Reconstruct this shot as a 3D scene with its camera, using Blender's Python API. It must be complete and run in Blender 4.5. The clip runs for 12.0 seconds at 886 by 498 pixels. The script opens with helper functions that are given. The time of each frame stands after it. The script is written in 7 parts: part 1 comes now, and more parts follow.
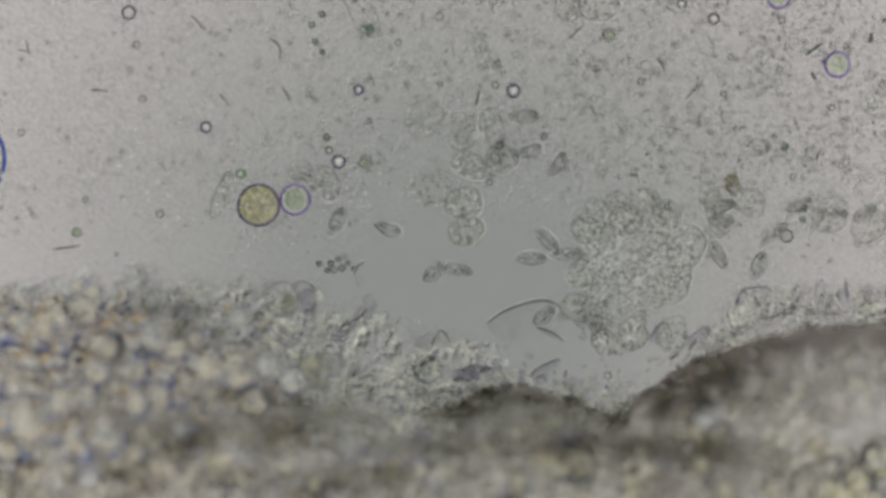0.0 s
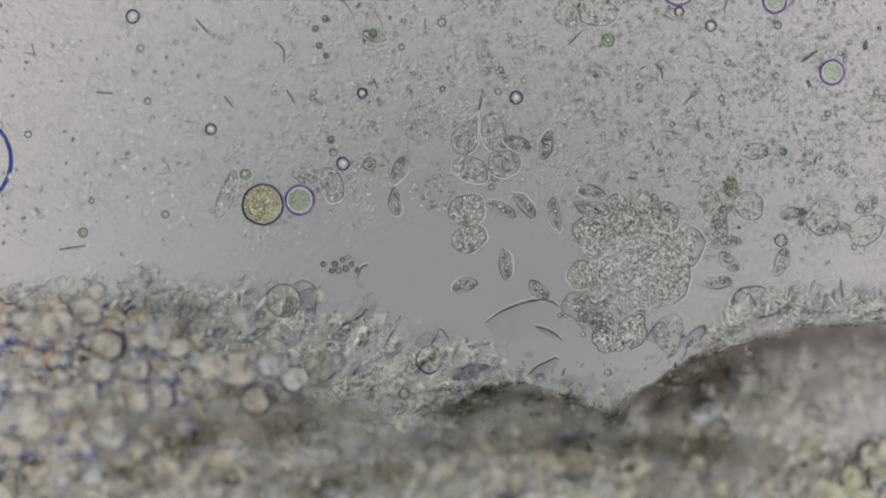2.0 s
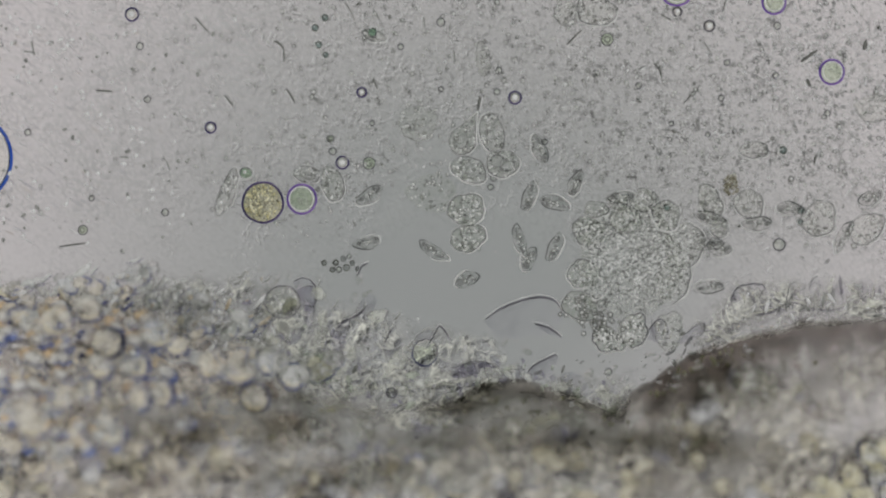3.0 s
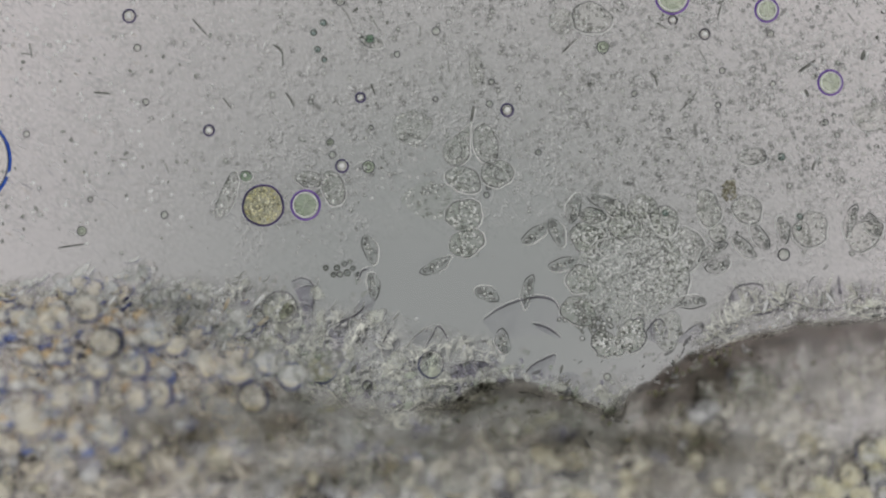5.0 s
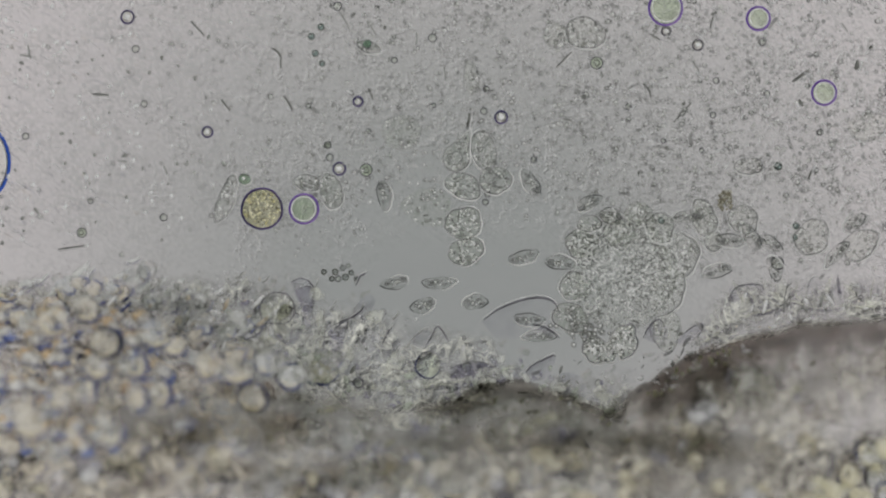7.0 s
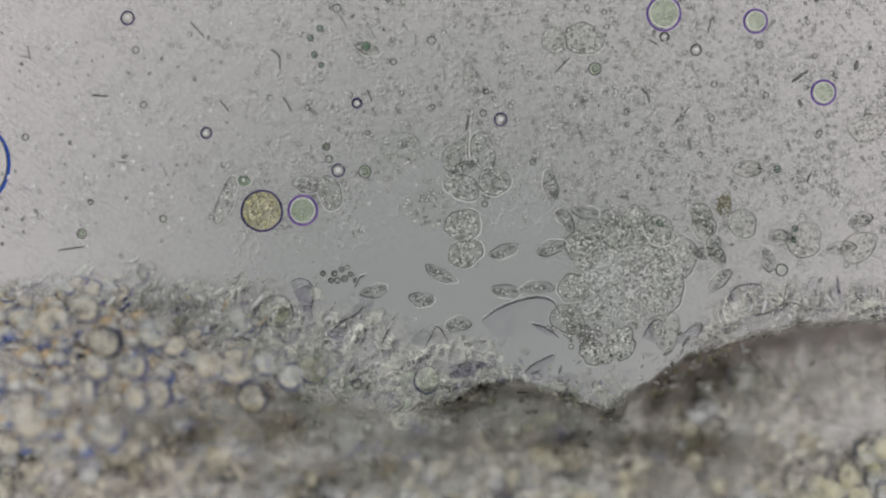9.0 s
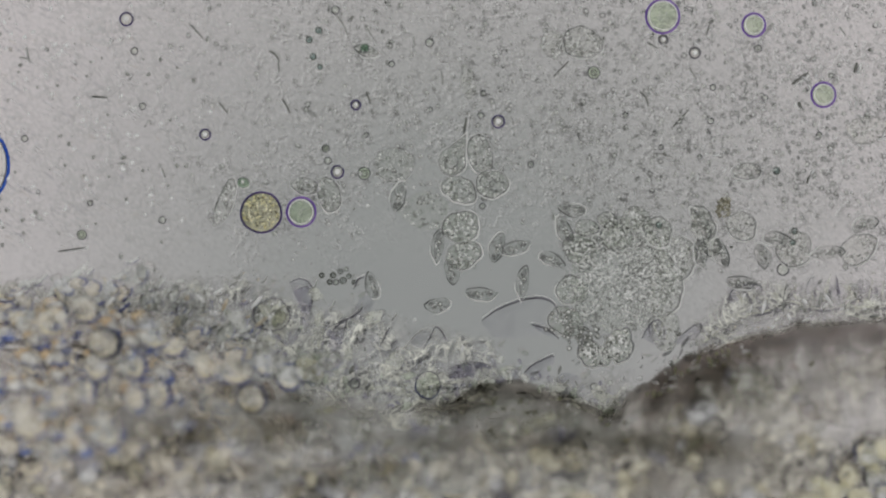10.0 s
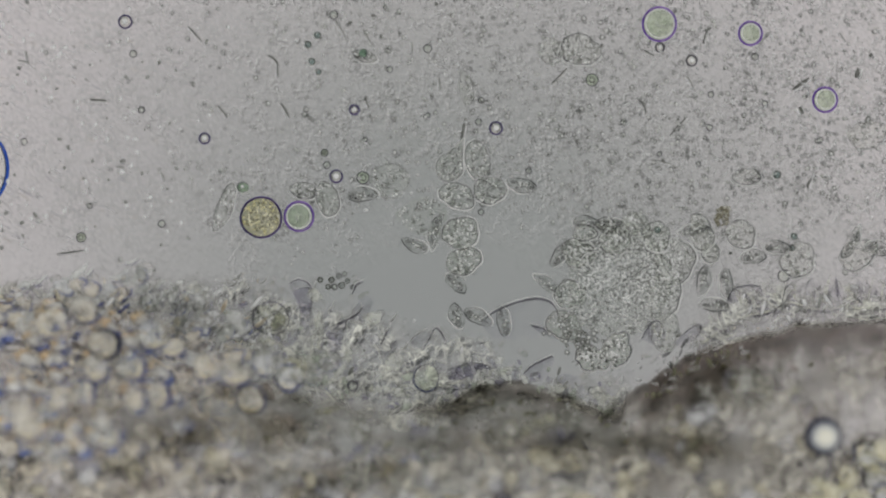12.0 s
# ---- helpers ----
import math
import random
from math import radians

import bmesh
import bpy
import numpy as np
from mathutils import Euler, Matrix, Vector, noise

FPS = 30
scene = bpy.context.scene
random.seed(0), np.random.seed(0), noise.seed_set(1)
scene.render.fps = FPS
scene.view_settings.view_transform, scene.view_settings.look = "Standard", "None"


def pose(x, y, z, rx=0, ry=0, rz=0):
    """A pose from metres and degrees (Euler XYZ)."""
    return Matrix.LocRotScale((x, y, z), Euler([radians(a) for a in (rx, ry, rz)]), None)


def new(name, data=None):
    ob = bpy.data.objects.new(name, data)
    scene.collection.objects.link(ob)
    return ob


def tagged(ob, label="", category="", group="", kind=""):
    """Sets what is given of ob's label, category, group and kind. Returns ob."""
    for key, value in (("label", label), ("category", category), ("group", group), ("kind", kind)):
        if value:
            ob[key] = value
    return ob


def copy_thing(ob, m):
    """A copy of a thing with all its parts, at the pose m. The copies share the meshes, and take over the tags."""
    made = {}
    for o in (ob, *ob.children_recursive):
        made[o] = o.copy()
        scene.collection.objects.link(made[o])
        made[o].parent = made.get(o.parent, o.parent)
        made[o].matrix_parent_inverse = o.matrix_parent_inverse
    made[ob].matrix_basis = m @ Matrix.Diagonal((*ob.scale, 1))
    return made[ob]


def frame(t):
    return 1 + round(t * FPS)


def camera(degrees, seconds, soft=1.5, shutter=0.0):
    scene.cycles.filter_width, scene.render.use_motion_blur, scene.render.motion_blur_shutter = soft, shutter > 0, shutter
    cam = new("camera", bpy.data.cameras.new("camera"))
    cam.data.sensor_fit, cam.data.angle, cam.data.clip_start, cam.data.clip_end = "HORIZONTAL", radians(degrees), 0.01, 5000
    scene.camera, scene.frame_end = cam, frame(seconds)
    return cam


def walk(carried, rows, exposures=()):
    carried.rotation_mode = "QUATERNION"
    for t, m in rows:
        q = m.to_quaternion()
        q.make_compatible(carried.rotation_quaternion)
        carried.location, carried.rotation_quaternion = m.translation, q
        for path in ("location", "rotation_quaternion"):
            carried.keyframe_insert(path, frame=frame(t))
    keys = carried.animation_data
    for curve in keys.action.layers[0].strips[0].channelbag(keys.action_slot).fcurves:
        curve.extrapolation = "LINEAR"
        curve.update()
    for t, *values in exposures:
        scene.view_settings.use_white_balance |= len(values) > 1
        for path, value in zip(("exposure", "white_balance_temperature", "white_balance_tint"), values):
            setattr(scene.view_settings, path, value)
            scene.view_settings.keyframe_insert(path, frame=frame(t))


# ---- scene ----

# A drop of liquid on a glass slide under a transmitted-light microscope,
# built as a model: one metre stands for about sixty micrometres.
U = 0.0025                       # metres across one plan unit, a pixel of the camera's view
VIEW = 16.0                      # narrow, nearly parallel view
HIGH = 784 * U / math.tan(radians(VIEW / 2))


def at(px, py, z=0.0):
    """Plan units (right, down) to the world at height z, placed to fit the camera's view."""
    s = U * (HIGH - z) / HIGH
    return Vector(((px - 784) * s, (441 - py) * s, z))


# ---- camera ----
cam = camera(VIEW, 12.0, soft=2.1)
cam.data.dof.use_dof = True
cam.data.dof.focus_distance = HIGH - 0.03
cam.data.dof.aperture_fstop = 0.1


def eye(dx, dy, up=0.0):
    return pose(-dx * U, dy * U, HIGH + up)


walk(cam, [
    (0.0, eye(5.1, 4.3, -0.16)), (0.5, eye(2.2, 7.6, -0.1)), (1.0, eye(6.5, 2.2)), (1.5, eye(4.7, 3.0)),
    (2.0, eye(4.5, 4.2)), (2.5, eye(4.4, 4.4)), (3.0, eye(3.3, -0.5)), (4.0, eye(1.5, -0.8)),
    (5.0, eye(0.5, -0.7)), (5.5, eye(0, 0)), (6.0, eye(-0.5, 0.2, -0.05)), (6.5, eye(1.6, 7.6)), (7.0, eye(-0.4, 0.1)),
    (8.0, eye(-1.0, -0.2)), (9.0, eye(-1.4, -0.2)), (9.5, eye(-1.4, 1.0)), (10.0, eye(-2.5, 0.7)), (10.5, eye(-2.5, 1.4)),
    (11.0, eye(-3.1, 2.1)), (11.5, eye(-3.8, 2.8)), (12.0, eye(-3.5, 2.4))],
    exposures=[(0.0, -0.05, 6650, 8), (0.2, -0.33, 6700, 7), (0.4, -0.43, 6650, 7), (0.6, -0.43, 6600, 8), (0.8, -0.25, 6550, 9), (1.0, -0.10, 6500, 10), (1.3, -0.01, 6500, 10), (8.0, -0.01, 6500, 10), (12.0, -0.02, 6500, 10)])

# ---- light: an added fill from above, the microscope's illuminator below ----
# unseen fill, added so that the pale parts gain brightness
world = bpy.data.worlds.new("room_light")
scene.world = world
world.use_nodes = True
wn, wl = world.node_tree.nodes, world.node_tree.links
wtc, wsep, wramp = wn.new("ShaderNodeTexCoord"), wn.new("ShaderNodeSeparateXYZ"), wn.new("ShaderNodeValToRGB")
wl.new(wtc.outputs["Generated"], wsep.inputs[0])
wl.new(wsep.outputs["Z"], wramp.inputs[0])
wramp.color_ramp.elements[0].position, wramp.color_ramp.elements[0].color = 0.0, (0.03, 0.03, 0.03, 1)
wramp.color_ramp.elements[1].position, wramp.color_ramp.elements[1].color = 0.35, (0.72, 0.72, 0.72, 1)
wl.new(wramp.outputs[0], wn["Background"].inputs[0])
wn["Background"].inputs[1].default_value = 1.0


# ---- materials ----
def shader(name):
    m = bpy.data.materials.new(name)
    m.use_nodes = True
    return m, m.node_tree.nodes, m.node_tree.links, m.node_tree.nodes["Principled BSDF"]


def mottled(nodes, links, a, b, scale, detail=4.0, lo=0.35, hi=0.65, second=None):
    """Colour noise between a and b; second: (scale, strength) of a coarser stain."""
    tc = nodes.new("ShaderNodeTexCoord")
    n = nodes.new("ShaderNodeTexNoise")
    n.inputs["Scale"].default_value, n.inputs["Detail"].default_value = scale, detail
    links.new(tc.outputs["Object"], n.inputs["Vector"])
    r = nodes.new("ShaderNodeValToRGB")
    r.color_ramp.elements[0].position, r.color_ramp.elements[0].color = lo, (*a, 1)
    r.color_ramp.elements[1].position, r.color_ramp.elements[1].color = hi, (*b, 1)
    links.new(n.outputs["Fac"], r.inputs[0])
    if not second:
        return r.outputs[0]
    n2 = nodes.new("ShaderNodeTexNoise")
    n2.inputs["Scale"].default_value = second[0]
    links.new(tc.outputs["Object"], n2.inputs["Vector"])
    r2 = nodes.new("ShaderNodeValToRGB")
    k = 1 - second[1]
    r2.color_ramp.elements[0].position, r2.color_ramp.elements[0].color = 0.38, (k, k, k, 1)
    r2.color_ramp.elements[1].position, r2.color_ramp.elements[1].color = 0.62, (1, 1, 1, 1)
    links.new(n2.outputs["Fac"], r2.inputs[0])
    mix = nodes.new("ShaderNodeMix")
    mix.data_type, mix.blend_type = "RGBA", "MULTIPLY"
    mix.inputs["Factor"].default_value = 1
    links.new(r.outputs[0], mix.inputs["A"])
    links.new(r2.outputs[0], mix.inputs["B"])
    return mix.outputs["Result"]


def clear(name, a, b, ior, scale=60.0, lo=0.35, hi=0.65):
    """A clear, faintly tinted body in water; ior is relative to the water."""
    m, nodes, links, p = shader(name)
    p.inputs["Transmission Weight"].default_value = 1
    p.inputs["Roughness"].default_value = 0
    p.inputs["IOR"].default_value = ior
    links.new(mottled(nodes, links, a, b, scale, 3.0, lo, hi), p.inputs["Base Color"])
    return m


def matt(name, a, b, scale=40.0, second=None, alpha=1.0, rough=0.6, lo=0.35, hi=0.65):
    m, nodes, links, p = shader(name)
    p.inputs["Roughness"].default_value = rough
    p.inputs["Specular IOR Level"].default_value = 0.1
    p.inputs["Alpha"].default_value = alpha
    links.new(mottled(nodes, links, a, b, scale, 4.0, lo, hi, second), p.inputs["Base Color"])
    bump, n = nodes.new("ShaderNodeBump"), nodes.new("ShaderNodeTexNoise")
    n.inputs["Scale"].default_value = scale * 1.5
    bump.inputs["Strength"].default_value, bump.inputs["Distance"].default_value = 0.25, 0.01
    links.new(n.outputs["Fac"], bump.inputs["Height"])
    links.new(bump.outputs[0], p.inputs["Normal"])
    return m


def soft(name, a, b, alpha, scale=26.0, lo=0.36, hi=0.62):
    """A thin uneven layer: matt colour that thins out in patches."""
    m = matt(name, a, b, 8)
    nodes, links, p = m.node_tree.nodes, m.node_tree.links, m.node_tree.nodes["Principled BSDF"]
    geo, n, r = nodes.new("ShaderNodeNewGeometry"), nodes.new("ShaderNodeTexNoise"), nodes.new("ShaderNodeMapRange")
    n.inputs["Scale"].default_value, n.inputs["Detail"].default_value = scale, 3
    links.new(geo.outputs["Position"], n.inputs["Vector"])
    links.new(n.outputs["Fac"], r.inputs["Value"])
    r.inputs["From Min"].default_value, r.inputs["From Max"].default_value, r.inputs["To Max"].default_value = lo, hi, alpha
    links.new(r.outputs[0], p.inputs["Alpha"])
    return m


def thinned(nodes, links, value):
    """value times the film's thickness, which the mesh carries."""
    at_node, mul = nodes.new("ShaderNodeAttribute"), nodes.new("ShaderNodeMath")
    at_node.attribute_name, mul.operation = "thickness", "MULTIPLY"
    links.new(at_node.outputs["Fac"], mul.inputs[0])
    if isinstance(value, float):
        mul.inputs[1].default_value = value
    else:
        links.new(value, mul.inputs[1])
    return mul.outputs[0]


def film(name, layers, tint=(0.94, 0.94, 0.94), paste=(0.86, 0.86, 0.84), shift=0.006, deep=(0.19, 0.19, 0.19)):
    """A thin film in water with light and dark relief painted in: layers of (scale, vein width, dark share, pale share,
    distortion);
    every dull vein has a pale one shifted beside it, as its lit side."""
    m = bpy.data.materials.new(name)
    m.use_nodes = True
    nodes, links = m.node_tree.nodes, m.node_tree.links
    nodes.remove(nodes["Principled BSDF"])
    tc = nodes.new("ShaderNodeTexCoord")

    def math_node(op, a, b):
        n = nodes.new("ShaderNodeMath")
        n.operation = op
        for socket, value in zip(n.inputs, (a, b)):
            if isinstance(value, (int, float)):
                socket.default_value = value
            else:
                links.new(value, socket)
        return n.outputs[0]

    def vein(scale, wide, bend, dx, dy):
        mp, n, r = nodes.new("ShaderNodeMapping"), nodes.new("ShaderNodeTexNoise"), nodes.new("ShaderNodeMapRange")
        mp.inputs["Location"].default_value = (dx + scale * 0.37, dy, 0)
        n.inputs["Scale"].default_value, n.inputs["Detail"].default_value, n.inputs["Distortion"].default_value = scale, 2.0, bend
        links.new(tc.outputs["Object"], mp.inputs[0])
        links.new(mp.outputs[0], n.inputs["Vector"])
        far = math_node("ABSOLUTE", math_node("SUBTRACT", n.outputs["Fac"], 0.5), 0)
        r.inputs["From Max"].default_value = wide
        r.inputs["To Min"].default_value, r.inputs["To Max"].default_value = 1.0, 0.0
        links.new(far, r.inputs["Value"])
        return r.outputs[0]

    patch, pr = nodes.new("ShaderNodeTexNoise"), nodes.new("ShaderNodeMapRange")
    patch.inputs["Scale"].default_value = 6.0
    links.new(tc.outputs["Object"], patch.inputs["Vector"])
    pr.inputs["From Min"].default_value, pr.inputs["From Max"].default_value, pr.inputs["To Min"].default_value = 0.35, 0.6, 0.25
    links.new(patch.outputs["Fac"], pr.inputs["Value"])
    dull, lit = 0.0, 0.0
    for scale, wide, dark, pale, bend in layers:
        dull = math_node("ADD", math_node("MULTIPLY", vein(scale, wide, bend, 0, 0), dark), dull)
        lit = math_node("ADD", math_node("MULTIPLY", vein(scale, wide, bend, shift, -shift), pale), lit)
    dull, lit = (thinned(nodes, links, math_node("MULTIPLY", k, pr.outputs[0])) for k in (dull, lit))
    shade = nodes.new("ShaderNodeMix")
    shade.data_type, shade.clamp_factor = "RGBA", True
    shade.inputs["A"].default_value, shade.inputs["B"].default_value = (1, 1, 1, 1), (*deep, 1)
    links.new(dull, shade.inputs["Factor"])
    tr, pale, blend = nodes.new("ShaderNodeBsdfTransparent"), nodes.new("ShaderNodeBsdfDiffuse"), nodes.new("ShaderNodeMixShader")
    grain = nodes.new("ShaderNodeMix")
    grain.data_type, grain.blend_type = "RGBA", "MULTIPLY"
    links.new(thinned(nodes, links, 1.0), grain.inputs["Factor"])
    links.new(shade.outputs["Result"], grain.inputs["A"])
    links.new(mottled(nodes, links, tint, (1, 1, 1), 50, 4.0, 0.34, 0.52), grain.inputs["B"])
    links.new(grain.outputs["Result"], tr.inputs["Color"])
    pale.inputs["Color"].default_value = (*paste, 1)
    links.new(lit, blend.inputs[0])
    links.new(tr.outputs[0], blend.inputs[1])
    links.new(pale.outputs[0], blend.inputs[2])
    links.new(blend.outputs[0], nodes["Material Output"].inputs["Surface"])
    return m


def veil(name, a, b, scale, second):
    """A thin tinted layer that fades out with the thickness its mesh carries."""
    m = bpy.data.materials.new(name)
    m.use_nodes = True
    nodes, links = m.node_tree.nodes, m.node_tree.links
    nodes.remove(nodes["Principled BSDF"])
    mix, tr = nodes.new("ShaderNodeMix"), nodes.new("ShaderNodeBsdfTransparent")
    mix.data_type = "RGBA"
    mix.inputs["A"].default_value = (1, 1, 1, 1)
    links.new(thinned(nodes, links, 1.0), mix.inputs["Factor"])
    links.new(mottled(nodes, links, a, b, scale, 4.0, 0.32, 0.68, second), mix.inputs["B"])
    links.new(mix.outputs["Result"], tr.inputs["Color"])
    links.new(tr.outputs[0], nodes["Material Output"].inputs["Surface"])
    return m


GLASS = clear("slide_glass", (0.97, 0.98, 0.97), (0.99, 0.99, 0.99), 1.33, 0.7)
OIL = clear("oil", (0.93, 0.97, 0.9), (0.97, 0.99, 0.95), 1.07, 12)
OIL_BRIGHT = clear("bright_oil", (0.99, 0.99, 0.93), (1, 1, 0.97), 1.1, 12)
CELL = clear("cell_plasm", (0.9, 0.925, 0.875), (1, 1, 0.985), 1.03, 58, 0.4, 0.6)
CELL_PALE = clear("pale_cell_plasm", (0.92, 0.935, 0.9), (1, 1, 0.99), 1.02, 56, 0.4, 0.6)
GRAINY = clear("granular_plasm", (0.83, 0.86, 0.8), (1, 1, 0.975), 1.03, 62, 0.42, 0.6)
SPECK_PALE = matt("pale_specks", (0.5, 0.5, 0.49), (0.74, 0.74, 0.72), 30)
YELLOW = clear("yellow_plasm", (0.8, 0.77, 0.52), (1, 0.99, 0.82), 1.05, 45, 0.38, 0.62)
SWIM = clear("swimmer_plasm", (0.76, 0.78, 0.76), (1, 1, 0.99), 1.035, 46, 0.4, 0.62)
RIM_BLUE = matt("violet_rim", (0.035, 0.03, 0.11), (0.11, 0.08, 0.22), 9)
RIM_DEEP = matt("blue_rim", (0.01, 0.05, 0.4), (0.03, 0.12, 0.55), 6)
RIM_DARK = matt("dark_rim", (0.07, 0.07, 0.08), (0.2, 0.19, 0.22), 20)
RIM_GREY = matt("grey_membrane", (0.1, 0.105, 0.105), (0.26, 0.26, 0.26), 25, alpha=0.6)
RIM_SOFT = matt("soft_membrane", (0.14, 0.145, 0.145), (0.32, 0.32, 0.32), 25, alpha=0.5)
# pale tone for painted halos, also for pale flecks and shreds
HALO_FLECK = matt("pale_membrane", (0.78, 0.78, 0.77), (0.93, 0.93, 0.92), 20)
# pale tone for optical halos painted round things, also for pale grains
HALO_GRAIN = matt("glassy_seam", (0.8, 0.81, 0.79), (0.95, 0.95, 0.93), 20, alpha=0.85)
HALO_THIN = matt("thin_seam", (0.76, 0.77, 0.75), (0.92, 0.92, 0.9), 20, alpha=0.5)
GRAIN_DARK = matt("dark_granules", (0.08, 0.085, 0.075), (0.27, 0.275, 0.25), 30)
GRAIN_MID = matt("grey_granules", (0.22, 0.225, 0.21), (0.42, 0.425, 0.4), 30)
DEBRIS_GREY = matt("grey_debris", (0.14, 0.145, 0.135), (0.3, 0.305, 0.28), 30, alpha=0.33)
GRAIN_PALE = matt("pale_granules", (0.8, 0.8, 0.78), (0.95, 0.95, 0.93), 30)
GRAIN_GOLD = matt("golden_granules", (0.17, 0.155, 0.1), (0.4, 0.375, 0.28), 30, alpha=0.75)
TISSUE = clear("tissue", (0.55, 0.56, 0.51), (0.96, 0.98, 0.94), 1.04, 7.5, 0.36, 0.62)
# dark tint that paints the shade of the tissue's rim
RIM_SHADE = veil("dark_fold", (0.37, 0.34, 0.32), (0.7, 0.655, 0.63), 7, (2.5, 0.2))
OLIVE = veil("olive_film", (0.56, 0.55, 0.51), (0.92, 0.91, 0.88), 7, (2.5, 0.15))
HAZE = veil("grey_film", (0.72, 0.71, 0.685), (0.96, 0.955, 0.94), 7, (2.5, 0.12))
GEL = matt("gel", (0.3, 0.3, 0.28), (0.8, 0.79, 0.76), 11, (2.5, 0.3), alpha=0.24)


gn, gl = GEL.node_tree.nodes, GEL.node_tree.links
gl.new(thinned(gn, gl, 0.24), gn["Principled BSDF"].inputs["Alpha"])


# ---- mesh helpers ----
def thickness(ob, values):
    """Store how thick a film is at each of its corners."""
    ob.data.attributes.new("thickness", "FLOAT", "POINT").data.foreach_set("value", values)
    return ob


def mesh(name, verts, faces, material, parent=None, label="", smooth=True):
    me = bpy.data.meshes.new(name)
    me.from_pydata([tuple(v) for v in verts], [], faces)
    me.materials.append(material)
    if smooth:
        me.polygons.foreach_set("use_smooth", [True] * len(me.polygons))
    me.update()
    ob = new(name, me)
    if parent:
        ob.parent = parent
    if label:
        ob["label"] = label
    return ob


def thing(name, label, category, px=None, py=None, turn=0.0, z=0.0, group="", kind=""):
    """An Empty at a plan place; turn in degrees, clockwise as seen from above."""
    ob = new(name)
    ob.empty_display_size = 0.05
    if px is not None:
        ob.matrix_basis = Matrix.Translation(at(px, py, z)) @ pose(0, 0, 0, 0, 0, -turn)
    return tagged(ob, label, category, group, kind)


def lens(outline, high, rings=6, n=40, z0=0.004, power=2.0):
    """A closed lens-shaped body: outline(angle) gives metres."""
    verts, faces = [(0, 0, z0 + high)], []
    pts = [outline(2 * math.pi * i / n) for i in range(n)]
    cols = []
    for k in range(1, rings + 1):
        s = math.sin(math.pi / 2 * k / rings)
        z = high / 2 + high / 2 * (1 - s ** power) ** (1 / power)
        cols.append((s, z))
    for k in range(rings - 1, 0, -1):
        s = math.sin(math.pi / 2 * k / rings)
        cols.append((s, high / 2 - high / 2 * (1 - s ** power) ** (1 / power)))
    for s, z in cols:
        verts += [(x * s, y * s, z0 + z) for x, y in pts]
    verts.append((0, 0, z0))
    for i in range(n):
        j = (i + 1) % n
        faces.append((0, 1 + i, 1 + j))
        for k in range(len(cols) - 1):
            a = 1 + k * n
            faces.append((a + i, a + n + i, a + n + j, a + j))
        a = 1 + (len(cols) - 1) * n
        faces.append((a + i, len(verts) - 1, a + j))
    return verts, faces


def tube(points, wide, closed=False, sides=6, taper=False, flat=1.0):
    """A tube along points (Vectors)."""
    verts, faces, n = [], [], len(points)
    for i, p in enumerate(points):
        a = points[(i - 1) % n] if closed or i else points[i]
        b = points[(i + 1) % n] if closed or i < n - 1 else points[i]
        d = (Vector(b) - Vector(a)).normalized()
        side = d.cross(Vector((0, 0, 1)))
        side = side.normalized() if side.length > 1e-6 else Vector((1, 0, 0))
        up = side.cross(d)
        w = wide(i / max(1, n - 1)) if callable(wide) else wide
        if taper:
            w *= 0.12 + 0.88 * max(0.0, math.sin(math.pi * i / max(1, n - 1))) ** 0.7
        for k in range(sides):
            t = 2 * math.pi * k / sides
            verts.append(Vector(p) + side * math.cos(t) * w + up * math.sin(t) * w * flat)
    for i in range(n if closed else n - 1):
        j = (i + 1) % n
        for k in range(sides):
            m = (k + 1) % sides
            faces.append((i * sides + k, i * sides + m, j * sides + m, j * sides + k))
    if not closed:
        faces.append(tuple(range(sides)))
        faces.append(tuple(range((n - 1) * sides, n * sides))[::-1])
    return verts, faces


def band(outline, grow, wide, z, n=40, part=(0.0, 1.0)):
    """A tube round the outline, moved out by grow metres; part: the stretch of the way round."""
    whole = part == (0.0, 1.0)
    pts = []
    count = n if whole else max(4, int(n * (part[1] - part[0])))
    for i in range(count):
        t = 2 * math.pi * (part[0] + (part[1] - part[0]) * i / (count if whole else count - 1))
        x, y = outline(t)
        r = math.hypot(x, y)
        grow2 = grow * (1 + 0.25 * math.sin(3 * t + 40 * r) + 0.2 * math.sin(7 * t))
        k = (r + grow2) / r
        pts.append(Vector((x * k, y * k, z)))
    return tube(pts, wide, closed=whole, taper=not whole)


def blob_mesh():
    """A small faceted ball as verts and faces."""
    bm = bmesh.new()
    bmesh.ops.create_icosphere(bm, subdivisions=1, radius=1)
    v, f = [tuple(x.co) for x in bm.verts], [tuple(y.index for y in x.verts) for x in bm.faces]
    bm.free()
    return v, f


BLOB = blob_mesh()


def specks(items):
    """Many small ellipsoids in one mesh: items of (x, y, z, rx, ry, rz, turn)."""
    verts, faces = [], []
    for x, y, z, rx, ry, rz, turn in items:
        c, s, base = math.cos(turn), math.sin(turn), len(verts)
        for a, b, d in BLOB[0]:
            a, b = a * rx, b * ry
            verts.append((x + a * c - b * s, y + a * s + b * c, z + d * rz))
        faces += [tuple(base + i for i in f) for f in BLOB[1]]
    return verts, faces


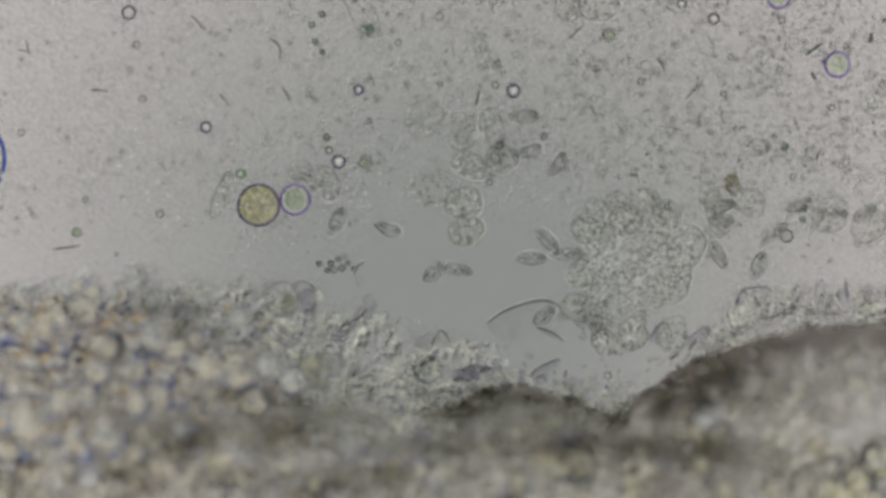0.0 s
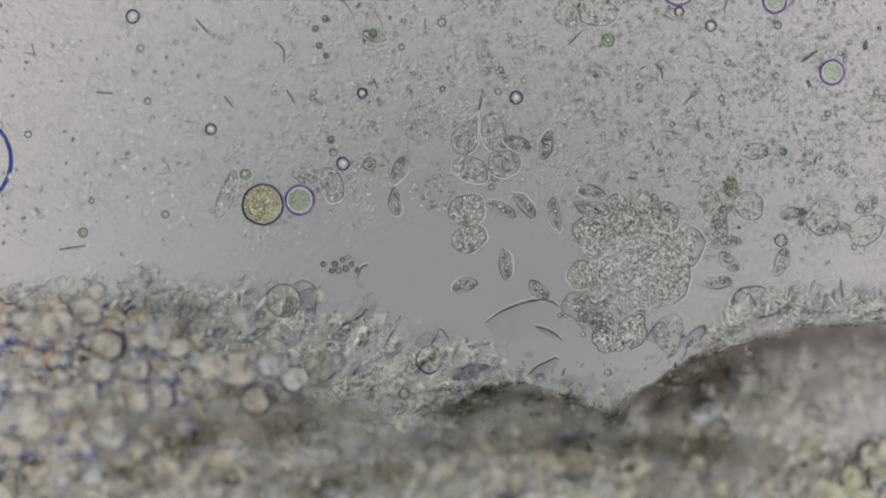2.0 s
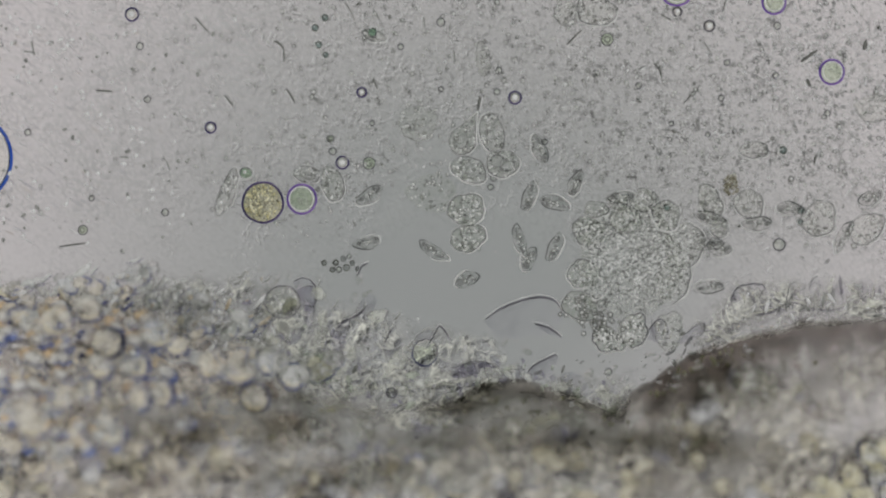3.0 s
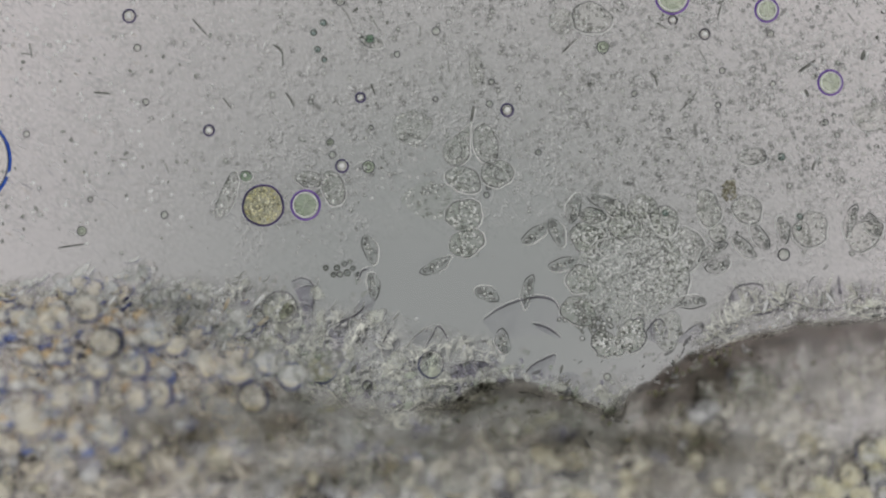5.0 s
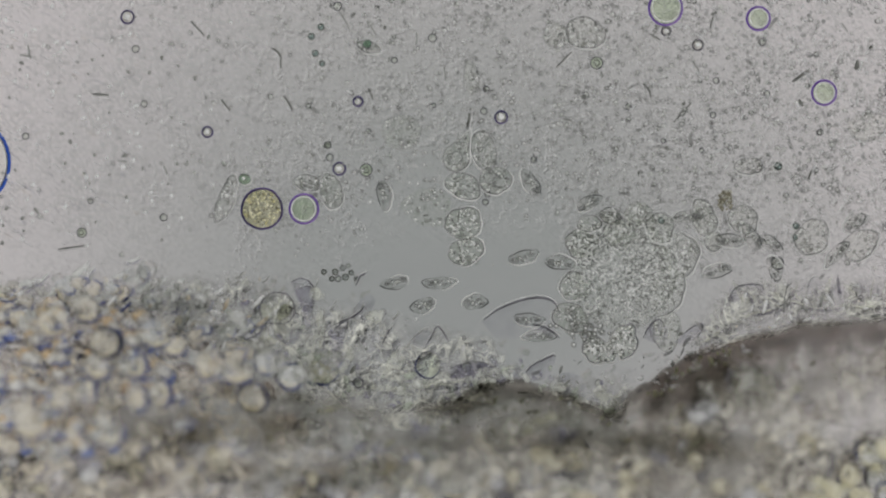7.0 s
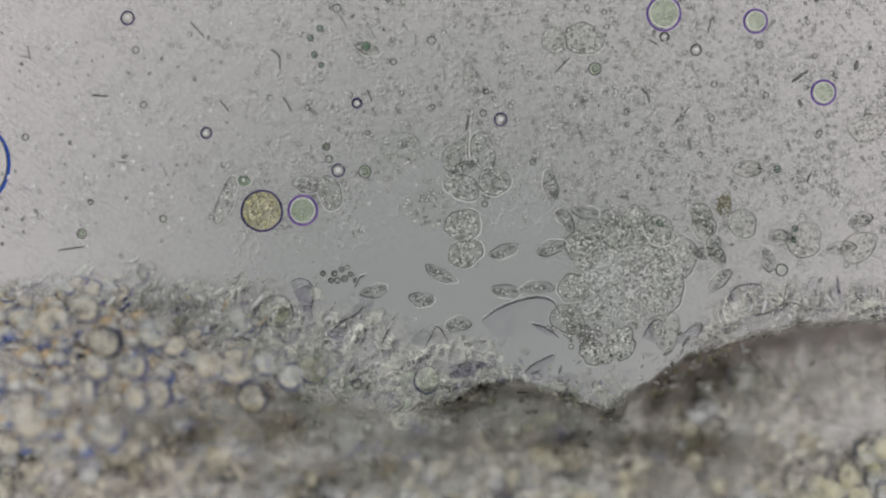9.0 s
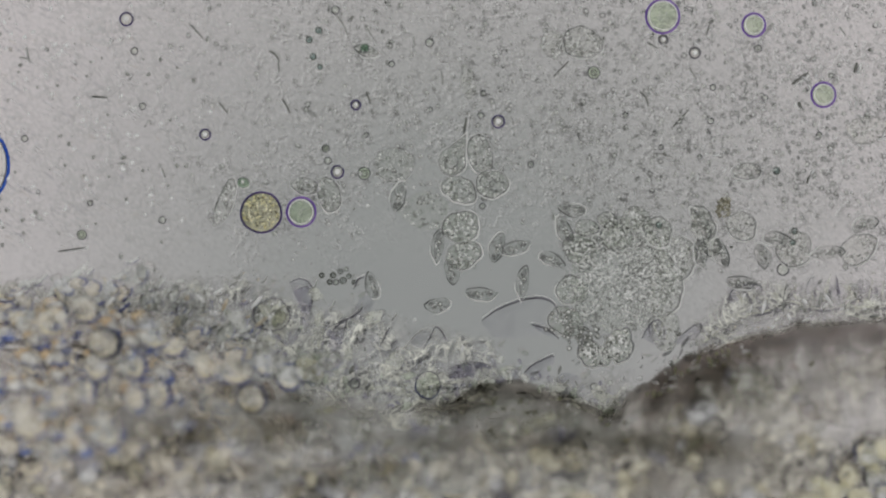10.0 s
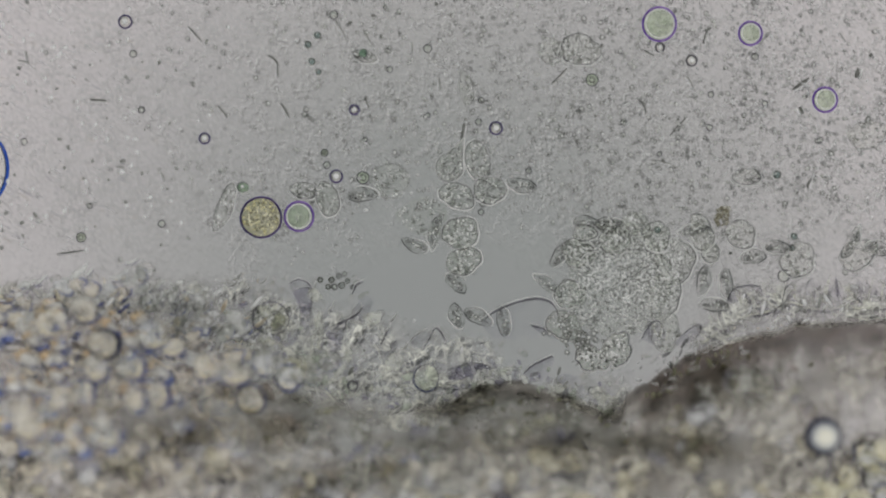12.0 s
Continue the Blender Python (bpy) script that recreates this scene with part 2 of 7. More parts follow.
def oval(rx, ry, wob=0.0, seed=0, tip=0.0):
    """An outline in plan units: an oval with an uneven edge; tip draws it out to +x."""
    rnd = random.Random(seed)
    ph = [rnd.uniform(0, 6.28) for _ in range(4)]

    def f(t):
        k = 1 + 1.3 * wob * (math.sin(2 * t + ph[0]) + 0.7 * math.sin(3 * t + ph[1]) + 0.5 * math.sin(5 * t + ph[2]) + 0.25 * math.sin(9 * t + ph[3]))
        c, s = math.cos(t), math.sin(t)
        x = rx * c * k
        y = ry * s * k
        if tip > 0 and c > 0:
            x *= 1 + tip * c ** 3
            y *= 1 - 0.75 * min(1, tip) * c ** 2
        return x * U, y * U
    return f


def leaf(long, wide, bend=0.0):
    """A spindle outline, pointed at both ends."""
    def f(t):
        c, s = math.cos(t), math.sin(t)
        x = long * c
        y = wide * math.copysign(abs(s) ** 1.5, s) + bend * (c * c - 0.5)
        return x * U, y * U
    return f


# ---- the drift of the liquid ----
KNOTS = (0, 1, 2, 3, 5, 5.5, 6, 7, 9, 10, 11, 12)
ANCHORS = []


def anchor(x, y, right, down):
    ANCHORS.append((x, y, right, down))


anchor(227, 30, (2, 1, 3, 3, 1, 0, 0, -1, 0, -1, -1, -2), (-7, -7, -5, -4, -1, 0, 0, 0, 2, 3, 4, 6))
anchor(368, 233, (-4, -1, 0, 1, 1, 0, 0, -1, -2, -3, -2, -3), (-9, -9, -8, -6, -1, 0, 1, 1, 3, 5, 7, 10))
anchor(604, 295, (-7, -3, -1, -1, 1, 0, -1, -3, -4, -4, -3, -5), (-13, -13, -11, -8, -2, 0, 1, 2, 5, 7, 10, 13))
anchor(465, 367, (-8, -5, -4, -3, 0, 0, 0, -1, 0, 0, 0, 1), (-6, -7, -8, -7, -2, 0, 1, 3, 7, 9, 12, 16))
anchor(539, 368, (-20, -16, -14, -9, 1, 0, -1, -1, -2, -4, -5, -7), (-17, -18, -17, -14, -3, 0, 2, 3, 6, 8, 10, 14))
anchor(805, 273, (8, 10, 12, 10, 2, 0, 0, 3, 2, -2, -5, -6), (-35, -33, -31, -25, -6, 0, 2, 4, 6, 10, 14, 19))
anchor(826, 438, (-3, 0, 3, 3, 3, 0, -1, 3, 3, 1, -2, 2), (-32, -25, -18, -15, -6, 0, 4, 8, 12, 14, 20, 23))
anchor(893, 200, (10, 17, 17, 16, 5, 0, -3, -5, -5, -8, -10, -11), (-42, -37, -33, -28, -6, 0, 3, 6, 10, 13, 18, 23))
anchor(1060, 97, (8, 8, 10, 10, 5, 0, -3, -5, -7, -8, -8, -10), (-34, -31, -29, -26, -12, 0, 9, 15, 26, 32, 36, 43))
anchor(1185, 44, (12, 13, 13, 11, 6, 0, -3, -5, -7, -8, -9, -13), (-37, -33, -28, -23, -8, 0, 6, 11, 21, 25, 30, 37))
anchor(1346, 26, (18, 18, 18, 18, 8, 0, -4, -6, -10, -12, -13, -17), (-31, -30, -27, -21, -7, 0, 4, 7, 12, 18, 23, 31))
anchor(1463, 154, (5, 5, 4, 5, 5, 0, -3, -5, -5, -4, -1, 0), (-40, -35, -30, -26, -7, 0, 5, 10, 10, 13, 16, 20))
anchor(1380, 286, (-4, -1, 1, 2, 2, 0, -1, -3, -4, -4, -3, -2), (-28, -25, -22, -20, -8, 0, 5, 8, 13, 15, 17, 20))
anchor(1285, 343, (-2, 0, 2, 3, 3, 0, -2, -3, -4, -4, -4, -5), (-24, -23, -20, -18, -8, 0, 4, 9, 17, 21, 27, 35))
anchor(1067, 615, (-4, 0, 0, 2, 3, 0, -4, -12, -16, -18, -19, -21), (-14, -17, -16, -13, -4, 0, 3, 6, 10, 12, 14, 17))
anchor(1200, 480, (-4, 0, 0, 2, 3, 0, -2, -4, -5, -6, -7, -8), (-16, -16, -15, -13, -4, 0, 3, 5, 8, 9, 10, 12))
anchor(145, 411, (-7, -3, -3, -2, -1, 0, 0, 0, 1, 2, 2, 2), (-3, -3, -3, -3, -1, 0, 1, 1, 3, 4, 5, 7))


def drift(x, y):
    """The way of the liquid at a place: (seconds, right, down) in plan units."""
    w = [1.0 / ((x - a[0]) ** 2 + (y - a[1]) ** 2 + 900) ** 1.5 for a in ANCHORS]
    tot = sum(w)
    return [(t, sum(k * a[2][i] for k, a in zip(w, ANCHORS)) / tot, sum(k * a[3][i] for k, a in zip(w, ANCHORS)) / tot)
            for i, t in enumerate(KNOTS)]


DRIFTERS = []                    # (thing, x, y, turn, z, extra spin in degrees)


def adrift(ob, x, y, turn=0.0, z=0.0, spin=0.0):
    DRIFTERS.append((ob, x, y, turn, z, spin))
    return ob


# ---- slide and illuminator ----
def slab(name, x0, x1, y0, y1, z0, z1, material):
    v = [(x, y, z) for z in (z0, z1) for y in (y0, y1) for x in (x0, x1)]
    f = [(0, 2, 3, 1), (4, 5, 7, 6), (0, 1, 5, 4), (2, 6, 7, 3), (0, 4, 6, 2), (1, 3, 7, 5)]
    return mesh(name, v, f, material, smooth=False)


slide = tagged(slab("ground_slide", -9, 9, -6, 6, -0.5, 0.0, GLASS), "clear glass microscope slide under the liquid", "glass slide", kind="structure")
slide.visible_shadow = False


def build_lamp():
    m = bpy.data.materials.new("illuminator_glow")
    m.use_nodes = True
    nodes, links = m.node_tree.nodes, m.node_tree.links
    nodes.remove(nodes["Principled BSDF"])
    em, tc = nodes.new("ShaderNodeEmission"), nodes.new("ShaderNodeTexCoord")
    gr, ramp, mp = nodes.new("ShaderNodeTexGradient"), nodes.new("ShaderNodeValToRGB"), nodes.new("ShaderNodeMapping")
    gr.gradient_type = "SPHERICAL"
    mp.inputs["Scale"].default_value = (0.26, 0.3, 0.3)
    mp.inputs["Location"].default_value = (0.0, 0.05, 0)
    links.new(tc.outputs["Object"], mp.inputs[0])
    links.new(mp.outputs[0], gr.inputs[0])
    links.new(gr.outputs["Fac"], ramp.inputs[0])
    ramp.color_ramp.elements[0].position, ramp.color_ramp.elements[0].color = 0.1, (0.486, 0.454, 0.458, 1)
    ramp.color_ramp.elements[1].position, ramp.color_ramp.elements[1].color = 0.75, (0.255, 0.2645, 0.26, 1)
    links.new(ramp.outputs[0], em.inputs[0])
    em.inputs[1].default_value = 1.0
    links.new(em.outputs[0], nodes["Material Output"].inputs[0])
    n = 64
    v = [(0, 0, 0)] + [(4.3 * math.cos(6.28319 * i / n), 4.3 * math.sin(6.28319 * i / n), 0) for i in range(n)]
    v += [(x, y, -0.3) for x, y, z in v[1:]]
    f = [(0, 1 + i, 1 + (i + 1) % n) for i in range(n)]
    f += [(1 + i, 1 + n + i, 1 + n + (i + 1) % n, 1 + (i + 1) % n) for i in range(n)]
    ob = mesh("illuminator", v, f, m, smooth=False)
    ob.location = (0, 0, -8)
    return tagged(ob, "round glowing microscope illuminator below the slide", "lamp", kind="structure")


build_lamp()


# ---- tissue ----
EDGE = ((-120, 535), (0, 540), (110, 514), (230, 522), (330, 570), (450, 610), (540, 670), (640, 705), (720, 715),
        (790, 712), (830, 684), (865, 671), (920, 673), (985, 690), (1045, 710), (1098, 730), (1113, 699), (1145, 675), (1190, 648), (1250, 615), (1330, 590), (1430, 566), (1568, 556), (1820, 562))


def edge(x):
    for (x0, y0), (x1, y1) in zip(EDGE, EDGE[1:]):
        if x0 <= x <= x1:
            t = (x - x0) / (x1 - x0)
            return y0 + (y1 - y0) * (3 * t * t - 2 * t ** 3) * 0.5 + (y1 - y0) * t * 0.5
    return EDGE[-1][1]


def tissue_height(x, d):
    """Height over the slide, d plan units inside the edge."""
    bump = noise.fractal(Vector((x * 0.012, d * 0.012, 3)), 0.8, 2.0, 4)
    far = 45.0 + 55.0 * max(0.0, min(1.0, (760 - x) / 200))
    full = 0.22 + 0.13 * max(0.0, min(1.0, (x - 300) / 300 + max(0, d - 100) / 180))
    full *= 1 - 0.72 * math.exp(-((x - 1540) / 75) ** 2 - ((d - 285) / 75) ** 2)
    return max(0.01, full * (1 - math.exp(-d / far)) + 0.08 * bump * min(1, d / 40))


tissue = thing("tissue", "thick greyish brown mottled tissue with a dark rim", "tissue", 784, 700)
TB = tissue.matrix_basis.inverted()


def build_tissue():
    verts, faces, nx, ny = [], [], 220, 60
    for i in range(nx):
        x = -110 + 1790 * i / (nx - 1)
        e = edge(x) + 7 * noise.noise(Vector((x * 0.03, 0, 0))) + 4 * noise.noise(Vector((x * 0.11, 5, 0)))
        for j in range(ny):
            d = (980 - e) * (j / (ny - 1)) ** 1.5
            verts.append(TB @ at(x, e + d, tissue_height(x, d)))
    base = len(verts)
    for i in range(nx):
        for j in (0, ny - 1):
            v = verts[i * ny + j]
            verts.append((v[0], v[1], 0.002))
    for i in range(nx - 1):
        for j in range(ny - 1):
            a = i * ny + j
            faces.append((a, a + 1, a + ny + 1, a + ny))
        b = base + 2 * i
        faces.append((i * ny, (i + 1) * ny, b + 2, b))
        faces.append((i * ny + ny - 1, b + 1, b + 3, (i + 1) * ny + ny - 1))
    mesh("body", verts, faces, TISSUE, tissue)


build_tissue()


def rim_strip(x0, x1, wide, lift, name, label, top=0.0, seed=0, centre=None, material=None):
    """A ragged dark strip on the tissue: along its edge, or about the line centre(x)."""
    verts, faces, thick, nx, ny = [], [], [], int((x1 - x0) / 6), 16
    for i in range(nx):
        t = i / (nx - 1)
        x = x0 + (x1 - x0) * t
        ends = min(1.0, 6 * t, 6 * (1 - t)) if centre else min(1.0, 0.35 + 5 * t, 0.4 + 6 * (1 - t))
        e = edge(x) + 7 * noise.noise(Vector((x * 0.03, 0, 0))) + 4 * noise.noise(Vector((x * 0.11, 5, 0)))
        w = (wide(x) if callable(wide) else wide) * ends * (1 + 0.55 * noise.noise(Vector((x * 0.021, seed, 2))) + 0.3 * noise.noise(Vector((x * 0.09, seed, 7))))
        for j in range(ny):
            s = j / (ny - 1)
            if centre:
                y = centre(x) + (s - 0.5) * 2 * w + 5 * noise.noise(Vector((x * 0.05, seed + s, 3)))
            else:
                y = e + top + s * w
            d = y - edge(x)
            h = tissue_height(x, max(0, d)) + lift + 0.012 * noise.noise(Vector((x * 0.05, y * 0.05, seed)))
            verts.append(TB @ at(x, y, max(0.008, h)))
            # thickness here only fades the strip's tint at its borders
            inner = min(1.0, 2.2 * s, 2.2 * (1 - s)) if centre else min(1.0, s * w / (2 + 0.07 * max(0, x - 1230)), 1.7 * (1 - s))
            thin = 1.0 if centre else 0.76 if x1 < 1200 else 1 - 0.3 * max(0.0, min(1.0, (x - 1260) / 160))
            thick.append(thin * inner * inner * (3 - 2 * inner) * min(1.0, 9 * t, 9 * (1 - t)))
    for i in range(nx - 1):
        for j in range(ny - 1):
            a = i * ny + j
            faces.append((a, a + 1, a + ny + 1, a + ny))
    thickness(mesh(name, verts, faces, material or RIM_SHADE, tissue, label), thick)


# edge strips tint in the dark where the steep rim bends light away
rim_strip(1076, 1800, 66, 0.02, "rim_fold", "dark brown rim with its shade tinted in", -4, 1)
rim_strip(1090, 1800, lambda x: 112 if x < 1290 else max(84, 112 - 0.3 * (x - 1290)), 0.06, "rim_fold", "dark brown rim with its shade tinted in", 1, 8)
rim_strip(755, 1112, 46, 0.02, "rim_fold", "dark brown rim with its shade tinted in", -3, 2)
rim_strip(780, 1092, 84, 0.06, "rim_fold", "dark brown rim with its shade tinted in", 1, 9, None, OLIVE)
rim_strip(790, 1060, 110, 0.09, "rim_fold", "dark brown rim with its shade tinted in", 2, 12, None, OLIVE)
rim_strip(100, 740, 56, 0.09, "dark_band", "dark grey band", 0, 3, lambda x: 738 - 12 * math.sin((x - 215) / 160), HAZE)
rim_strip(160, 580, 54, 0.14, "dark_band", "dark grey band", 0, 15, lambda x: 762 - 0.05 * (x - 300), OLIVE)
rim_strip(355, 550, 28, 0.09, "dark_band", "dark grey band", 0, 14, lambda x: 694 + 0.1 * (x - 440), OLIVE)
rim_strip(620, 1050, 36, 0.12, "dark_band", "dark grey band", 0, 5, lambda x: 775 + 0.03 * (x - 690), OLIVE)
rim_strip(725, 840, 32, 0.1, "dark_band", "dark grey band", 0, 8, lambda x: 720 - 0.1 * (x - 780), OLIVE)
rim_strip(1040, 1330, 44, 0.08, "dark_band", "dark grey band", 0, 27, lambda x: 742 - 0.34 * (x - 1060), OLIVE)
rim_strip(980, 1410, 40, 0.08, "dark_band", "dark grey band", 0, 6, lambda x: 770 + 0.07 * (x - 1000), OLIVE)
rim_strip(720, 1600, 60, 0.03, "grey_band", "dull olive grey band", 0, 21, lambda x: 838 + 12 * math.sin(x / 90), OLIVE)
rim_strip(940, 1440, 48, 0.05, "grey_band", "dull olive grey band", 0, 22, lambda x: 790 + 0.05 * (x - 960), OLIVE)
rim_strip(1180, 1800, 84, 0.05, "grey_band", "dull olive grey band", 0, 24, lambda x: 690 - 0.05 * (x - 1230), HAZE)
rim_strip(130, 820, 50, 0.08, "grey_band", "dull olive grey band", 0, 25, lambda x: 835 + 14 * math.sin(x / 70), HAZE)


def build_gel():
    """The loose film between the tissue and the clear liquid, in two sheets."""
    for x0, x1, top, low, label in (
            (-100, 900, lambda x: 486 + max(0, x - 430) * 0.24, lambda x: edge(x) + 46, "thin whitish film of slime spreading from the tissue"),
            (820, 1130, lambda x: 668 - 0.12 * abs(x - 960), lambda x: edge(x) + 20, "thin whitish film of slime in the notch of the tissue"),
            (1215, 1660, lambda x: 560 - min(70, max(0, (x - 1230) * 1.0)), lambda x: edge(x) + 14, "thin whitish film of slime along the dark rim")):
        ob = thing("slime_film", label, "slime", (x0 + x1) / 2, 560)
        inv = ob.matrix_basis.inverted()
        for lift, m in ((0.0, GEL), (0.012, GEL_RELIEF)):
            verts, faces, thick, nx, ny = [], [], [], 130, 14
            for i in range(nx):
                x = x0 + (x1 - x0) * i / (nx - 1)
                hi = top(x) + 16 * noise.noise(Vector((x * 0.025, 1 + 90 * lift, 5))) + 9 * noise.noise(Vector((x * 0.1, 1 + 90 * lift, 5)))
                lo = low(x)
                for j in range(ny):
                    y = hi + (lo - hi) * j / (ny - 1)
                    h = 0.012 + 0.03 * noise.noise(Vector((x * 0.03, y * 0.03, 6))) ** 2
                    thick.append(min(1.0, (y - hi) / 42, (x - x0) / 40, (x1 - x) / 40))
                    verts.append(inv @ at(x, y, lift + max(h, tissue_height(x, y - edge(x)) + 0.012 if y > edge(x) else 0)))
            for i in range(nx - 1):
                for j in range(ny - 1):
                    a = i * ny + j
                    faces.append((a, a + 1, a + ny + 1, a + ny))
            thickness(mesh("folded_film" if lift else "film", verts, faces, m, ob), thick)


# the slime's folds are painted: dark veins with shifted bright ones
GEL_RELIEF = film("slime_folds", ((4.5, 0.045, 0.55, 0.5, 1.2), (8, 0.055, 0.62, 0.62, 0.9), (15, 0.055, 0.5, 0.5, 0.5), (30, 0.05, 0.18, 0.2, 0.3)), (0.95, 0.94, 0.98), (0.9, 0.9, 0.82), 0.014)
build_gel()


def build_turbid_film():
    """The cloudy layer of the liquid, with a ragged lower border."""
    # veins paint a light and dark relief into the cloudy liquid
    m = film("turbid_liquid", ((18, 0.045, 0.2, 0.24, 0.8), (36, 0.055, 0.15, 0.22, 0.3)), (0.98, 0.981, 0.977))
    for layer, (reach, z) in enumerate(((-50, 0.0045), (0, 0.006), (95, 0.0075))):
        verts, faces, thick, nx, ny = [], [], [], 120, 24
        for i in range(nx):
            x = -160 + 1900 * i / (nx - 1)
            dip = max(0.0, 1 - abs((x - 800) / 230) ** 3)
            low = 470 + reach - 125 * dip + 50 * min(1.0, max(0.0, (x - 980) / 120)) + 26 * noise.noise(Vector((x * 0.012, 3 + 5 * layer, 1))) + 20 * noise.noise(Vector((x * 0.05, 8 + layer, 1)))
            for k in range(ny):
                y = -120 + (low + 120) * k / (ny - 1)
                verts.append(at(x, y, z) - at(784, 200, 0))
                thick.append(min(1.0, (low - y) / 60) * min(1.0, 0.45 + max(0, x) / 900))
        for i in range(nx - 1):
            for k in range(ny - 1):
                a = i * ny + k
                faces.append((a, a + 1, a + ny + 1, a + ny))
        ob = thickness(mesh("turbid_film", verts, faces, m), thick)
        ob.matrix_basis = Matrix.Translation(at(784, 200))
        adrift(tagged(ob, "cloudy greyish liquid full of finest specks", "liquid", kind="stuff"), 784, 200)


build_turbid_film()

# ---- tissue cells ----
def cream_material():
    """Rounded tissue cells: cream, grey and brownish by chance."""
    m, nodes, links, p = shader("tissue_cells")
    info, ramp = nodes.new("ShaderNodeObjectInfo"), nodes.new("ShaderNodeValToRGB")
    e = ramp.color_ramp.elements
    e[0].position, e[0].color = 0.0, (0.88, 0.87, 0.84, 1)
    e[1].position, e[1].color = 1.0, (1, 1, 0.97, 1)
    for pos, col in ((0.25, (0.93, 0.91, 0.88, 1)), (0.5, (0.98, 0.97, 0.98, 1)), (0.75, (0.98, 0.94, 0.88, 1))):
        e.new(pos).color = col
    links.new(info.outputs["Random"], ramp.inputs[0])
    mix = nodes.new("ShaderNodeMix")
    mix.data_type, mix.blend_type = "RGBA", "MULTIPLY"
    mix.inputs["Factor"].default_value = 1
    links.new(ramp.outputs[0], mix.inputs["A"])
    links.new(mottled(nodes, links, (0.74, 0.73, 0.71), (1, 1, 1), 1.1, 3.0, 0.35, 0.6), mix.inputs["B"])
    links.new(mix.outputs["Result"], p.inputs["Base Color"])
    p.inputs["Roughness"].default_value, p.inputs["Transmission Weight"].default_value, p.inputs["IOR"].default_value = 0.02, 1, 1.05
    return m


CELLS = cream_material()
LAYER = clear("cell_layer", (0.82, 0.8, 0.77), (1, 0.99, 0.95), 1.12, 8)


def ball_mesh(name, sub, material, flat=0.7):
    bm = bmesh.new()
    bmesh.ops.create_icosphere(bm, subdivisions=sub, radius=1)
    for v in bm.verts:
        v.co *= 1 + 0.34 * noise.noise(v.co * 1.2 + Vector((sub, flat * 9, 0))) + 0.12 * noise.noise(v.co * 3 + Vector((sub, flat * 7, 5)))
        v.co.z *= flat
    for f in bm.faces:
        f.smooth = True
    me = bpy.data.meshes.new(name)
    bm.to_mesh(me)
    bm.free()
    me.materials.append(material)
    return me


CELL_BALLS = [ball_mesh("tissue_cell", 3, CELLS, k) for k in (0.4, 0.45, 0.5, 0.55, 0.6, 0.65, 0.7, 0.75)]


def build_tissue_cells():
    rnd = random.Random(11)
    made, rest = 0, []
    row = 0
    y = 505
    while y < 960:
        x = -70 + (row % 2) * 20
        while x < 1640:
            px, py = x + rnd.uniform(-15, 15), y + rnd.uniform(-12, 12)
            d = py - edge(px)
            keep = 0.3 if px < 640 else 0.2
            if px > 1130 and py < 760 + 0.25 * (px - 1130):
                keep = 0.16
            if px < 700 and 715 < py:
                keep = 0.22
            if d > (18 if px < 700 else 44) and rnd.random() < keep:
                r = rnd.uniform(18, 36) if px < 430 else rnd.uniform(15, 32)
                z = tissue_height(px, d) + rnd.uniform(-0.012, 0.03)
                if made < 295:
                    ob = new("tissue_cell", CELL_BALLS[rnd.randrange(8)])
                    ob.parent = tissue
                    ob.matrix_basis = Matrix.Translation(TB @ at(px, py, z)) @ pose(0, 0, 0, rnd.uniform(-15, 15), rnd.uniform(-15, 15), rnd.gauss(0, 28)) @ Matrix.Diagonal((r * U * rnd.uniform(0.8, 1.7), r * U, r * U * rnd.uniform(0.5, 0.8), 1))
                    made += 1
                else:
                    p = TB @ at(px, py, z)
                    rest.append((p.x, p.y, p.z, r * U, r * U * rnd.uniform(0.75, 1), r * U * 0.45, rnd.uniform(0, 3)))
            x += rnd.uniform(33, 45)
        y += 29
        row += 1
    if rest:
        v, f = specks(rest)
        tagged(mesh("cell_layer", v, f, LAYER, tissue), kind="stuff")


build_tissue_cells()


def build_relief_sheets():
    """Sheets of the tissue with light and dark relief painted in: one near the slide, one over its back."""
    for x0, x1, margin, over, share, m in ((420, 1660, 20, False, 0.8, RELIEF), (430, 1660, 46, True, 1.0, RELIEF_COAT), (-60, 460, 160, True, 0.6, RELIEF_COAT), (-80, 480, -14, True, 1.0, BLUE_COAT)):
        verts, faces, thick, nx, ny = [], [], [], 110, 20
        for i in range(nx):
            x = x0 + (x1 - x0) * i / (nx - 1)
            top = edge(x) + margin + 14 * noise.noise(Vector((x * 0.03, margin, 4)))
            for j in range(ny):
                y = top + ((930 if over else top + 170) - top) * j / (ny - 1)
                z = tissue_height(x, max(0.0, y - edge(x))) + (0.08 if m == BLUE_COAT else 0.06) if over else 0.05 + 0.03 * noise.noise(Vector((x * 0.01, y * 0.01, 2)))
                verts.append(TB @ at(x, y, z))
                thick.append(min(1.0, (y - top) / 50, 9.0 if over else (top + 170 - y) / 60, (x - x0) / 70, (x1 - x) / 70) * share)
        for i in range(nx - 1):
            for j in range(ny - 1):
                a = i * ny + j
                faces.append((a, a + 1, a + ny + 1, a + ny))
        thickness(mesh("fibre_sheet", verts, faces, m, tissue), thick)


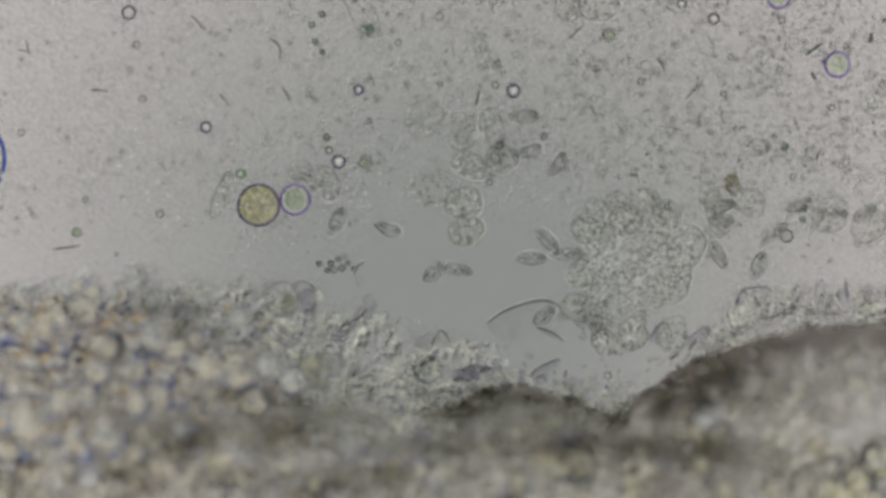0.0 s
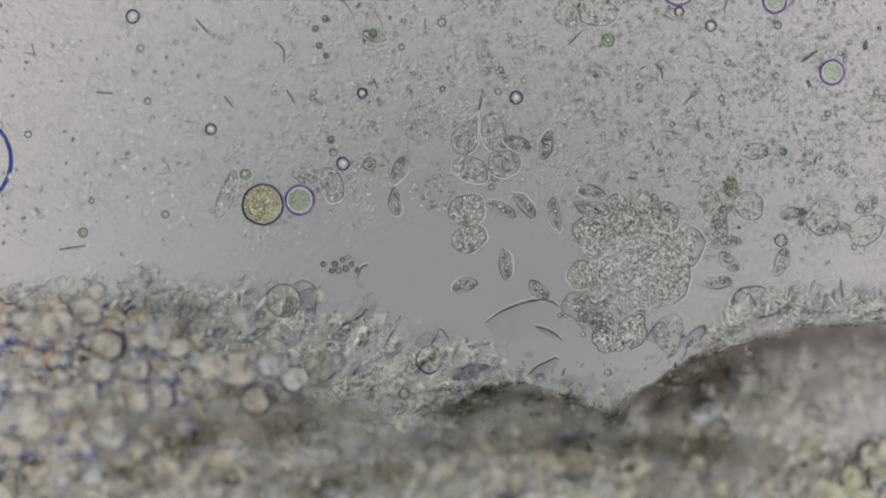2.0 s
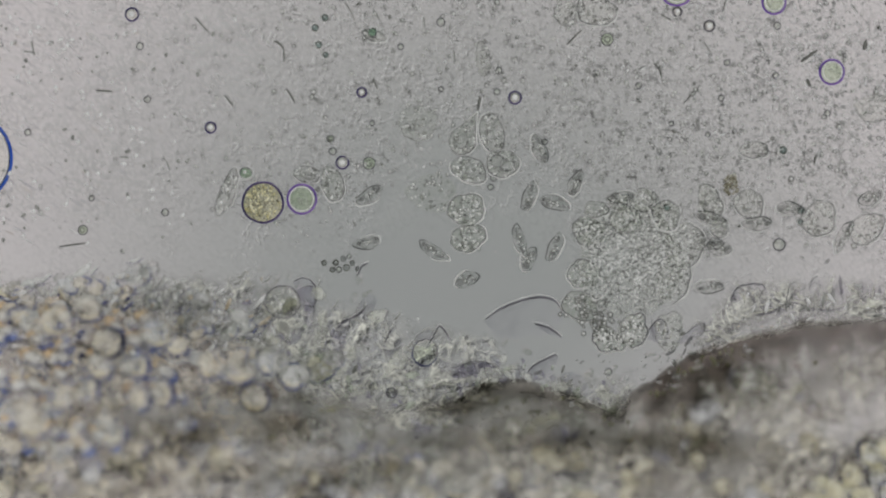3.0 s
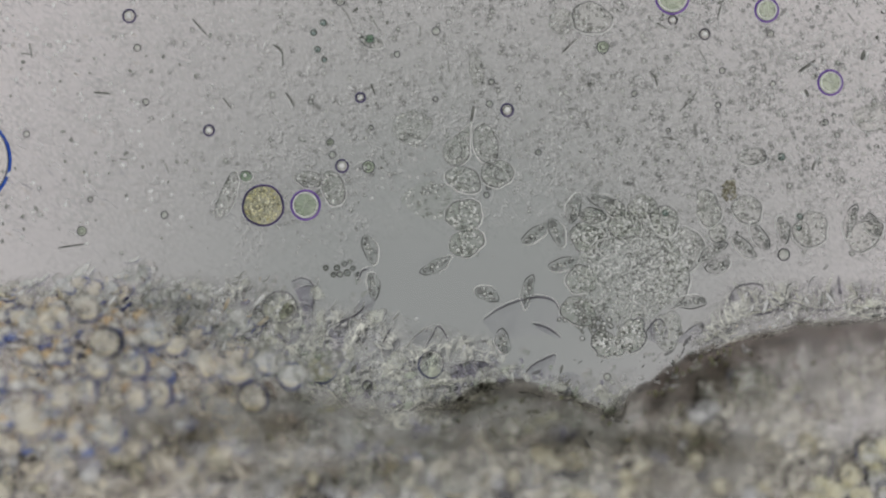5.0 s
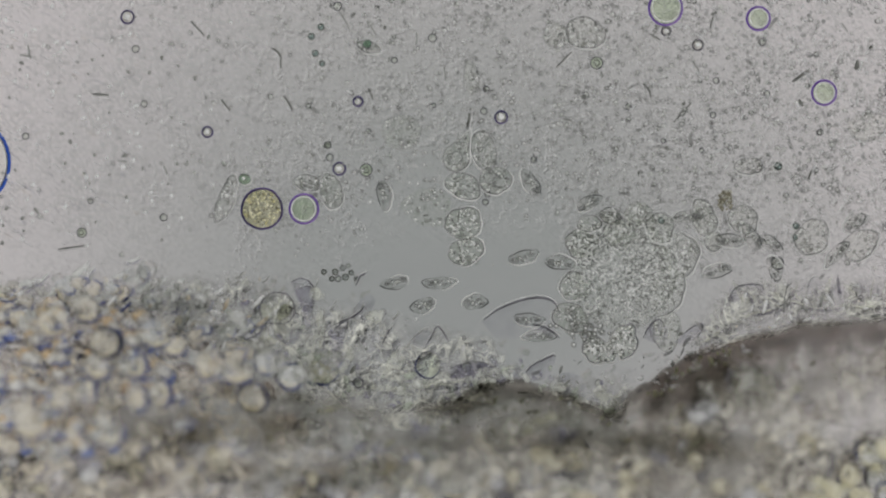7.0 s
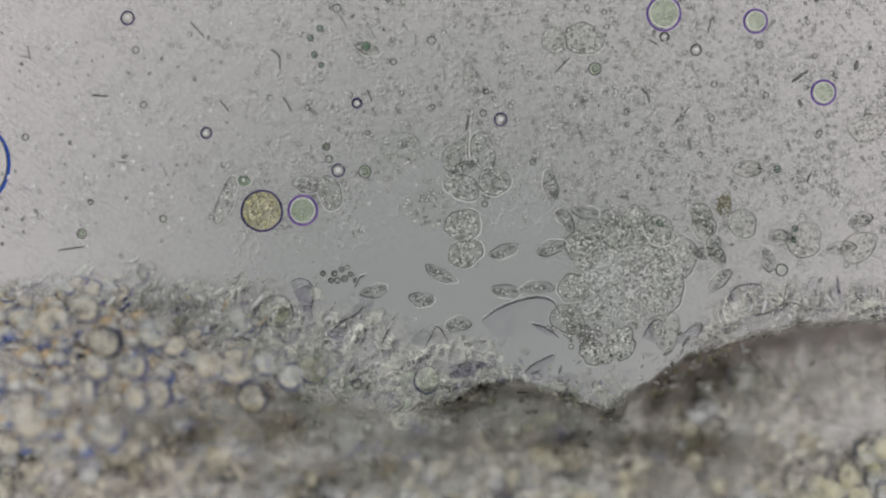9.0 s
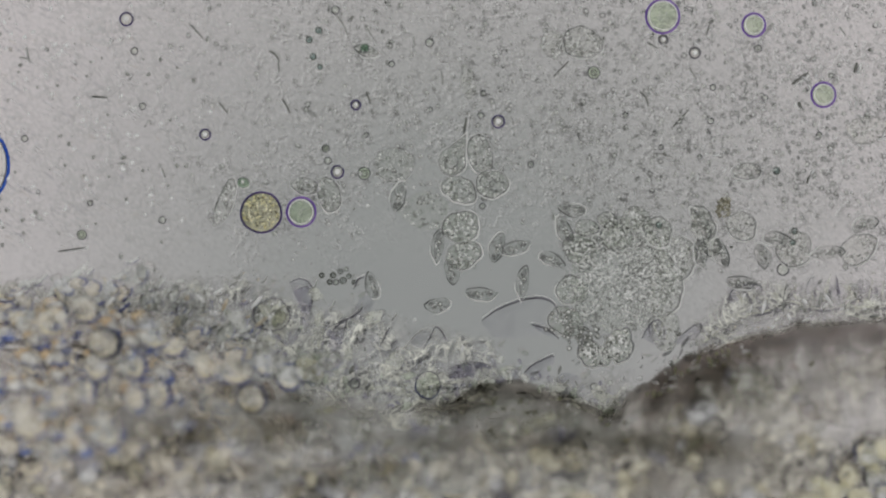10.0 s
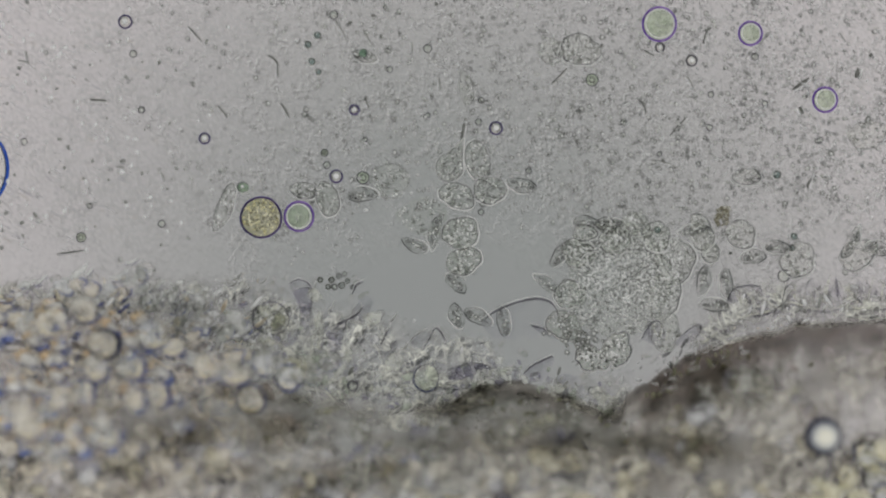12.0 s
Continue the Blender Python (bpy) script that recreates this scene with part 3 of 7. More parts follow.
# bright and dark veins of these sheets are painted relief
RELIEF = film("tissue_fibres", ((8, 0.05, 0.3, 0.3, 1.4), (16, 0.05, 0.34, 0.36, 1.0), (34, 0.05, 0.2, 0.22, 0.4)), (0.97, 0.96, 0.99), (0.9, 0.87, 0.76), 0.012)
RELIEF_COAT = film("tissue_coat", ((2.2, 0.06, 0.5, 0.16, 1.0), (4.5, 0.06, 0.6, 0.36, 1.2), (9, 0.06, 0.55, 0.42, 1.4), (17, 0.06, 0.34, 0.36, 1.0)), (0.94, 0.93, 0.96), (0.92, 0.88, 0.77), 0.024, (0.17, 0.16, 0.18))
# dull blue and warm veins paint the optics' colour fringes
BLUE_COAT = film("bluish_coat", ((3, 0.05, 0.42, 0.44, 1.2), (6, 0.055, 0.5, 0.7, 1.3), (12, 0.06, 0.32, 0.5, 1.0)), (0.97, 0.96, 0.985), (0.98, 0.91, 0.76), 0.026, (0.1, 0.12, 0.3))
build_relief_sheets()


def build_gleams():
    """Pale and warm gleams in the tissue: patches that paint in brightness."""
    rnd = random.Random(17)
    warm, white = [], []
    for k in range(180):
        x = rnd.uniform(-40, 1600) if k % 3 else rnd.uniform(-40, 420)
        left = x < 420
        y = rnd.uniform(520, 700) if left and k % 2 else rnd.triangular(640, 900, 880)
        d = y - edge(x)
        if d < (26 if left else 70) or (x > 640 and k % 3) or (x > 1100 and y < 820 and rnd.random() < 0.8) or (250 < x < 740 and 700 < y < 770):
            continue
        r = rnd.uniform(10, 22) if left else rnd.uniform(12, 26)
        p = TB @ at(x, y, tissue_height(x, d) + 0.05)
        (warm if rnd.random() < 0.55 else white).append((p.x, p.y, p.z, r * U * rnd.uniform(0.8, 1.6), r * U, r * U * 0.3, rnd.uniform(0, 3)))
    v, f = specks(warm)
    tagged(mesh("warm_inclusion", v, f, soft("warm_inclusion", (0.72, 0.63, 0.52), (0.95, 0.9, 0.83), 0.5, 20), tissue), kind="stuff")
    v, f = specks(white)
    tagged(mesh("pale_inclusion", v, f, soft("pale_inclusion", (0.6, 0.61, 0.63), (0.93, 0.93, 0.93), 0.6, 20), tissue), kind="stuff")


build_gleams()


# ---- generic cell ----
def scatter(outline, n, seed, lo, hi, z, reach=0.9, stretch=1.7):
    """n grains inside an outline."""
    rnd, items = random.Random(seed), []
    for _ in range(n):
        t, s = rnd.uniform(0, 6.283), math.sqrt(rnd.random()) * reach
        x, y = outline(t)
        r = rnd.uniform(lo, hi) * U
        items.append((x * s, y * s, z * (1 - 0.5 * s * s), r * rnd.uniform(1, stretch), r, r * 0.8, rnd.uniform(0, 3.14)))
    return items


OLIVE_GRAIN = matt("olive_granules", (0.14, 0.15, 0.12), (0.3, 0.32, 0.26), 40, alpha=0.32)
GRANULE = matt("cell_granules", (0.2, 0.205, 0.19), (0.4, 0.405, 0.38), 30, alpha=0.38)


def cell(name, label, x, y, o, fill=CELL, high=0.05, rim=RIM_GREY, wide=1.15, part=(0.0, 1.0), halo_wide=1.4, halo_part=(0.0, 1.0), dark=0, pale=0,
         spots=(), turn=0.0, z=0.0, group="", category="cell", seed=1, still=False, spin=0.0, grain=(1.0, 2.6), n=44, vac=(), coarse=False):
    ob = thing(name, label, category, x, y, turn, z, group)
    v, f = lens(o, high, 6, n)
    mesh("body", v, f, fill, ob)
    if rim:
        if part == (0.0, 1.0):
            v, f = band(o, 0, 0.7 * wide * U, 0.5 * high + 0.004, n)
            mesh("membrane", v, f, RIM_SOFT, ob)
            gap = random.Random(x * 7 + y).random()
            part = (gap, gap + 0.62)
        v, f = band(o, 0, wide * U, 0.5 * high + 0.006, n, part)
        mesh("membrane", v, f, rim, ob)
    # pale tubes paint the optical halo round the cell
    if halo_wide:
        if halo_part == (0.0, 1.0):
            v, f = band(o, (wide + 0.5 * halo_wide) * U, 0.45 * halo_wide * U, 0.6 * high, n)
            mesh("outer_membrane", v, f, HALO_THIN, ob, "pale optical halo")
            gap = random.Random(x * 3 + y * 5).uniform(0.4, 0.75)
            halo_part = (gap, gap + 0.55)
        v, f = band(o, (wide + halo_wide * 0.8) * U, halo_wide * 1.1 * U, 0.6 * high, n, halo_part)
        mesh("outer_membrane", v, f, HALO_GRAIN, ob, "pale optical halo")
    if dark:
        v, f = specks(scatter(o, int(dark * 0.55), seed, *grain, high + 0.008, 0.9, 2.4))
        tagged(mesh("dark_granulation", v, f, GRAIN_DARK if coarse else GRANULE, ob), kind="stuff")
    if pale:
        v, f = specks(scatter(o, pale, seed + 50, grain[0], grain[1] * 1.2, high + 0.01))
        tagged(mesh("pale_granulation", v, f, GRAIN_PALE if coarse else HALO_GRAIN, ob), kind="stuff")
    if dark > 8:
        big = scatter(o, dark // 4, seed + 90, 2.0, 3.8, high + 0.006, 0.82, 1.5)
        v, f = specks([b[:5] + (0.006, b[6]) for b in big])
        tagged(mesh("coarse_granulation", v, f, OLIVE_GRAIN, ob), kind="stuff")
        v, f = specks([(b[0] + b[3] * 0.9, b[1] + b[4] * 0.8, b[2] + 0.004, b[4] * 0.7, b[4] * 0.55, 0.005, b[6]) for b in big[::2]])
        tagged(mesh("bright_granulation", v, f, HALO_GRAIN, ob), kind="stuff")
    for sx, sy, r in spots:
        v, f = specks([(sx * U, sy * U, high + 0.006, r * U, r * U, r * U * 0.6, 0)])
        mesh("bright_spot", v, f, GRAIN_PALE, ob)
    for sx, sy, r in vac:
        p = [Vector((sx * U + r * U * math.cos(k * 0.5236), sy * U + 0.8 * r * U * math.sin(k * 0.5236), high + 0.006)) for k in range(12)]
        v, f = tube(p, 0.7 * U, True, 5)
        mesh("vacuole", v, f, RIM_GREY, ob)
    if not still:
        adrift(ob, x, y, turn, z, spin)
    return ob


# ---- cells in a chain ----
cell("drop_shaped_cell", "tear-shaped clear cell drawn out to a thin tail", 806, 273, oval(27, 24, 0.01, 1, tip=1.0), CELL, 0.05, RIM_SOFT, turn=-62, dark=10, pale=8, n=52, vac=((-4, 0, 13),))
cell("oval_cell", "pale elongated clear cell with a faint outline", 856, 262, oval(36, 21, 0.03, 2), CELL_PALE, 0.035, RIM_SOFT, turn=80, dark=12, pale=10)
cell("round_cell", "round clear cell with granules and thin bright halo", 818, 325, oval(30, 23, 0.05, 3), CELL, 0.05, RIM_GREY, turn=25, dark=26, pale=22, vac=((12, 0, 8),))
cell("round_cell", "round clear cell with a curved inner fold", 876, 314, oval(27, 25, 0.04, 4), CELL, 0.055, RIM_GREY, dark=18, pale=14, vac=((-9, 4, 13), (8, -3, 13)))
cell("granular_cell", "faint granular cell spread beside a chain of cells", 757, 362, oval(48, 32, 0.06, 5), CELL_PALE, 0.014, None, halo_wide=0, dark=34, pale=12)
cell("granular_cell", "round granular cell pressed between its neighbours", 818, 388, oval(34, 26, 0.06, 6), GRAINY, 0.055, RIM_GREY, dark=46, pale=42)
cell("granular_cell", "round granular cell with thin bright halo, last of a chain", 822, 437, oval(30, 24, 0.045, 7), GRAINY, 0.06, RIM_GREY, turn=-25, dark=44, pale=34)
sinking_cell = cell("faint_cell", "very pale roundish cell with fine granules", 724, 230, oval(33, 32, 0.04, 8), CELL_PALE, 0.016, RIM_SOFT, wide=0.5, halo_wide=0.5, dark=12, pale=8, still=True)
cell("faint_cell", "very pale roundish cell with a granular border", 1041, 45, oval(34, 28, 0.05, 9), CELL_PALE, 0.025, RIM_SOFT, dark=26, pale=18)
cell("faint_cell", "very pale squarish cell among specks", 990, 50, oval(24, 22, 0.06, 10), CELL_PALE, 0.02, RIM_SOFT, wide=0.6, halo_wide=0.4, dark=8, pale=8)
cell("faint_cell", "pale slender cell lying among specks", 838, 132, oval(30, 13, 0.05, 12), CELL_PALE, 0.02, RIM_SOFT, wide=0.6, halo_wide=0.5, turn=80, dark=5)
cell("kidney_cell", "pale kidney-shaped clear cell", 589, 337, oval(30, 20, 0.03, 13), CELL, 0.04, RIM_SOFT, turn=75, dark=18, pale=14)
cell("kidney_cell", "pale bent clear cell touching another", 546, 321, oval(22, 15, 0.05, 14), CELL_PALE, 0.035, RIM_SOFT, turn=15, dark=12, pale=8)
cell("long_cell", "pale long clear cell with a green vesicle at its tip", 402, 350, oval(44, 13, 0.06, 15), CELL_PALE, 0.04, RIM_SOFT, turn=-66, dark=10, pale=18, spots=((6, 1, 4), (-20, 2, 4)))
# the bright spot on this vesicle is a painted highlight
cell("green_vesicle", "small round greenish vesicle with a dark edge", 435, 315, oval(10, 9, 0.03, 16), clear("green_vesicle", (0.45, 0.62, 0.5), (0.7, 0.82, 0.62), 1.05, 50), 0.04, RIM_DARK, wide=0.8, category="vesicle", spots=((-1, 1.5, 3.6),))
spotted = cell("spindle_cell", "small pointed clear cell with a green spot", 655, 80, leaf(22, 10), CELL, 0.035, RIM_GREY, turn=18, dark=6, pale=3, vac=((-3, 0, 7),))
v, f = lens(oval(6.5, 8, 0.05, 3), 0.02, 4, 20, 0.04)
green_spot = mesh("green_spot", [(p[0] - 4 * U, p[1] + 4 * U, p[2]) for p in v], f, clear("green_spot", (0.3, 0.5, 0.38), (0.6, 0.8, 0.62), 1.05, 50), spotted, "green vesicle")
v, f = band(oval(6.5, 8, 0.05, 3), 0, 0.9 * U, 0.05, 24, (0.6, 1.2))
mesh("vesicle_edge", [(p[0] - 4 * U, p[1] + 4 * U, p[2]) for p in v], f, RIM_DARK, green_spot, "dark edge")
cell("faint_cell", "pale rounded cell beside the golden grain", 1318, 380, oval(26, 25, 0.05, 17), CELL_PALE, 0.035, RIM_SOFT, dark=16, pale=8)
cell("round_cell", "clear cell with coarse granules and bright halo", 1249, 378, oval(31, 22, 0.07, 18), CELL, 0.045, RIM_SOFT, turn=80, dark=26, pale=16)
cell("round_cell", "small round clear cell with a bright halo", 1266, 420, oval(16, 17, 0.02, 19), CELL, 0.04, RIM_SOFT, dark=10, pale=5)
pale_cell = cell("round_cell", "large pale round cell with granules and bright halo", 1432, 412, oval(31, 30, 0.06, 20), CELL_PALE, 0.045, RIM_SOFT, dark=26, pale=18, halo_wide=1.1, still=True)
cell("faint_cell", "pale pointed cell with an eye-like spot", 1328, 286, oval(24, 15, 0.04, 21), CELL_PALE, 0.03, RIM_SOFT, dark=8, pale=4, vac=((2, 0, 6),))
cell("faint_cell", "broad pale cell at the border of the swarm", 1525, 425, oval(34, 24, 0.06, 22), CELL_PALE, 0.03, RIM_SOFT, turn=-20, dark=18, pale=16)
cell("faint_cell", "broad faint cell among fine specks", 1540, 215, oval(36, 24, 0.06, 23), CELL_PALE, 0.02, RIM_SOFT, wide=0.6, halo_wide=0.5, dark=6)


cell("granular_cell", "lilac granular rounded cell beside a cluster", 1180, 586, oval(27, 31, 0.09, 24), CELL, 0.03, RIM_SOFT, turn=10, wide=0.7, halo_wide=0.6, dark=26, pale=22, still=True)


# ---- cell cluster ----
def build_cluster():
    g = "cells of the round cluster"
    lab = "rounded granular cell with bright halo in a cluster"
    for k, (x, y, rx, ry, turn, dark, pale) in enumerate((
            (1034, 426, 29, 25, -10, 44, 38), (1026, 500, 27, 26, 30, 26, 26), (1046, 389, 20, 15, 10, 12, 8), (1084, 376, 19, 14, 10, 16, 8),
            (1134, 373, 26, 21, -10, 20, 16), (1172, 397, 25, 25, 20, 22, 14), (1204, 446, 34, 42, 10, 60, 55), (1186, 508, 30, 42, 15, 60, 55),
            (1100, 405, 30, 24, 0, 26, 24), (1020, 556, 30, 26, 30, 34, 34))):
        cell("cluster_cell", lab, x, y, oval(rx, ry, 0.06, 30 + k), GRAINY if k in (0, 9) else CELL_PALE if k in (6, 7) else CELL, 0.03 if k in (6, 7) else 0.05 + 0.004 * (k % 4), RIM_GREY, turn=turn, dark=dark, pale=pale, group=g, seed=60 + k, halo_wide=1.6 if k in (5, 6, 7) else 1.1, halo_part=(-0.24, 0.27) if k in (6, 7) else (0.0, 1.0), part=(-0.22, 0.25) if k in (6, 7) else (0.0, 1.0),
             spots=((6, 4, 2.6),) if k % 3 == 0 else ())
    for k, (x, y, rx, ry, turn) in enumerate(((1070, 614, 29, 22, 8), (1114, 598, 22, 34, 25))):
        cell("cluster_cell", "dark-edged cell packed with coarse granules, at the foot of a cluster", x, y, oval(rx, ry, 0.1, 50 + k), GRAINY, 0.06, RIM_DARK, wide=1.1, turn=turn,
             dark=44, pale=60, group=g, seed=80 + k, grain=(1.3, 2.6), coarse=True)
    o = oval(98, 98, 0.04, 77)
    ob = thing("cluster_core", "broad granular mass filling the middle of a cell cluster", "granular mass", 1108, 478, 0)
    v, f = lens(o, 0.04, 6, 60)
    mesh("body", v, f, CELL_PALE, ob)
    for name, n, mat, lo, hi, sd in (("dark_granulation", 70, GRAIN_DARK, 0.8, 1.6, 5), ("grey_granulation", 480, GRANULE, 0.9, 2.2, 6), ("pale_granulation", 640, HALO_GRAIN, 0.9, 2.2, 7)):
        v, f = specks(scatter(o, n, sd, lo, hi, 0.05, 0.98, 3.6))
        tagged(mesh(name, v, f, mat, ob), kind="stuff")
    rnd = random.Random(44)
    for k in range(9):
        a, s, r, b = rnd.uniform(0, 6.28), math.sqrt(rnd.random()) * 0.8, rnd.uniform(8, 22), rnd.uniform(0, 1)
        x, y = o(a)
        # the pale arc paints a halo beside each inner fold
        for grow, wide, mat, nm in ((0, 0.9, GRANULE, "inner_fold"), (1.8, 1.0, HALO_GRAIN, "pale_fold")):
            v, f = band(oval(r + grow, r * 0.8 + grow, 0.06, k), 0, wide * U, 0.056, 40, (b, b + rnd.uniform(0.3, 0.6)))
            mesh(nm, [(p[0] + x * s, p[1] + y * s, p[2]) for p in v], f, mat, ob)
    adrift(ob, 1108, 478)
    # coarse globules spilling from the cluster's foot
    rnd = random.Random(4)
    ob = thing("globule_heap", "heap of small shiny globules below a cell cluster", "globules", 1040, 575)
    ring, pale = [], []
    for _ in range(55):
        x, y = rnd.gauss(0, 22), rnd.gauss(0, 14)
        r = rnd.uniform(2.2, 5)
        v, f = tube([Vector(((x + r * math.cos(a * 0.7)) * U, (-y - x * 0.5 + r * math.sin(a * 0.7)) * U, 0.066)) for a in range(9)], 0.75 * U, True, 4)
        ring.append((v, f))
        pale.append((x * U, (-y - x * 0.5) * U, 0.06, r * 0.7 * U, r * 0.7 * U, 0.008, 0))
    vv, ff = [], []
    for v, f in ring:
        b = len(vv)
        vv += v
        ff += [tuple(b + i for i in q) for q in f]
    tagged(mesh("dark_froth", vv, ff, GRAIN_DARK, ob), kind="stuff")
    v, f = specks(pale)
    tagged(mesh("pale_froth", v, f, GRAIN_PALE, ob), kind="stuff")
    adrift(ob, 1040, 575)


build_cluster()


# ---- oil droplets ----
OIL_GREEN = clear("green_oil", (0.82, 0.93, 0.75), (0.92, 0.98, 0.85), 1.03, 14)
VESICLE_FILL = clear("vesicle_oil", (0.5, 0.52, 0.5), (0.8, 0.82, 0.8), 1.04, 28)
TEAL = clear("teal_oil", (0.3, 0.42, 0.42), (0.66, 0.76, 0.7), 1.04, 40)
RIM_VIOLET = matt("bright_violet_rim", (0.13, 0.055, 0.36), (0.3, 0.17, 0.54), 9)


def droplet(x, y, r, rim=RIM_BLUE, fill=OIL, wide=1.3, inner=False, seam=False, core=None, label="", still=False, z=0.0):
    ob = thing("oil_droplet", label or "small round clear oil droplet with a dark rim", "droplet", x, y, 0, z, "oil droplets")
    o = oval(r, r * 1.02)
    high = min(0.08, 1.2 * r * U)
    v, f = lens(o, high, 6, 32)
    body = mesh("body", v, f, fill, ob)
    # rim, rings and core paint in how the oil bends the light
    v, f = band(o, 0, wide * U, high / 2 + 0.004, 36)
    mesh("rim", v, f, rim, ob)
    if seam:
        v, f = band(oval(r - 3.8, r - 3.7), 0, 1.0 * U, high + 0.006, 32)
        mesh("pale_seam", v, f, HALO_FLECK, body, "pale ring of bent light")
    if inner:
        v, f = band(oval(r * 0.5, r * 0.5), 0, 0.9 * U, high + 0.004, 24)
        mesh("inner_ring", v, f, GRAIN_DARK, body, "dark inner ring")
    if core:
        v, f = lens(oval(r * 0.5, r * 0.5), 0.012, 3, 16, high)
        mesh("bright_core", v, f, core, body, "bright white core")
    if not still:
        adrift(ob, x, y, 0, z)
    return ob


for x, y, r in ((1182, 5, 29), (1347, 27, 20), (1462, 155, 21), (540, 367, 25)):
    droplet(x, y, r, RIM_VIOLET, OIL_GREEN, 2.1, seam=True, label="round pale green oil droplet with a violet rim")
droplet(-57, 287, 77, RIM_DEEP, OIL_BRIGHT, 3.0, seam=True, label="large clear oil droplet with a deep blue rim")
for x, y, r in ((228, 31, 11), (604, 297, 10.5), (1240, 70, 9), (892, 202, 10.5), (1184, 45, 7.5), (636, 177, 8), (369, 233, 9)):
    droplet(x, y, r, RIM_BLUE if x < 1000 else RIM_DARK, OIL_BRIGHT, 1.7, core=GRAIN_PALE, label="small round oil droplet with a bright core and dark rim")
for x, y, r in ((1061, 97, 10.5), (651, 299, 10.5), (583, 255, 6), (146, 411, 8)):
    droplet(x, y, r, RIM_DARK, OIL_GREEN, 1.0, inner=True, label="small greenish droplet with a dark double ring")
for x, y, r in ((242, 87, 6), (861, 191, 5.5), (257, 183, 5.5), (587, 277, 6), (291, 383, 6), (161, 355, 4.5), (47, 240, 5.5), (1272, 134, 5), (1266, 195, 5),
                (1362, 157, 5), (1117, 177, 5), (768, 62, 7), (948, 277, 5), (858, 352, 5), (862, 338, 5), (1071, 672, 6), (768, 182, 4), (1352, 290, 4), (655, 230, 4),
                (1355, 68, 6), (600, 8, 7), (700, 102, 5), (865, 152, 5), (1456, 225, 5), (1178, 240, 4), (1245, 258, 4)):
    droplet(x, y, r, RIM_DARK, OIL, 1.0)
for x, y, r in ((553, 62, 6), (570, 45, 6), (560, 92, 6), (572, 110, 5), (1380, 287, 7), (1412, 392, 6), (1410, 412, 5), (1174, 384, 6)):
    spot = droplet(x, y, r * 0.9, GRAIN_DARK, TEAL, 1.0, label="small bluish green droplet with a pale halo painted on one side")
    # pale arc and bright spot paint the droplet's halo and glint
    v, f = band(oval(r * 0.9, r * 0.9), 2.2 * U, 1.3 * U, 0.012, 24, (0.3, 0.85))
    mesh("pale_halo", v, f, HALO_GRAIN, spot, "pale halo painted on one side")
    v, f = specks([(-0.25 * r * U, 0.3 * r * U, 1.1 * r * U + 0.006, 0.3 * r * U, 0.22 * r * U, 0.003, 0.6)])
    mesh("bright_core", v, f, HALO_GRAIN, spot, "bright spot")
for x, y, r in ((595, 478, 4.5), (608, 471, 4.5), (600, 490, 4.5), (613, 487, 5.5), (623, 479, 4), (589, 490, 4), (618, 467, 3.5), (632, 490, 3.5), (575, 478, 4)):
    droplet(x, y, r, GRAIN_DARK if x % 2 else RIM_GREY, VESICLE_FILL if x % 3 else OIL, 0.9 if y % 2 else 1.4, label="tiny dark-rimmed droplet in a small heap")
edge_drop = droplet(1387, 455, 10, RIM_DARK, OIL, 1.4, label="small clear droplet with a dark curved edge", still=True)

# ---- yellow cell ----
yo = oval(35, 36, 0.013, 3)
yc = thing("yellow_cell", "round yellowish granular cell with a thin violet wall", "cell", 466, 367)
v, f = lens(yo, 0.08)
mesh("body", v, f, YELLOW, yc)
v, f = band(yo, 0, 2.1 * U, 0.045)
mesh("cell_wall", v, f, RIM_BLUE, yc)
v, f = specks(scatter(yo, 50, 9, 1.0, 2.4, 0.09, 0.85))
tagged(mesh("golden_granulation", v, f, GRAIN_GOLD, yc), kind="stuff")
v, f = specks(scatter(yo, 85, 10, 1.0, 2.6, 0.092, 0.88))
tagged(mesh("pale_granulation", v, f, matt("pale_yellow", (0.75, 0.7, 0.42), (0.95, 0.92, 0.72), 30), yc), kind="stuff")
adrift(yc, 466, 367, spin=8)

# ---- golden grain ----
gg = thing("golden_grain", "irregular golden brown grain heap", "grain", 1287, 345)
v, f = specks(scatter(oval(14, 20, 0.08, 5), 60, 19, 1.5, 3.6, 0.03))
mesh("crust", v, f, GRAIN_GOLD, gg)
v, f = specks(scatter(oval(14, 20, 0.08, 5), 30, 20, 1.0, 2.4, 0.04))
mesh("pale_crust", v, f, matt("pale_gold", (0.55, 0.53, 0.43), (0.76, 0.75, 0.66), 30, alpha=0.7), gg)
adrift(gg, 1287, 345, spin=20)


# ---- rods ----
def rod(x, y, long, wide, turn, material=GRAIN_DARK, bent=0.0, label="thin dark rod-shaped bacterium"):
    ob = thing("rod", label, "bacterium", x, y, turn, group="rods")
    pts = [Vector(((k / 8 - 0.5) * long * U, bent * U * math.sin(math.pi * k / 8), 0.012)) for k in range(9)]
    v, f = tube(pts, lambda t: wide * U * (0.5 + 0.5 * math.sin(math.pi * t) ** 0.5), sides=6)
    mesh("body", v, f, material, ob)
    # a pale line beside the rod paints its optical halo
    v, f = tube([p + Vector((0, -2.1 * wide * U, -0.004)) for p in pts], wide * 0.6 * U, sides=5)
    mesh("pale_edge", v, f, HALO_FLECK, ob)
    adrift(ob, x, y, turn)


def rods(rows):
    for x, y, long, wide, turn, bent in rows:
        rod(x, y, long, wide, turn, GRAIN_MID if wide < 1.3 else GRAIN_DARK, bent)


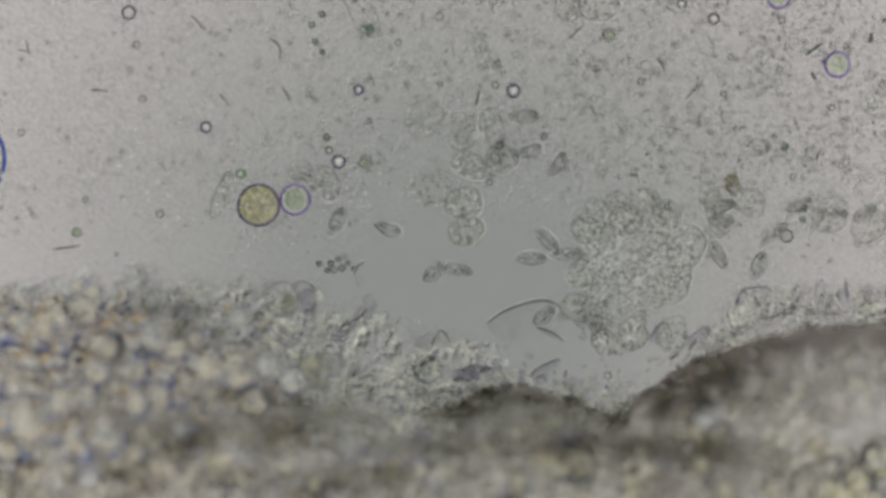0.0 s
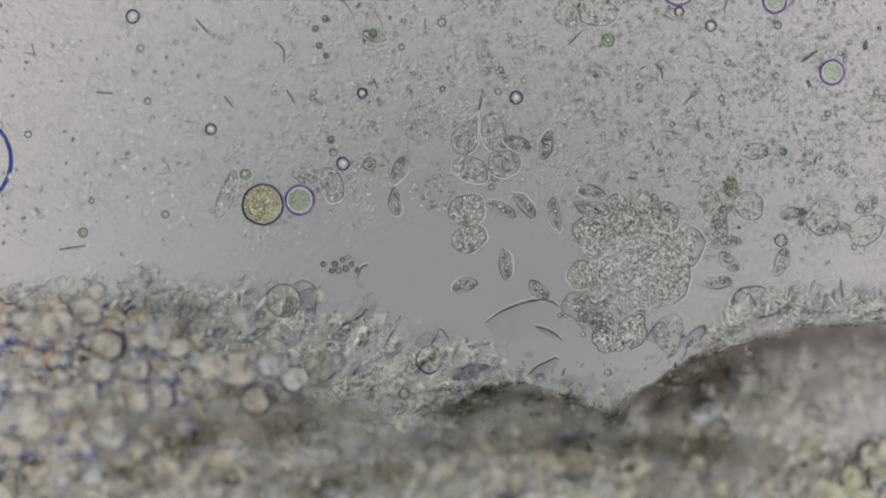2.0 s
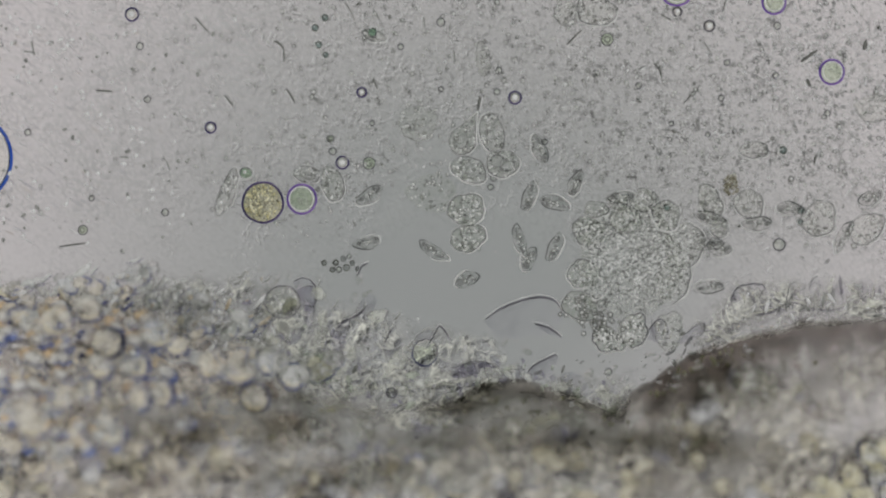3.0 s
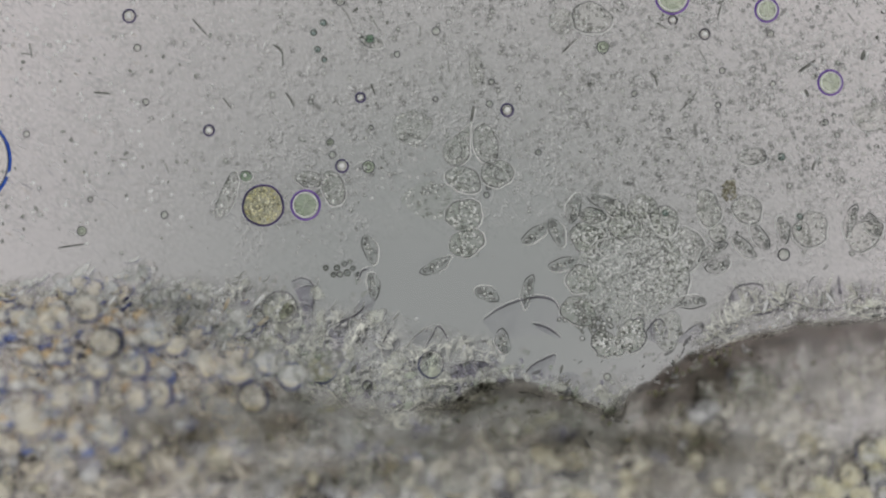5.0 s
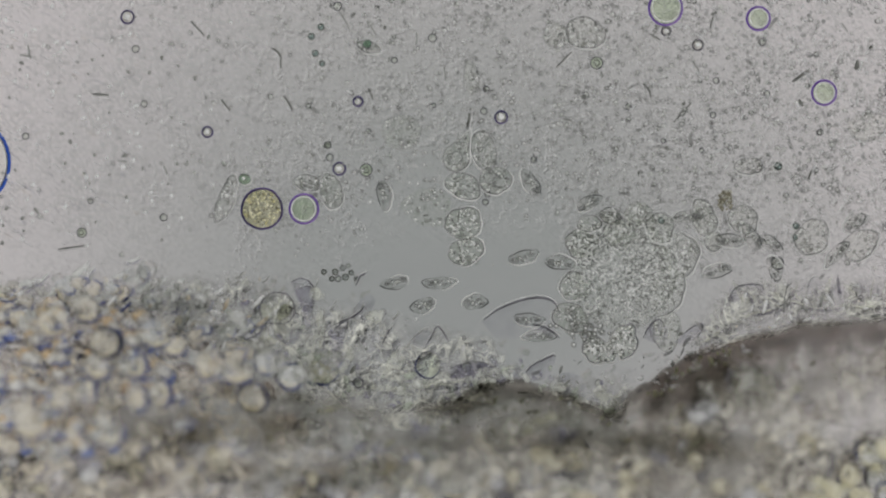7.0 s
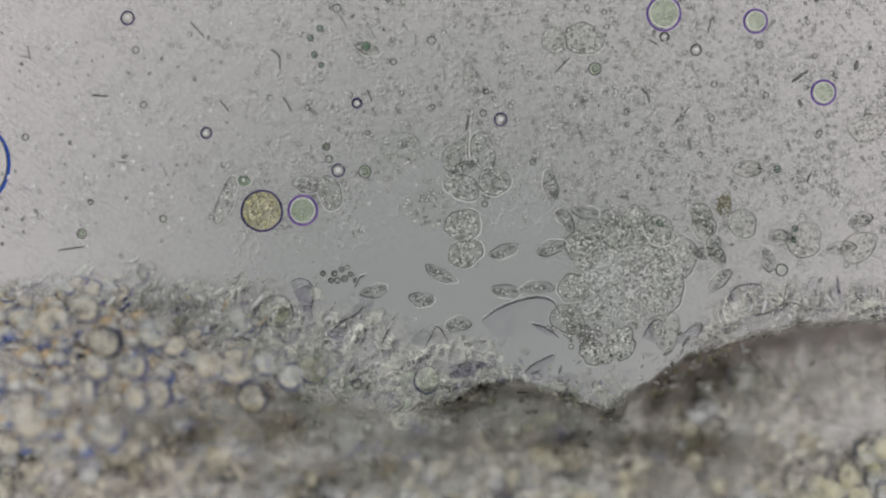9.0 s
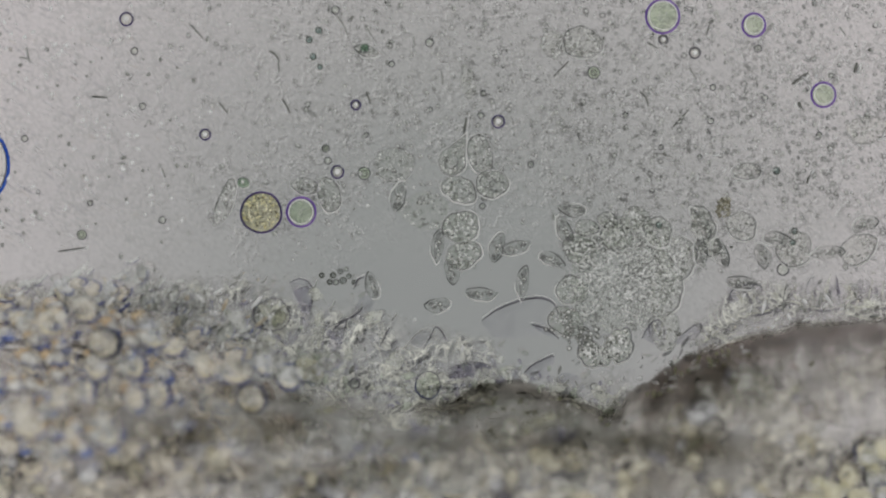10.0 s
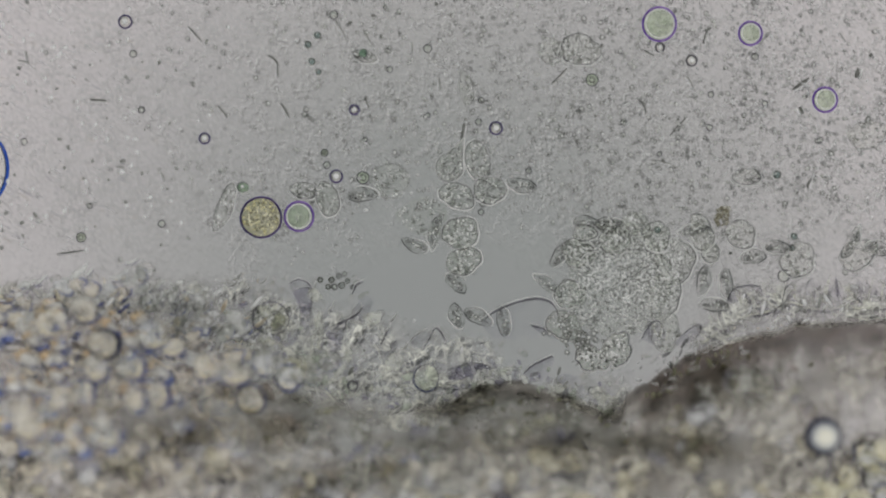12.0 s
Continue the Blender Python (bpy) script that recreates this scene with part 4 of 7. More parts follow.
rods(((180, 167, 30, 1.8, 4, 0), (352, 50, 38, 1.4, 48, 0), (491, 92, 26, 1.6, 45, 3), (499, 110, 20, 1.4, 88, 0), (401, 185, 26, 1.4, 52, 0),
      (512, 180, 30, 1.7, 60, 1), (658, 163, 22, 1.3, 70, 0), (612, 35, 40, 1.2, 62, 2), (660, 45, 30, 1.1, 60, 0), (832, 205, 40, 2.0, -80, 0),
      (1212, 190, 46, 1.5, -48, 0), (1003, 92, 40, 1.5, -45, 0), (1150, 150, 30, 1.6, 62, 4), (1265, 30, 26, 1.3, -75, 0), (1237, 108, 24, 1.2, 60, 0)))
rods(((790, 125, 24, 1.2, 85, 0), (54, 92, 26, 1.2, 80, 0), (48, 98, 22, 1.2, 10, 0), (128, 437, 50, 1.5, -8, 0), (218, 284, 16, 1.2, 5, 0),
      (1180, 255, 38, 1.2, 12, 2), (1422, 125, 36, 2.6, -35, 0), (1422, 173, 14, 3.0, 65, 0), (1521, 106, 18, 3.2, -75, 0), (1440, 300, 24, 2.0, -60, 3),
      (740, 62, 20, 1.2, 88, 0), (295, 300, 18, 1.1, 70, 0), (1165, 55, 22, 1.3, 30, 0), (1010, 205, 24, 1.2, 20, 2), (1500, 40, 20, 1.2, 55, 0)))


# ---- fine debris of the liquid, in patches that drift together ----
def mixed(name, sets, label, category, x, y):
    """One object of fine grains: sets of (material, items)."""
    me = bpy.data.meshes.new(name)
    verts, faces, which = [], [], []
    for k, (mat, items) in enumerate(sets):
        v, f = specks(items)
        b = len(verts)
        verts += v
        faces += [tuple(b + i for i in q) for q in f]
        which += [k] * len(f)
        me.materials.append(mat)
    me.from_pydata(verts, [], faces)
    me.polygons.foreach_set("material_index", which)
    me.polygons.foreach_set("use_smooth", [True] * len(which))
    ob = new(name, me)
    ob.matrix_basis = Matrix.Translation(at(x, y))
    return tagged(ob, label, category, kind="stuff")


VESICLE = clear("vesicle_plasm", (0.78, 0.81, 0.77), (0.96, 0.97, 0.94), 1.04, 28, 0.4, 0.6)
BEAD = clear("bead_plasm", (0.84, 0.86, 0.83), (1, 1, 1), 1.16, 36, 0.4, 0.6)
LUMP = clear("slime_lumps", (0.84, 0.85, 0.82), (1, 1, 1), 1.1, 32, 0.4, 0.6)


def lenses(name, items, material, rings=3, n=12):
    """Many small clear lenses in one mesh: items of (x, y, rx, ry, turn)."""
    verts, faces = [], []
    for x, y, rx, ry, turn in items:
        c, s = math.cos(turn), math.sin(turn)
        v, f = lens(lambda t: (rx * math.cos(t), ry * math.sin(t) * (1 + 0.2 * math.cos(2 * t))), min(rx, ry) * 0.9, rings, n, 0.006)
        b = len(verts)
        verts += [(x + p[0] * c - p[1] * s, y + p[0] * s + p[1] * c, p[2]) for p in v]
        faces += [tuple(b + i for i in q) for q in f]
    return mesh(name, verts, faces, material)


def density(x, y):
    d = 0.1 + 0.9 * min(1, max(0, (x - 280) / 520))
    low = 300 + (50 if x < 600 else 0) + 40 * noise.noise(Vector((x * 0.011, 0, 2)))
    d *= 1 - 0.78 * min(1, max(0, (y - low) / 110))
    if 620 < x < 1010 and y > 345:
        d *= 0.42
    if x > 1000 and 130 < y < 350:
        d *= 1.8
    if 640 < x < 780 and 190 < y < 420:
        d *= 1.3
    if y > 470:
        d *= 0.6
    if x > 1480:
        d *= 0.7
    return d * (0.75 + 0.9 * noise.noise(Vector((x * 0.012, y * 0.012, 4))) ** 2 + 0.5 * noise.noise(Vector((x * 0.03, y * 0.03, 8))))


CLEAR = ((1182, 5, 29), (1347, 27, 20), (1462, 155, 21), (540, 367, 25), (466, 367, 36), (-57, 287, 77))


DEBRIS_PALE = matt("pale_debris", (0.7, 0.7, 0.7), (0.92, 0.92, 0.91), 30, alpha=0.6)
DEBRIS_SOFT = matt("soft_debris", (0.3, 0.3, 0.3), (0.45, 0.45, 0.45), 30, alpha=0.26)


# pale tone for the specks' painted halos, also for soft beads
HALO = matt("pale_slime_coat", (0.74, 0.74, 0.73), (0.9, 0.9, 0.88), 30, alpha=0.26)
WALL = matt("vesicle_wall", (0.15, 0.155, 0.15), (0.34, 0.345, 0.33), 30, alpha=0.42)


def build_debris():
    rnd = random.Random(21)
    for gy in range(4):
        for gx in range(9):
            x0, y0 = -60 + gx * 190, -70 + gy * 140
            cx, cy = x0 + 95, y0 + 70
            dark, grey, pale, soft_grey, halo = [], [], [], [], []
            for _ in range(230):
                x, y = rnd.uniform(x0, x0 + 190), rnd.uniform(y0, y0 + 140)
                if rnd.random() > 0.85 * density(x, y) or any((x - a) ** 2 + (y - c) ** 2 < (r + 4) ** 2 for a, c, r in CLEAR):
                    continue
                k = rnd.random()
                r = rnd.uniform(0.9, 1.5) if k < 0.6 else rnd.uniform(1.3, 2.4) if k < 0.94 else rnd.uniform(2.4, 3.6)
                rx = r * (rnd.uniform(1, 1.7) if rnd.random() < 0.8 else rnd.uniform(1.8, 3.6))
                item = ((x - cx) * U, (cy - y) * U, 0.012 + r * U * 0.5, rx * U, r * U, r * U * 0.7, rnd.uniform(0, 3.14))
                q = rnd.random()
                (dark if q < 0.018 else grey if q < 0.26 else pale if q < 0.82 else soft_grey).append(item)
                if q < 0.26 or q > 0.82:
                    # a wider pale disc under the dark speck paints its halo
                    halo.append((item[0], item[1], 0.008, (rx + 2.0) * U, (r + 2.0) * U, 0.003, item[6]))
                elif q < 0.4:
                    side = rnd.choice((-1, 1, 1))
                    grey.append((item[0] + side * 1.1 * r * U, item[1] - side * 1.2 * r * U, 0.008, rx * U * 0.9, r * U * 0.7, r * U * 0.4, item[6]))
            lumps, bright, halos = [], [], ([], [])
            for _ in range(150):
                x, y = rnd.uniform(x0, x0 + 190), rnd.uniform(y0, y0 + 140)
                if rnd.random() < density(x, y) * 0.75 and not any((x - a) ** 2 + (y - c) ** 2 < (r + 7) ** 2 for a, c, r in CLEAR):
                    r = rnd.uniform(1.6, 3.6) if rnd.random() < 0.75 else rnd.uniform(3.6, 5.6)
                    (lumps if rnd.random() < 0.4 else bright).append(((x - cx) * U, (cy - y) * U, r * U, r * U * rnd.uniform(0.65, 1), rnd.uniform(0, 3.14)))
            verts, faces = [], []
            for x, y, rx, ry, turn in lumps + bright:
                if rx < 2.0 * U or rnd.random() < 0.3:
                    continue
                c, s, a0 = math.cos(turn), math.sin(turn), rnd.uniform(0, 6.28)
                full = rnd.random() < 0.45
                pts = []
                for k in range(10):
                    a = a0 + k * (0.6283 if full else 0.42)
                    pts.append(Vector((x + rx * math.cos(a) * c - ry * math.sin(a) * s, y + rx * math.cos(a) * s + ry * math.sin(a) * c, 0.016)))
                v, f = tube(pts, rnd.uniform(0.5, 0.85) * U, full, 4, not full)
                n = len(verts)
                verts += v
                faces += [tuple(n + i for i in q) for q in f]
                # pale arcs, shifted to one side, paint the vesicle's halo
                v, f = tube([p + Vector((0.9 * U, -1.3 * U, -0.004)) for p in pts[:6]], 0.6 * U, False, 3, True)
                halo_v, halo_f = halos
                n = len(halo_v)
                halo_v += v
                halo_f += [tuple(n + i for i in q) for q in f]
            if verts:
                ob = tagged(mesh("vesicle_walls", verts, faces, WALL), "thin dark walls of small drifting vesicles", "vesicles", kind="stuff")
                ob.matrix_basis = Matrix.Translation(at(cx, cy))
                adrift(ob, cx, cy)
                ob = tagged(mesh("vesicle_seams", halos[0], halos[1], DEBRIS_PALE), "pale painted halos of small drifting vesicles", "vesicles", kind="stuff")
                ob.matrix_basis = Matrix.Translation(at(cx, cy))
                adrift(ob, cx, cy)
            cores = [(x + 0.12 * rx, y + 0.15 * ry, 0.95 * min(rx, ry) + 0.008, 0.42 * rx, 0.42 * ry, 0.002, turn) for x, y, rx, ry, turn in lumps + bright if rx > 2.4 * U]
            soft_beads = []
            for _ in range(26):
                x, y, r = rnd.uniform(x0, x0 + 190), rnd.uniform(y0, y0 + 140), rnd.uniform(2.2, 4.6)
                if 150 < x < 1100 and y < 330 and rnd.random() < 0.75 and not any((x - a) ** 2 + (y - c) ** 2 < (r + 8) ** 2 for a, c, r in CLEAR):
                    soft_beads.append(((x - cx) * U, (cy - y) * U, 0.05, r * U * rnd.uniform(1, 1.4), r * U, 0.003, rnd.uniform(0, 3.14)))
            if cores:
                ob = mixed("pale_beads", ((HALO_GRAIN, cores), (HALO, soft_beads), (HALO, [b[:2] + (0.055,) + tuple(0.6 * k for k in b[3:5]) + b[5:] for b in soft_beads])), "tiny pale shining beads drifting in the liquid", "beads", cx, cy)
                adrift(ob, cx, cy)
            if lumps:
                ob = tagged(lenses("vesicles", lumps, VESICLE), "small round greyish vesicles drifting in the liquid", "vesicles", kind="stuff")
                ob.matrix_basis = Matrix.Translation(at(cx, cy))
                adrift(ob, cx, cy)
            if bright:
                ob = tagged(lenses("clear_beads", bright, BEAD, 2, 9), "tiny clear beads drifting in the liquid", "beads", kind="stuff")
                ob.matrix_basis = Matrix.Translation(at(cx, cy))
                adrift(ob, cx, cy)
            if len(dark) and len(grey) and len(pale) and len(soft_grey):
                ob = mixed("debris", ((GRAIN_DARK, dark), (DEBRIS_GREY, grey), (DEBRIS_PALE, pale), (DEBRIS_SOFT, soft_grey), (HALO, halo)), "fine grey specks and bacteria drifting in the liquid", "debris", cx, cy)
                adrift(ob, cx, cy)


build_debris()


def build_flecks():
    """Pale spots high in the liquid, out of the plane of focus."""
    rnd = random.Random(77)
    for k in range(3):
        cx, cy = 150, 60 + k * 150
        pale, grey = [], []
        for _ in range(60):
            x, y, r = rnd.triangular(-60, 460, 20), rnd.uniform(cy - 75, cy + 75), rnd.uniform(1.6, 4)
            (pale if rnd.random() < 0.6 else grey).append(((x - cx) * U, (cy - y) * U, 0.12, r * U * rnd.uniform(1, 1.8), r * U, r * U * 0.6, rnd.uniform(0, 3)))
        ob = mixed("pale_flecks", ((HALO_FLECK, pale), (GRAIN_MID, grey)), "pale blurred spots floating high in the liquid", "debris", cx, cy)
        adrift(ob, cx, cy)
    # slanting threads of slime at the side of the drop
    for k in range(3):
        cx, cy = 130, 60 + k * 150
        pale, grey, warm = [], [], []
        for _ in range(70):
            x, y, r = rnd.triangular(-60, 330, 0), rnd.uniform(cy - 75, cy + 75), rnd.uniform(0.8, 1.7)
            item = ((x - cx) * U, (cy - y) * U, 0.1, r * U * rnd.uniform(4, 11), r * U, r * U * 0.6, radians(rnd.gauss(-28, 12)))
            (pale if rnd.random() < 0.5 else grey if rnd.random() < 0.7 else warm).append(item)
        ob = mixed("slime_threads", ((THREAD_PALE, pale), (THREAD_GREY, grey), (THREAD_WARM, warm)), "faint slanting threads of slime in the liquid", "slime", cx, cy)
        adrift(ob, cx, cy)


THREAD_PALE = matt("pale_threads", (0.7, 0.7, 0.7), (0.9, 0.9, 0.9), 12, alpha=0.35)
THREAD_GREY = matt("grey_threads", (0.3, 0.29, 0.36), (0.45, 0.44, 0.5), 12, alpha=0.2)
THREAD_WARM = matt("warm_threads", (0.7, 0.6, 0.5), (0.9, 0.8, 0.7), 12, alpha=0.3)
build_flecks()


# ---- loose matter along the tissue ----
FRINGE = matt("blue_fringe", (0.045, 0.055, 0.17), (0.19, 0.21, 0.4), 8)
WARM = matt("warm_core", (0.5, 0.42, 0.3), (0.85, 0.8, 0.7), 12)


def fringe(x0, x1, y0, y1, n, seed, lean, long, label, mats=(GRAIN_DARK, GRAIN_MID, DEBRIS_PALE, RIM_SOFT), share=(0.05, 0.26, 0.6), hug=False, z=0.03):
    rnd = random.Random(seed)
    cx, cy = (x0 + x1) / 2, (y0 + y1) / 2
    sets = [[], [], [], []]
    for _ in range(n):
        x, y = rnd.uniform(x0, x1), rnd.triangular(y0, y1, y1)
        if hug:
            y = edge(x) - abs(rnd.gauss(0, (y1 - y0) / 2)) + 6
        r = rnd.uniform(0.7, 1.4) if rnd.random() < 0.75 else rnd.uniform(1.4, 4.2)
        item = ((x - cx) * U, (cy - y) * U, z + rnd.uniform(0, 0.05), r * rnd.uniform(1.2, long) * U, r * U, r * U * 0.7, radians(lean + rnd.gauss(0, 28)))
        q = rnd.random()
        sets[0 if q < share[0] else 1 if q < share[1] else 2 if q < share[2] else 3].append(item)
    lumps = []
    for _ in range(int(n * (0.32 if z < 0.05 else 0.07))):
        x, y = rnd.uniform(x0, x1), rnd.uniform(y0, y1)
        if hug:
            y = edge(x) - abs(rnd.gauss(0, (y1 - y0) / 2)) + 4
        r = rnd.uniform(3, 11)
        lumps.append(((x - cx) * U, (cy - y) * U, r * U, r * U * rnd.uniform(0.4, 0.9), radians(lean + rnd.gauss(0, 30))))
    ob = tagged(lenses("slime_lumps", lumps, LUMP), "clear uneven lumps of slime along the tissue", "slime", kind="stuff")
    ob.matrix_basis = Matrix.Translation(at(cx, cy, z - 0.03))
    return mixed("tissue_debris", tuple(zip(mats, sets)), label, "debris", cx, cy)


LAB = "pale and dark shreds lying along the tissue"
# blue and warm grains among the shreds paint the optics' colour fringes
TINTED = (FRINGE, GRAIN_MID, HALO_FLECK, WARM)
fringe(-40, 240, 478, 590, 210, 1, 20, 5, LAB, TINTED, (0.1, 0.35, 0.75), z=0.16)
fringe(230, 470, 470, 620, 260, 2, 35, 5, LAB, TINTED, (0.07, 0.35, 0.75), z=0.1)
fringe(440, 660, 485, 690, 110, 3, 50, 2.8, LAB)
fringe(640, 830, 560, 700, 90, 4, 60, 2.6, LAB)
fringe(820, 1110, 600, 710, 60, 5, 30, 4, LAB)
fringe(1120, 1300, 560, 640, 50, 6, 50, 4, LAB, hug=True)
fringe(1280, 1600, 490, 548, 50, 7, 85, 5, LAB, (GRAIN_DARK, GRAIN_MID, HALO_FLECK, matt("yellow_shreds", (0.6, 0.59, 0.48), (0.85, 0.84, 0.74), 14)), (0.06, 0.3, 0.85))


fringe(1270, 1600, 520, 575, 60, 8, 15, 4, LAB, (GRAIN_MID, SPECK_PALE, HALO_FLECK, WARM), (0.2, 0.6, 0.88), hug=True)
fringe(640, 1100, 640, 712, 16, 10, 10, 4, LAB, (GRAIN_MID, SPECK_PALE, DEBRIS_PALE, WARM), (0.15, 0.55, 0.92), hug=True)
fringe(1150, 1300, 600, 640, 30, 9, 40, 4, LAB, (GRAIN_MID, SPECK_PALE, HALO_FLECK, WARM), (0.25, 0.65, 0.9), hug=True)


# ---- olive crust on the dark rim ----
def crust(x0, x1, y0, y1, n, seed):
    rnd, dark, olive, pale = random.Random(seed), [], [], []
    ob = thing("olive_crust", "olive green and dark grains in the folded tissue", "crust", (x0 + x1) / 2, (y0 + y1) / 2)
    inv = ob.matrix_basis.inverted()
    for _ in range(n):
        x, y = rnd.uniform(x0, x1), rnd.uniform(y0, y1)
        d = y - edge(x)
        if d < 6:
            continue
        p, r = inv @ at(x, y, min(0.17, tissue_height(x, d)) + 0.09), rnd.uniform(0.9, 3.2)
        (dark if rnd.random() < 0.1 else olive if rnd.random() < 0.6 else pale).append((p.x, p.y, p.z, r * U * rnd.uniform(1, 2.5), r * U, r * U * 0.6, rnd.uniform(0, 3.14)))
    for name, items, mat in (("dark_grain", dark, DEBRIS_GREY), ("olive_grain", olive, matt("olive_grain", (0.14, 0.15, 0.07), (0.32, 0.33, 0.2), 20)), ("pale_grain", pale, SPECK_PALE)):
        v, f = specks(items)
        tagged(mesh(name, v, f, mat, ob), kind="stuff")


crust(1190, 1350, 612, 668, 90, 3)
crust(1110, 1240, 640, 700, 60, 5)
crust(840, 1010, 700, 740, 26, 4)
crust(1220, 1420, 640, 730, 70, 6)
crust(1290, 1450, 640, 720, 40, 9)
crust(760, 1150, 725, 870, 50, 7)


# ---- thin sheets and shreds of membrane ----
FLANK = soft("dull_slime", (0.14, 0.13, 0.18), (0.3, 0.29, 0.35), 0.5, 34, 0.38, 0.6)
SHEET = clear("membrane_sheet", (0.89, 0.88, 0.91), (0.98, 0.98, 0.99), 1.02, 20)
SHEET_DARK = clear("lilac_membrane", (0.72, 0.71, 0.75), (0.94, 0.94, 0.96), 1.02, 22)


def shred(path, wide, label, x, y, sheet=None, dark=(0.0, 1.0), material=RIM_DARK, z=0.03, still=True):
    """A torn membrane: a flat sheet with a dark curled edge; path in plan units about x, y."""
    ob = thing("membrane_shred", label, "membrane", x, y)
    for _ in range(2 if len(path) > 3 else 0):
        cut = [path[0]]
        for (x0, y0), (x1, y1) in zip(path, path[1:]):
            cut += [(0.75 * x0 + 0.25 * x1, 0.75 * y0 + 0.25 * y1), (0.25 * x0 + 0.75 * x1, 0.25 * y0 + 0.75 * y1)]
        path = cut + [path[-1]]
    pts = []
    for (x0, y0), (x1, y1) in zip(path, path[1:]):
        for k in range(3):
            t = k / 3
            px, py = x0 + (x1 - x0) * t, y0 + (y1 - y0) * t
            pts.append(Vector(((px + 1.2 * noise.noise(Vector((px * .2, py * .2, x)))) * U, (-py - 1.2 * noise.noise(Vector((px * .2, py * .2, y)))) * U, z)))
    pts.append(Vector((path[-1][0] * U, -path[-1][1] * U, z)))
    n = len(pts)
    a, b = int(dark[0] * (n - 1)), max(int(dark[0] * (n - 1)) + 3, int(dark[1] * (n - 1)))
    v, f = tube(pts[a:b + 1], lambda t: wide * U * (0.25 + 0.75 * math.sin(math.pi * min(1, max(0, t))) * (0.8 + 0.2 * math.sin(11 * t))), sides=6)
    mesh("dark_edge", v, f, material, ob)
    # a pale line along the dark edge paints its bright halo
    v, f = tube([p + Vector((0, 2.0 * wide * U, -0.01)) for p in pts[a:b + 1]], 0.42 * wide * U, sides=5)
    mesh("pale_edge", v, f, HALO_FLECK, ob)
    if sheet:
        c = sum(pts, Vector()) / n
        top = [Vector((p.x, p.y, z - 0.004)) for p in pts]
        low = [Vector((p.x, p.y, z - 0.012)) for p in pts]
        vv = top + low + [Vector((c.x, c.y, z)), Vector((c.x, c.y, z - 0.014))]
        ff = [(i, (i + 1) % n, 2 * n) for i in range(n)] + [(n + (i + 1) % n, n + i, 2 * n + 1) for i in range(n)]
        ff += [(i, n + i, n + (i + 1) % n, (i + 1) % n) for i in range(n)]
        mesh("sheet", vv, ff, sheet, ob)
    if not still:
        adrift(ob, x, y)
    return ob


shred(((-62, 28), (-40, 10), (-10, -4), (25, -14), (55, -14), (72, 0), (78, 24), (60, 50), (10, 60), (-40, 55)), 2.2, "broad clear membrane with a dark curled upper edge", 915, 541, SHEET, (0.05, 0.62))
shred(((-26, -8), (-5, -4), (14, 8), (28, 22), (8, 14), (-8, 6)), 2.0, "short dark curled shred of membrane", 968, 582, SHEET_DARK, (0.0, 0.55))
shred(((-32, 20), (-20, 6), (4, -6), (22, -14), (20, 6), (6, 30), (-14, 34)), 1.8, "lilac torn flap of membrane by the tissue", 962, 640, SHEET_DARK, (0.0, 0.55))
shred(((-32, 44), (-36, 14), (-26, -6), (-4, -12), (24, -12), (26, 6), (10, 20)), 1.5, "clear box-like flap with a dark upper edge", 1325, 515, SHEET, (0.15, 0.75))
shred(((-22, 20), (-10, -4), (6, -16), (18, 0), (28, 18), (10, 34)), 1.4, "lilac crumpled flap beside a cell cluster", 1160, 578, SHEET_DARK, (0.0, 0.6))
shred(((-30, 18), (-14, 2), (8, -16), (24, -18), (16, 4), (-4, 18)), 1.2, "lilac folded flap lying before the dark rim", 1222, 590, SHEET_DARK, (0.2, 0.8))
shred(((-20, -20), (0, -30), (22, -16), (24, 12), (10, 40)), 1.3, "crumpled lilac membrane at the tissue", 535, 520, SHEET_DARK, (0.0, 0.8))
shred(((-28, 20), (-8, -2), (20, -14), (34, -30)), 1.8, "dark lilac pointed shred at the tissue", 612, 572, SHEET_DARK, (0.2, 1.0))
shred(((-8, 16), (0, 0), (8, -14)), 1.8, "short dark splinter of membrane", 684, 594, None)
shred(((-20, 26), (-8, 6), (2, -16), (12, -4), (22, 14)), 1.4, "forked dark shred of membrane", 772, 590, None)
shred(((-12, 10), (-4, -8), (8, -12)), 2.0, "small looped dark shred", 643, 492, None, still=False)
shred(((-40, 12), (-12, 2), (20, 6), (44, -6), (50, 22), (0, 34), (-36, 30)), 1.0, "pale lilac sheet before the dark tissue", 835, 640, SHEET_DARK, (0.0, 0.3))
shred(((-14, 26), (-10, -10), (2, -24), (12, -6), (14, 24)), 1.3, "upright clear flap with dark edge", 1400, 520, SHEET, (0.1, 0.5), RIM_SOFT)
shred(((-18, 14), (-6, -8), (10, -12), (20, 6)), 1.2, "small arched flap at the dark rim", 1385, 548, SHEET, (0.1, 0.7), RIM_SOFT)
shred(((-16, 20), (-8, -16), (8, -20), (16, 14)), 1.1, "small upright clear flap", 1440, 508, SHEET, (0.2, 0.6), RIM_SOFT)
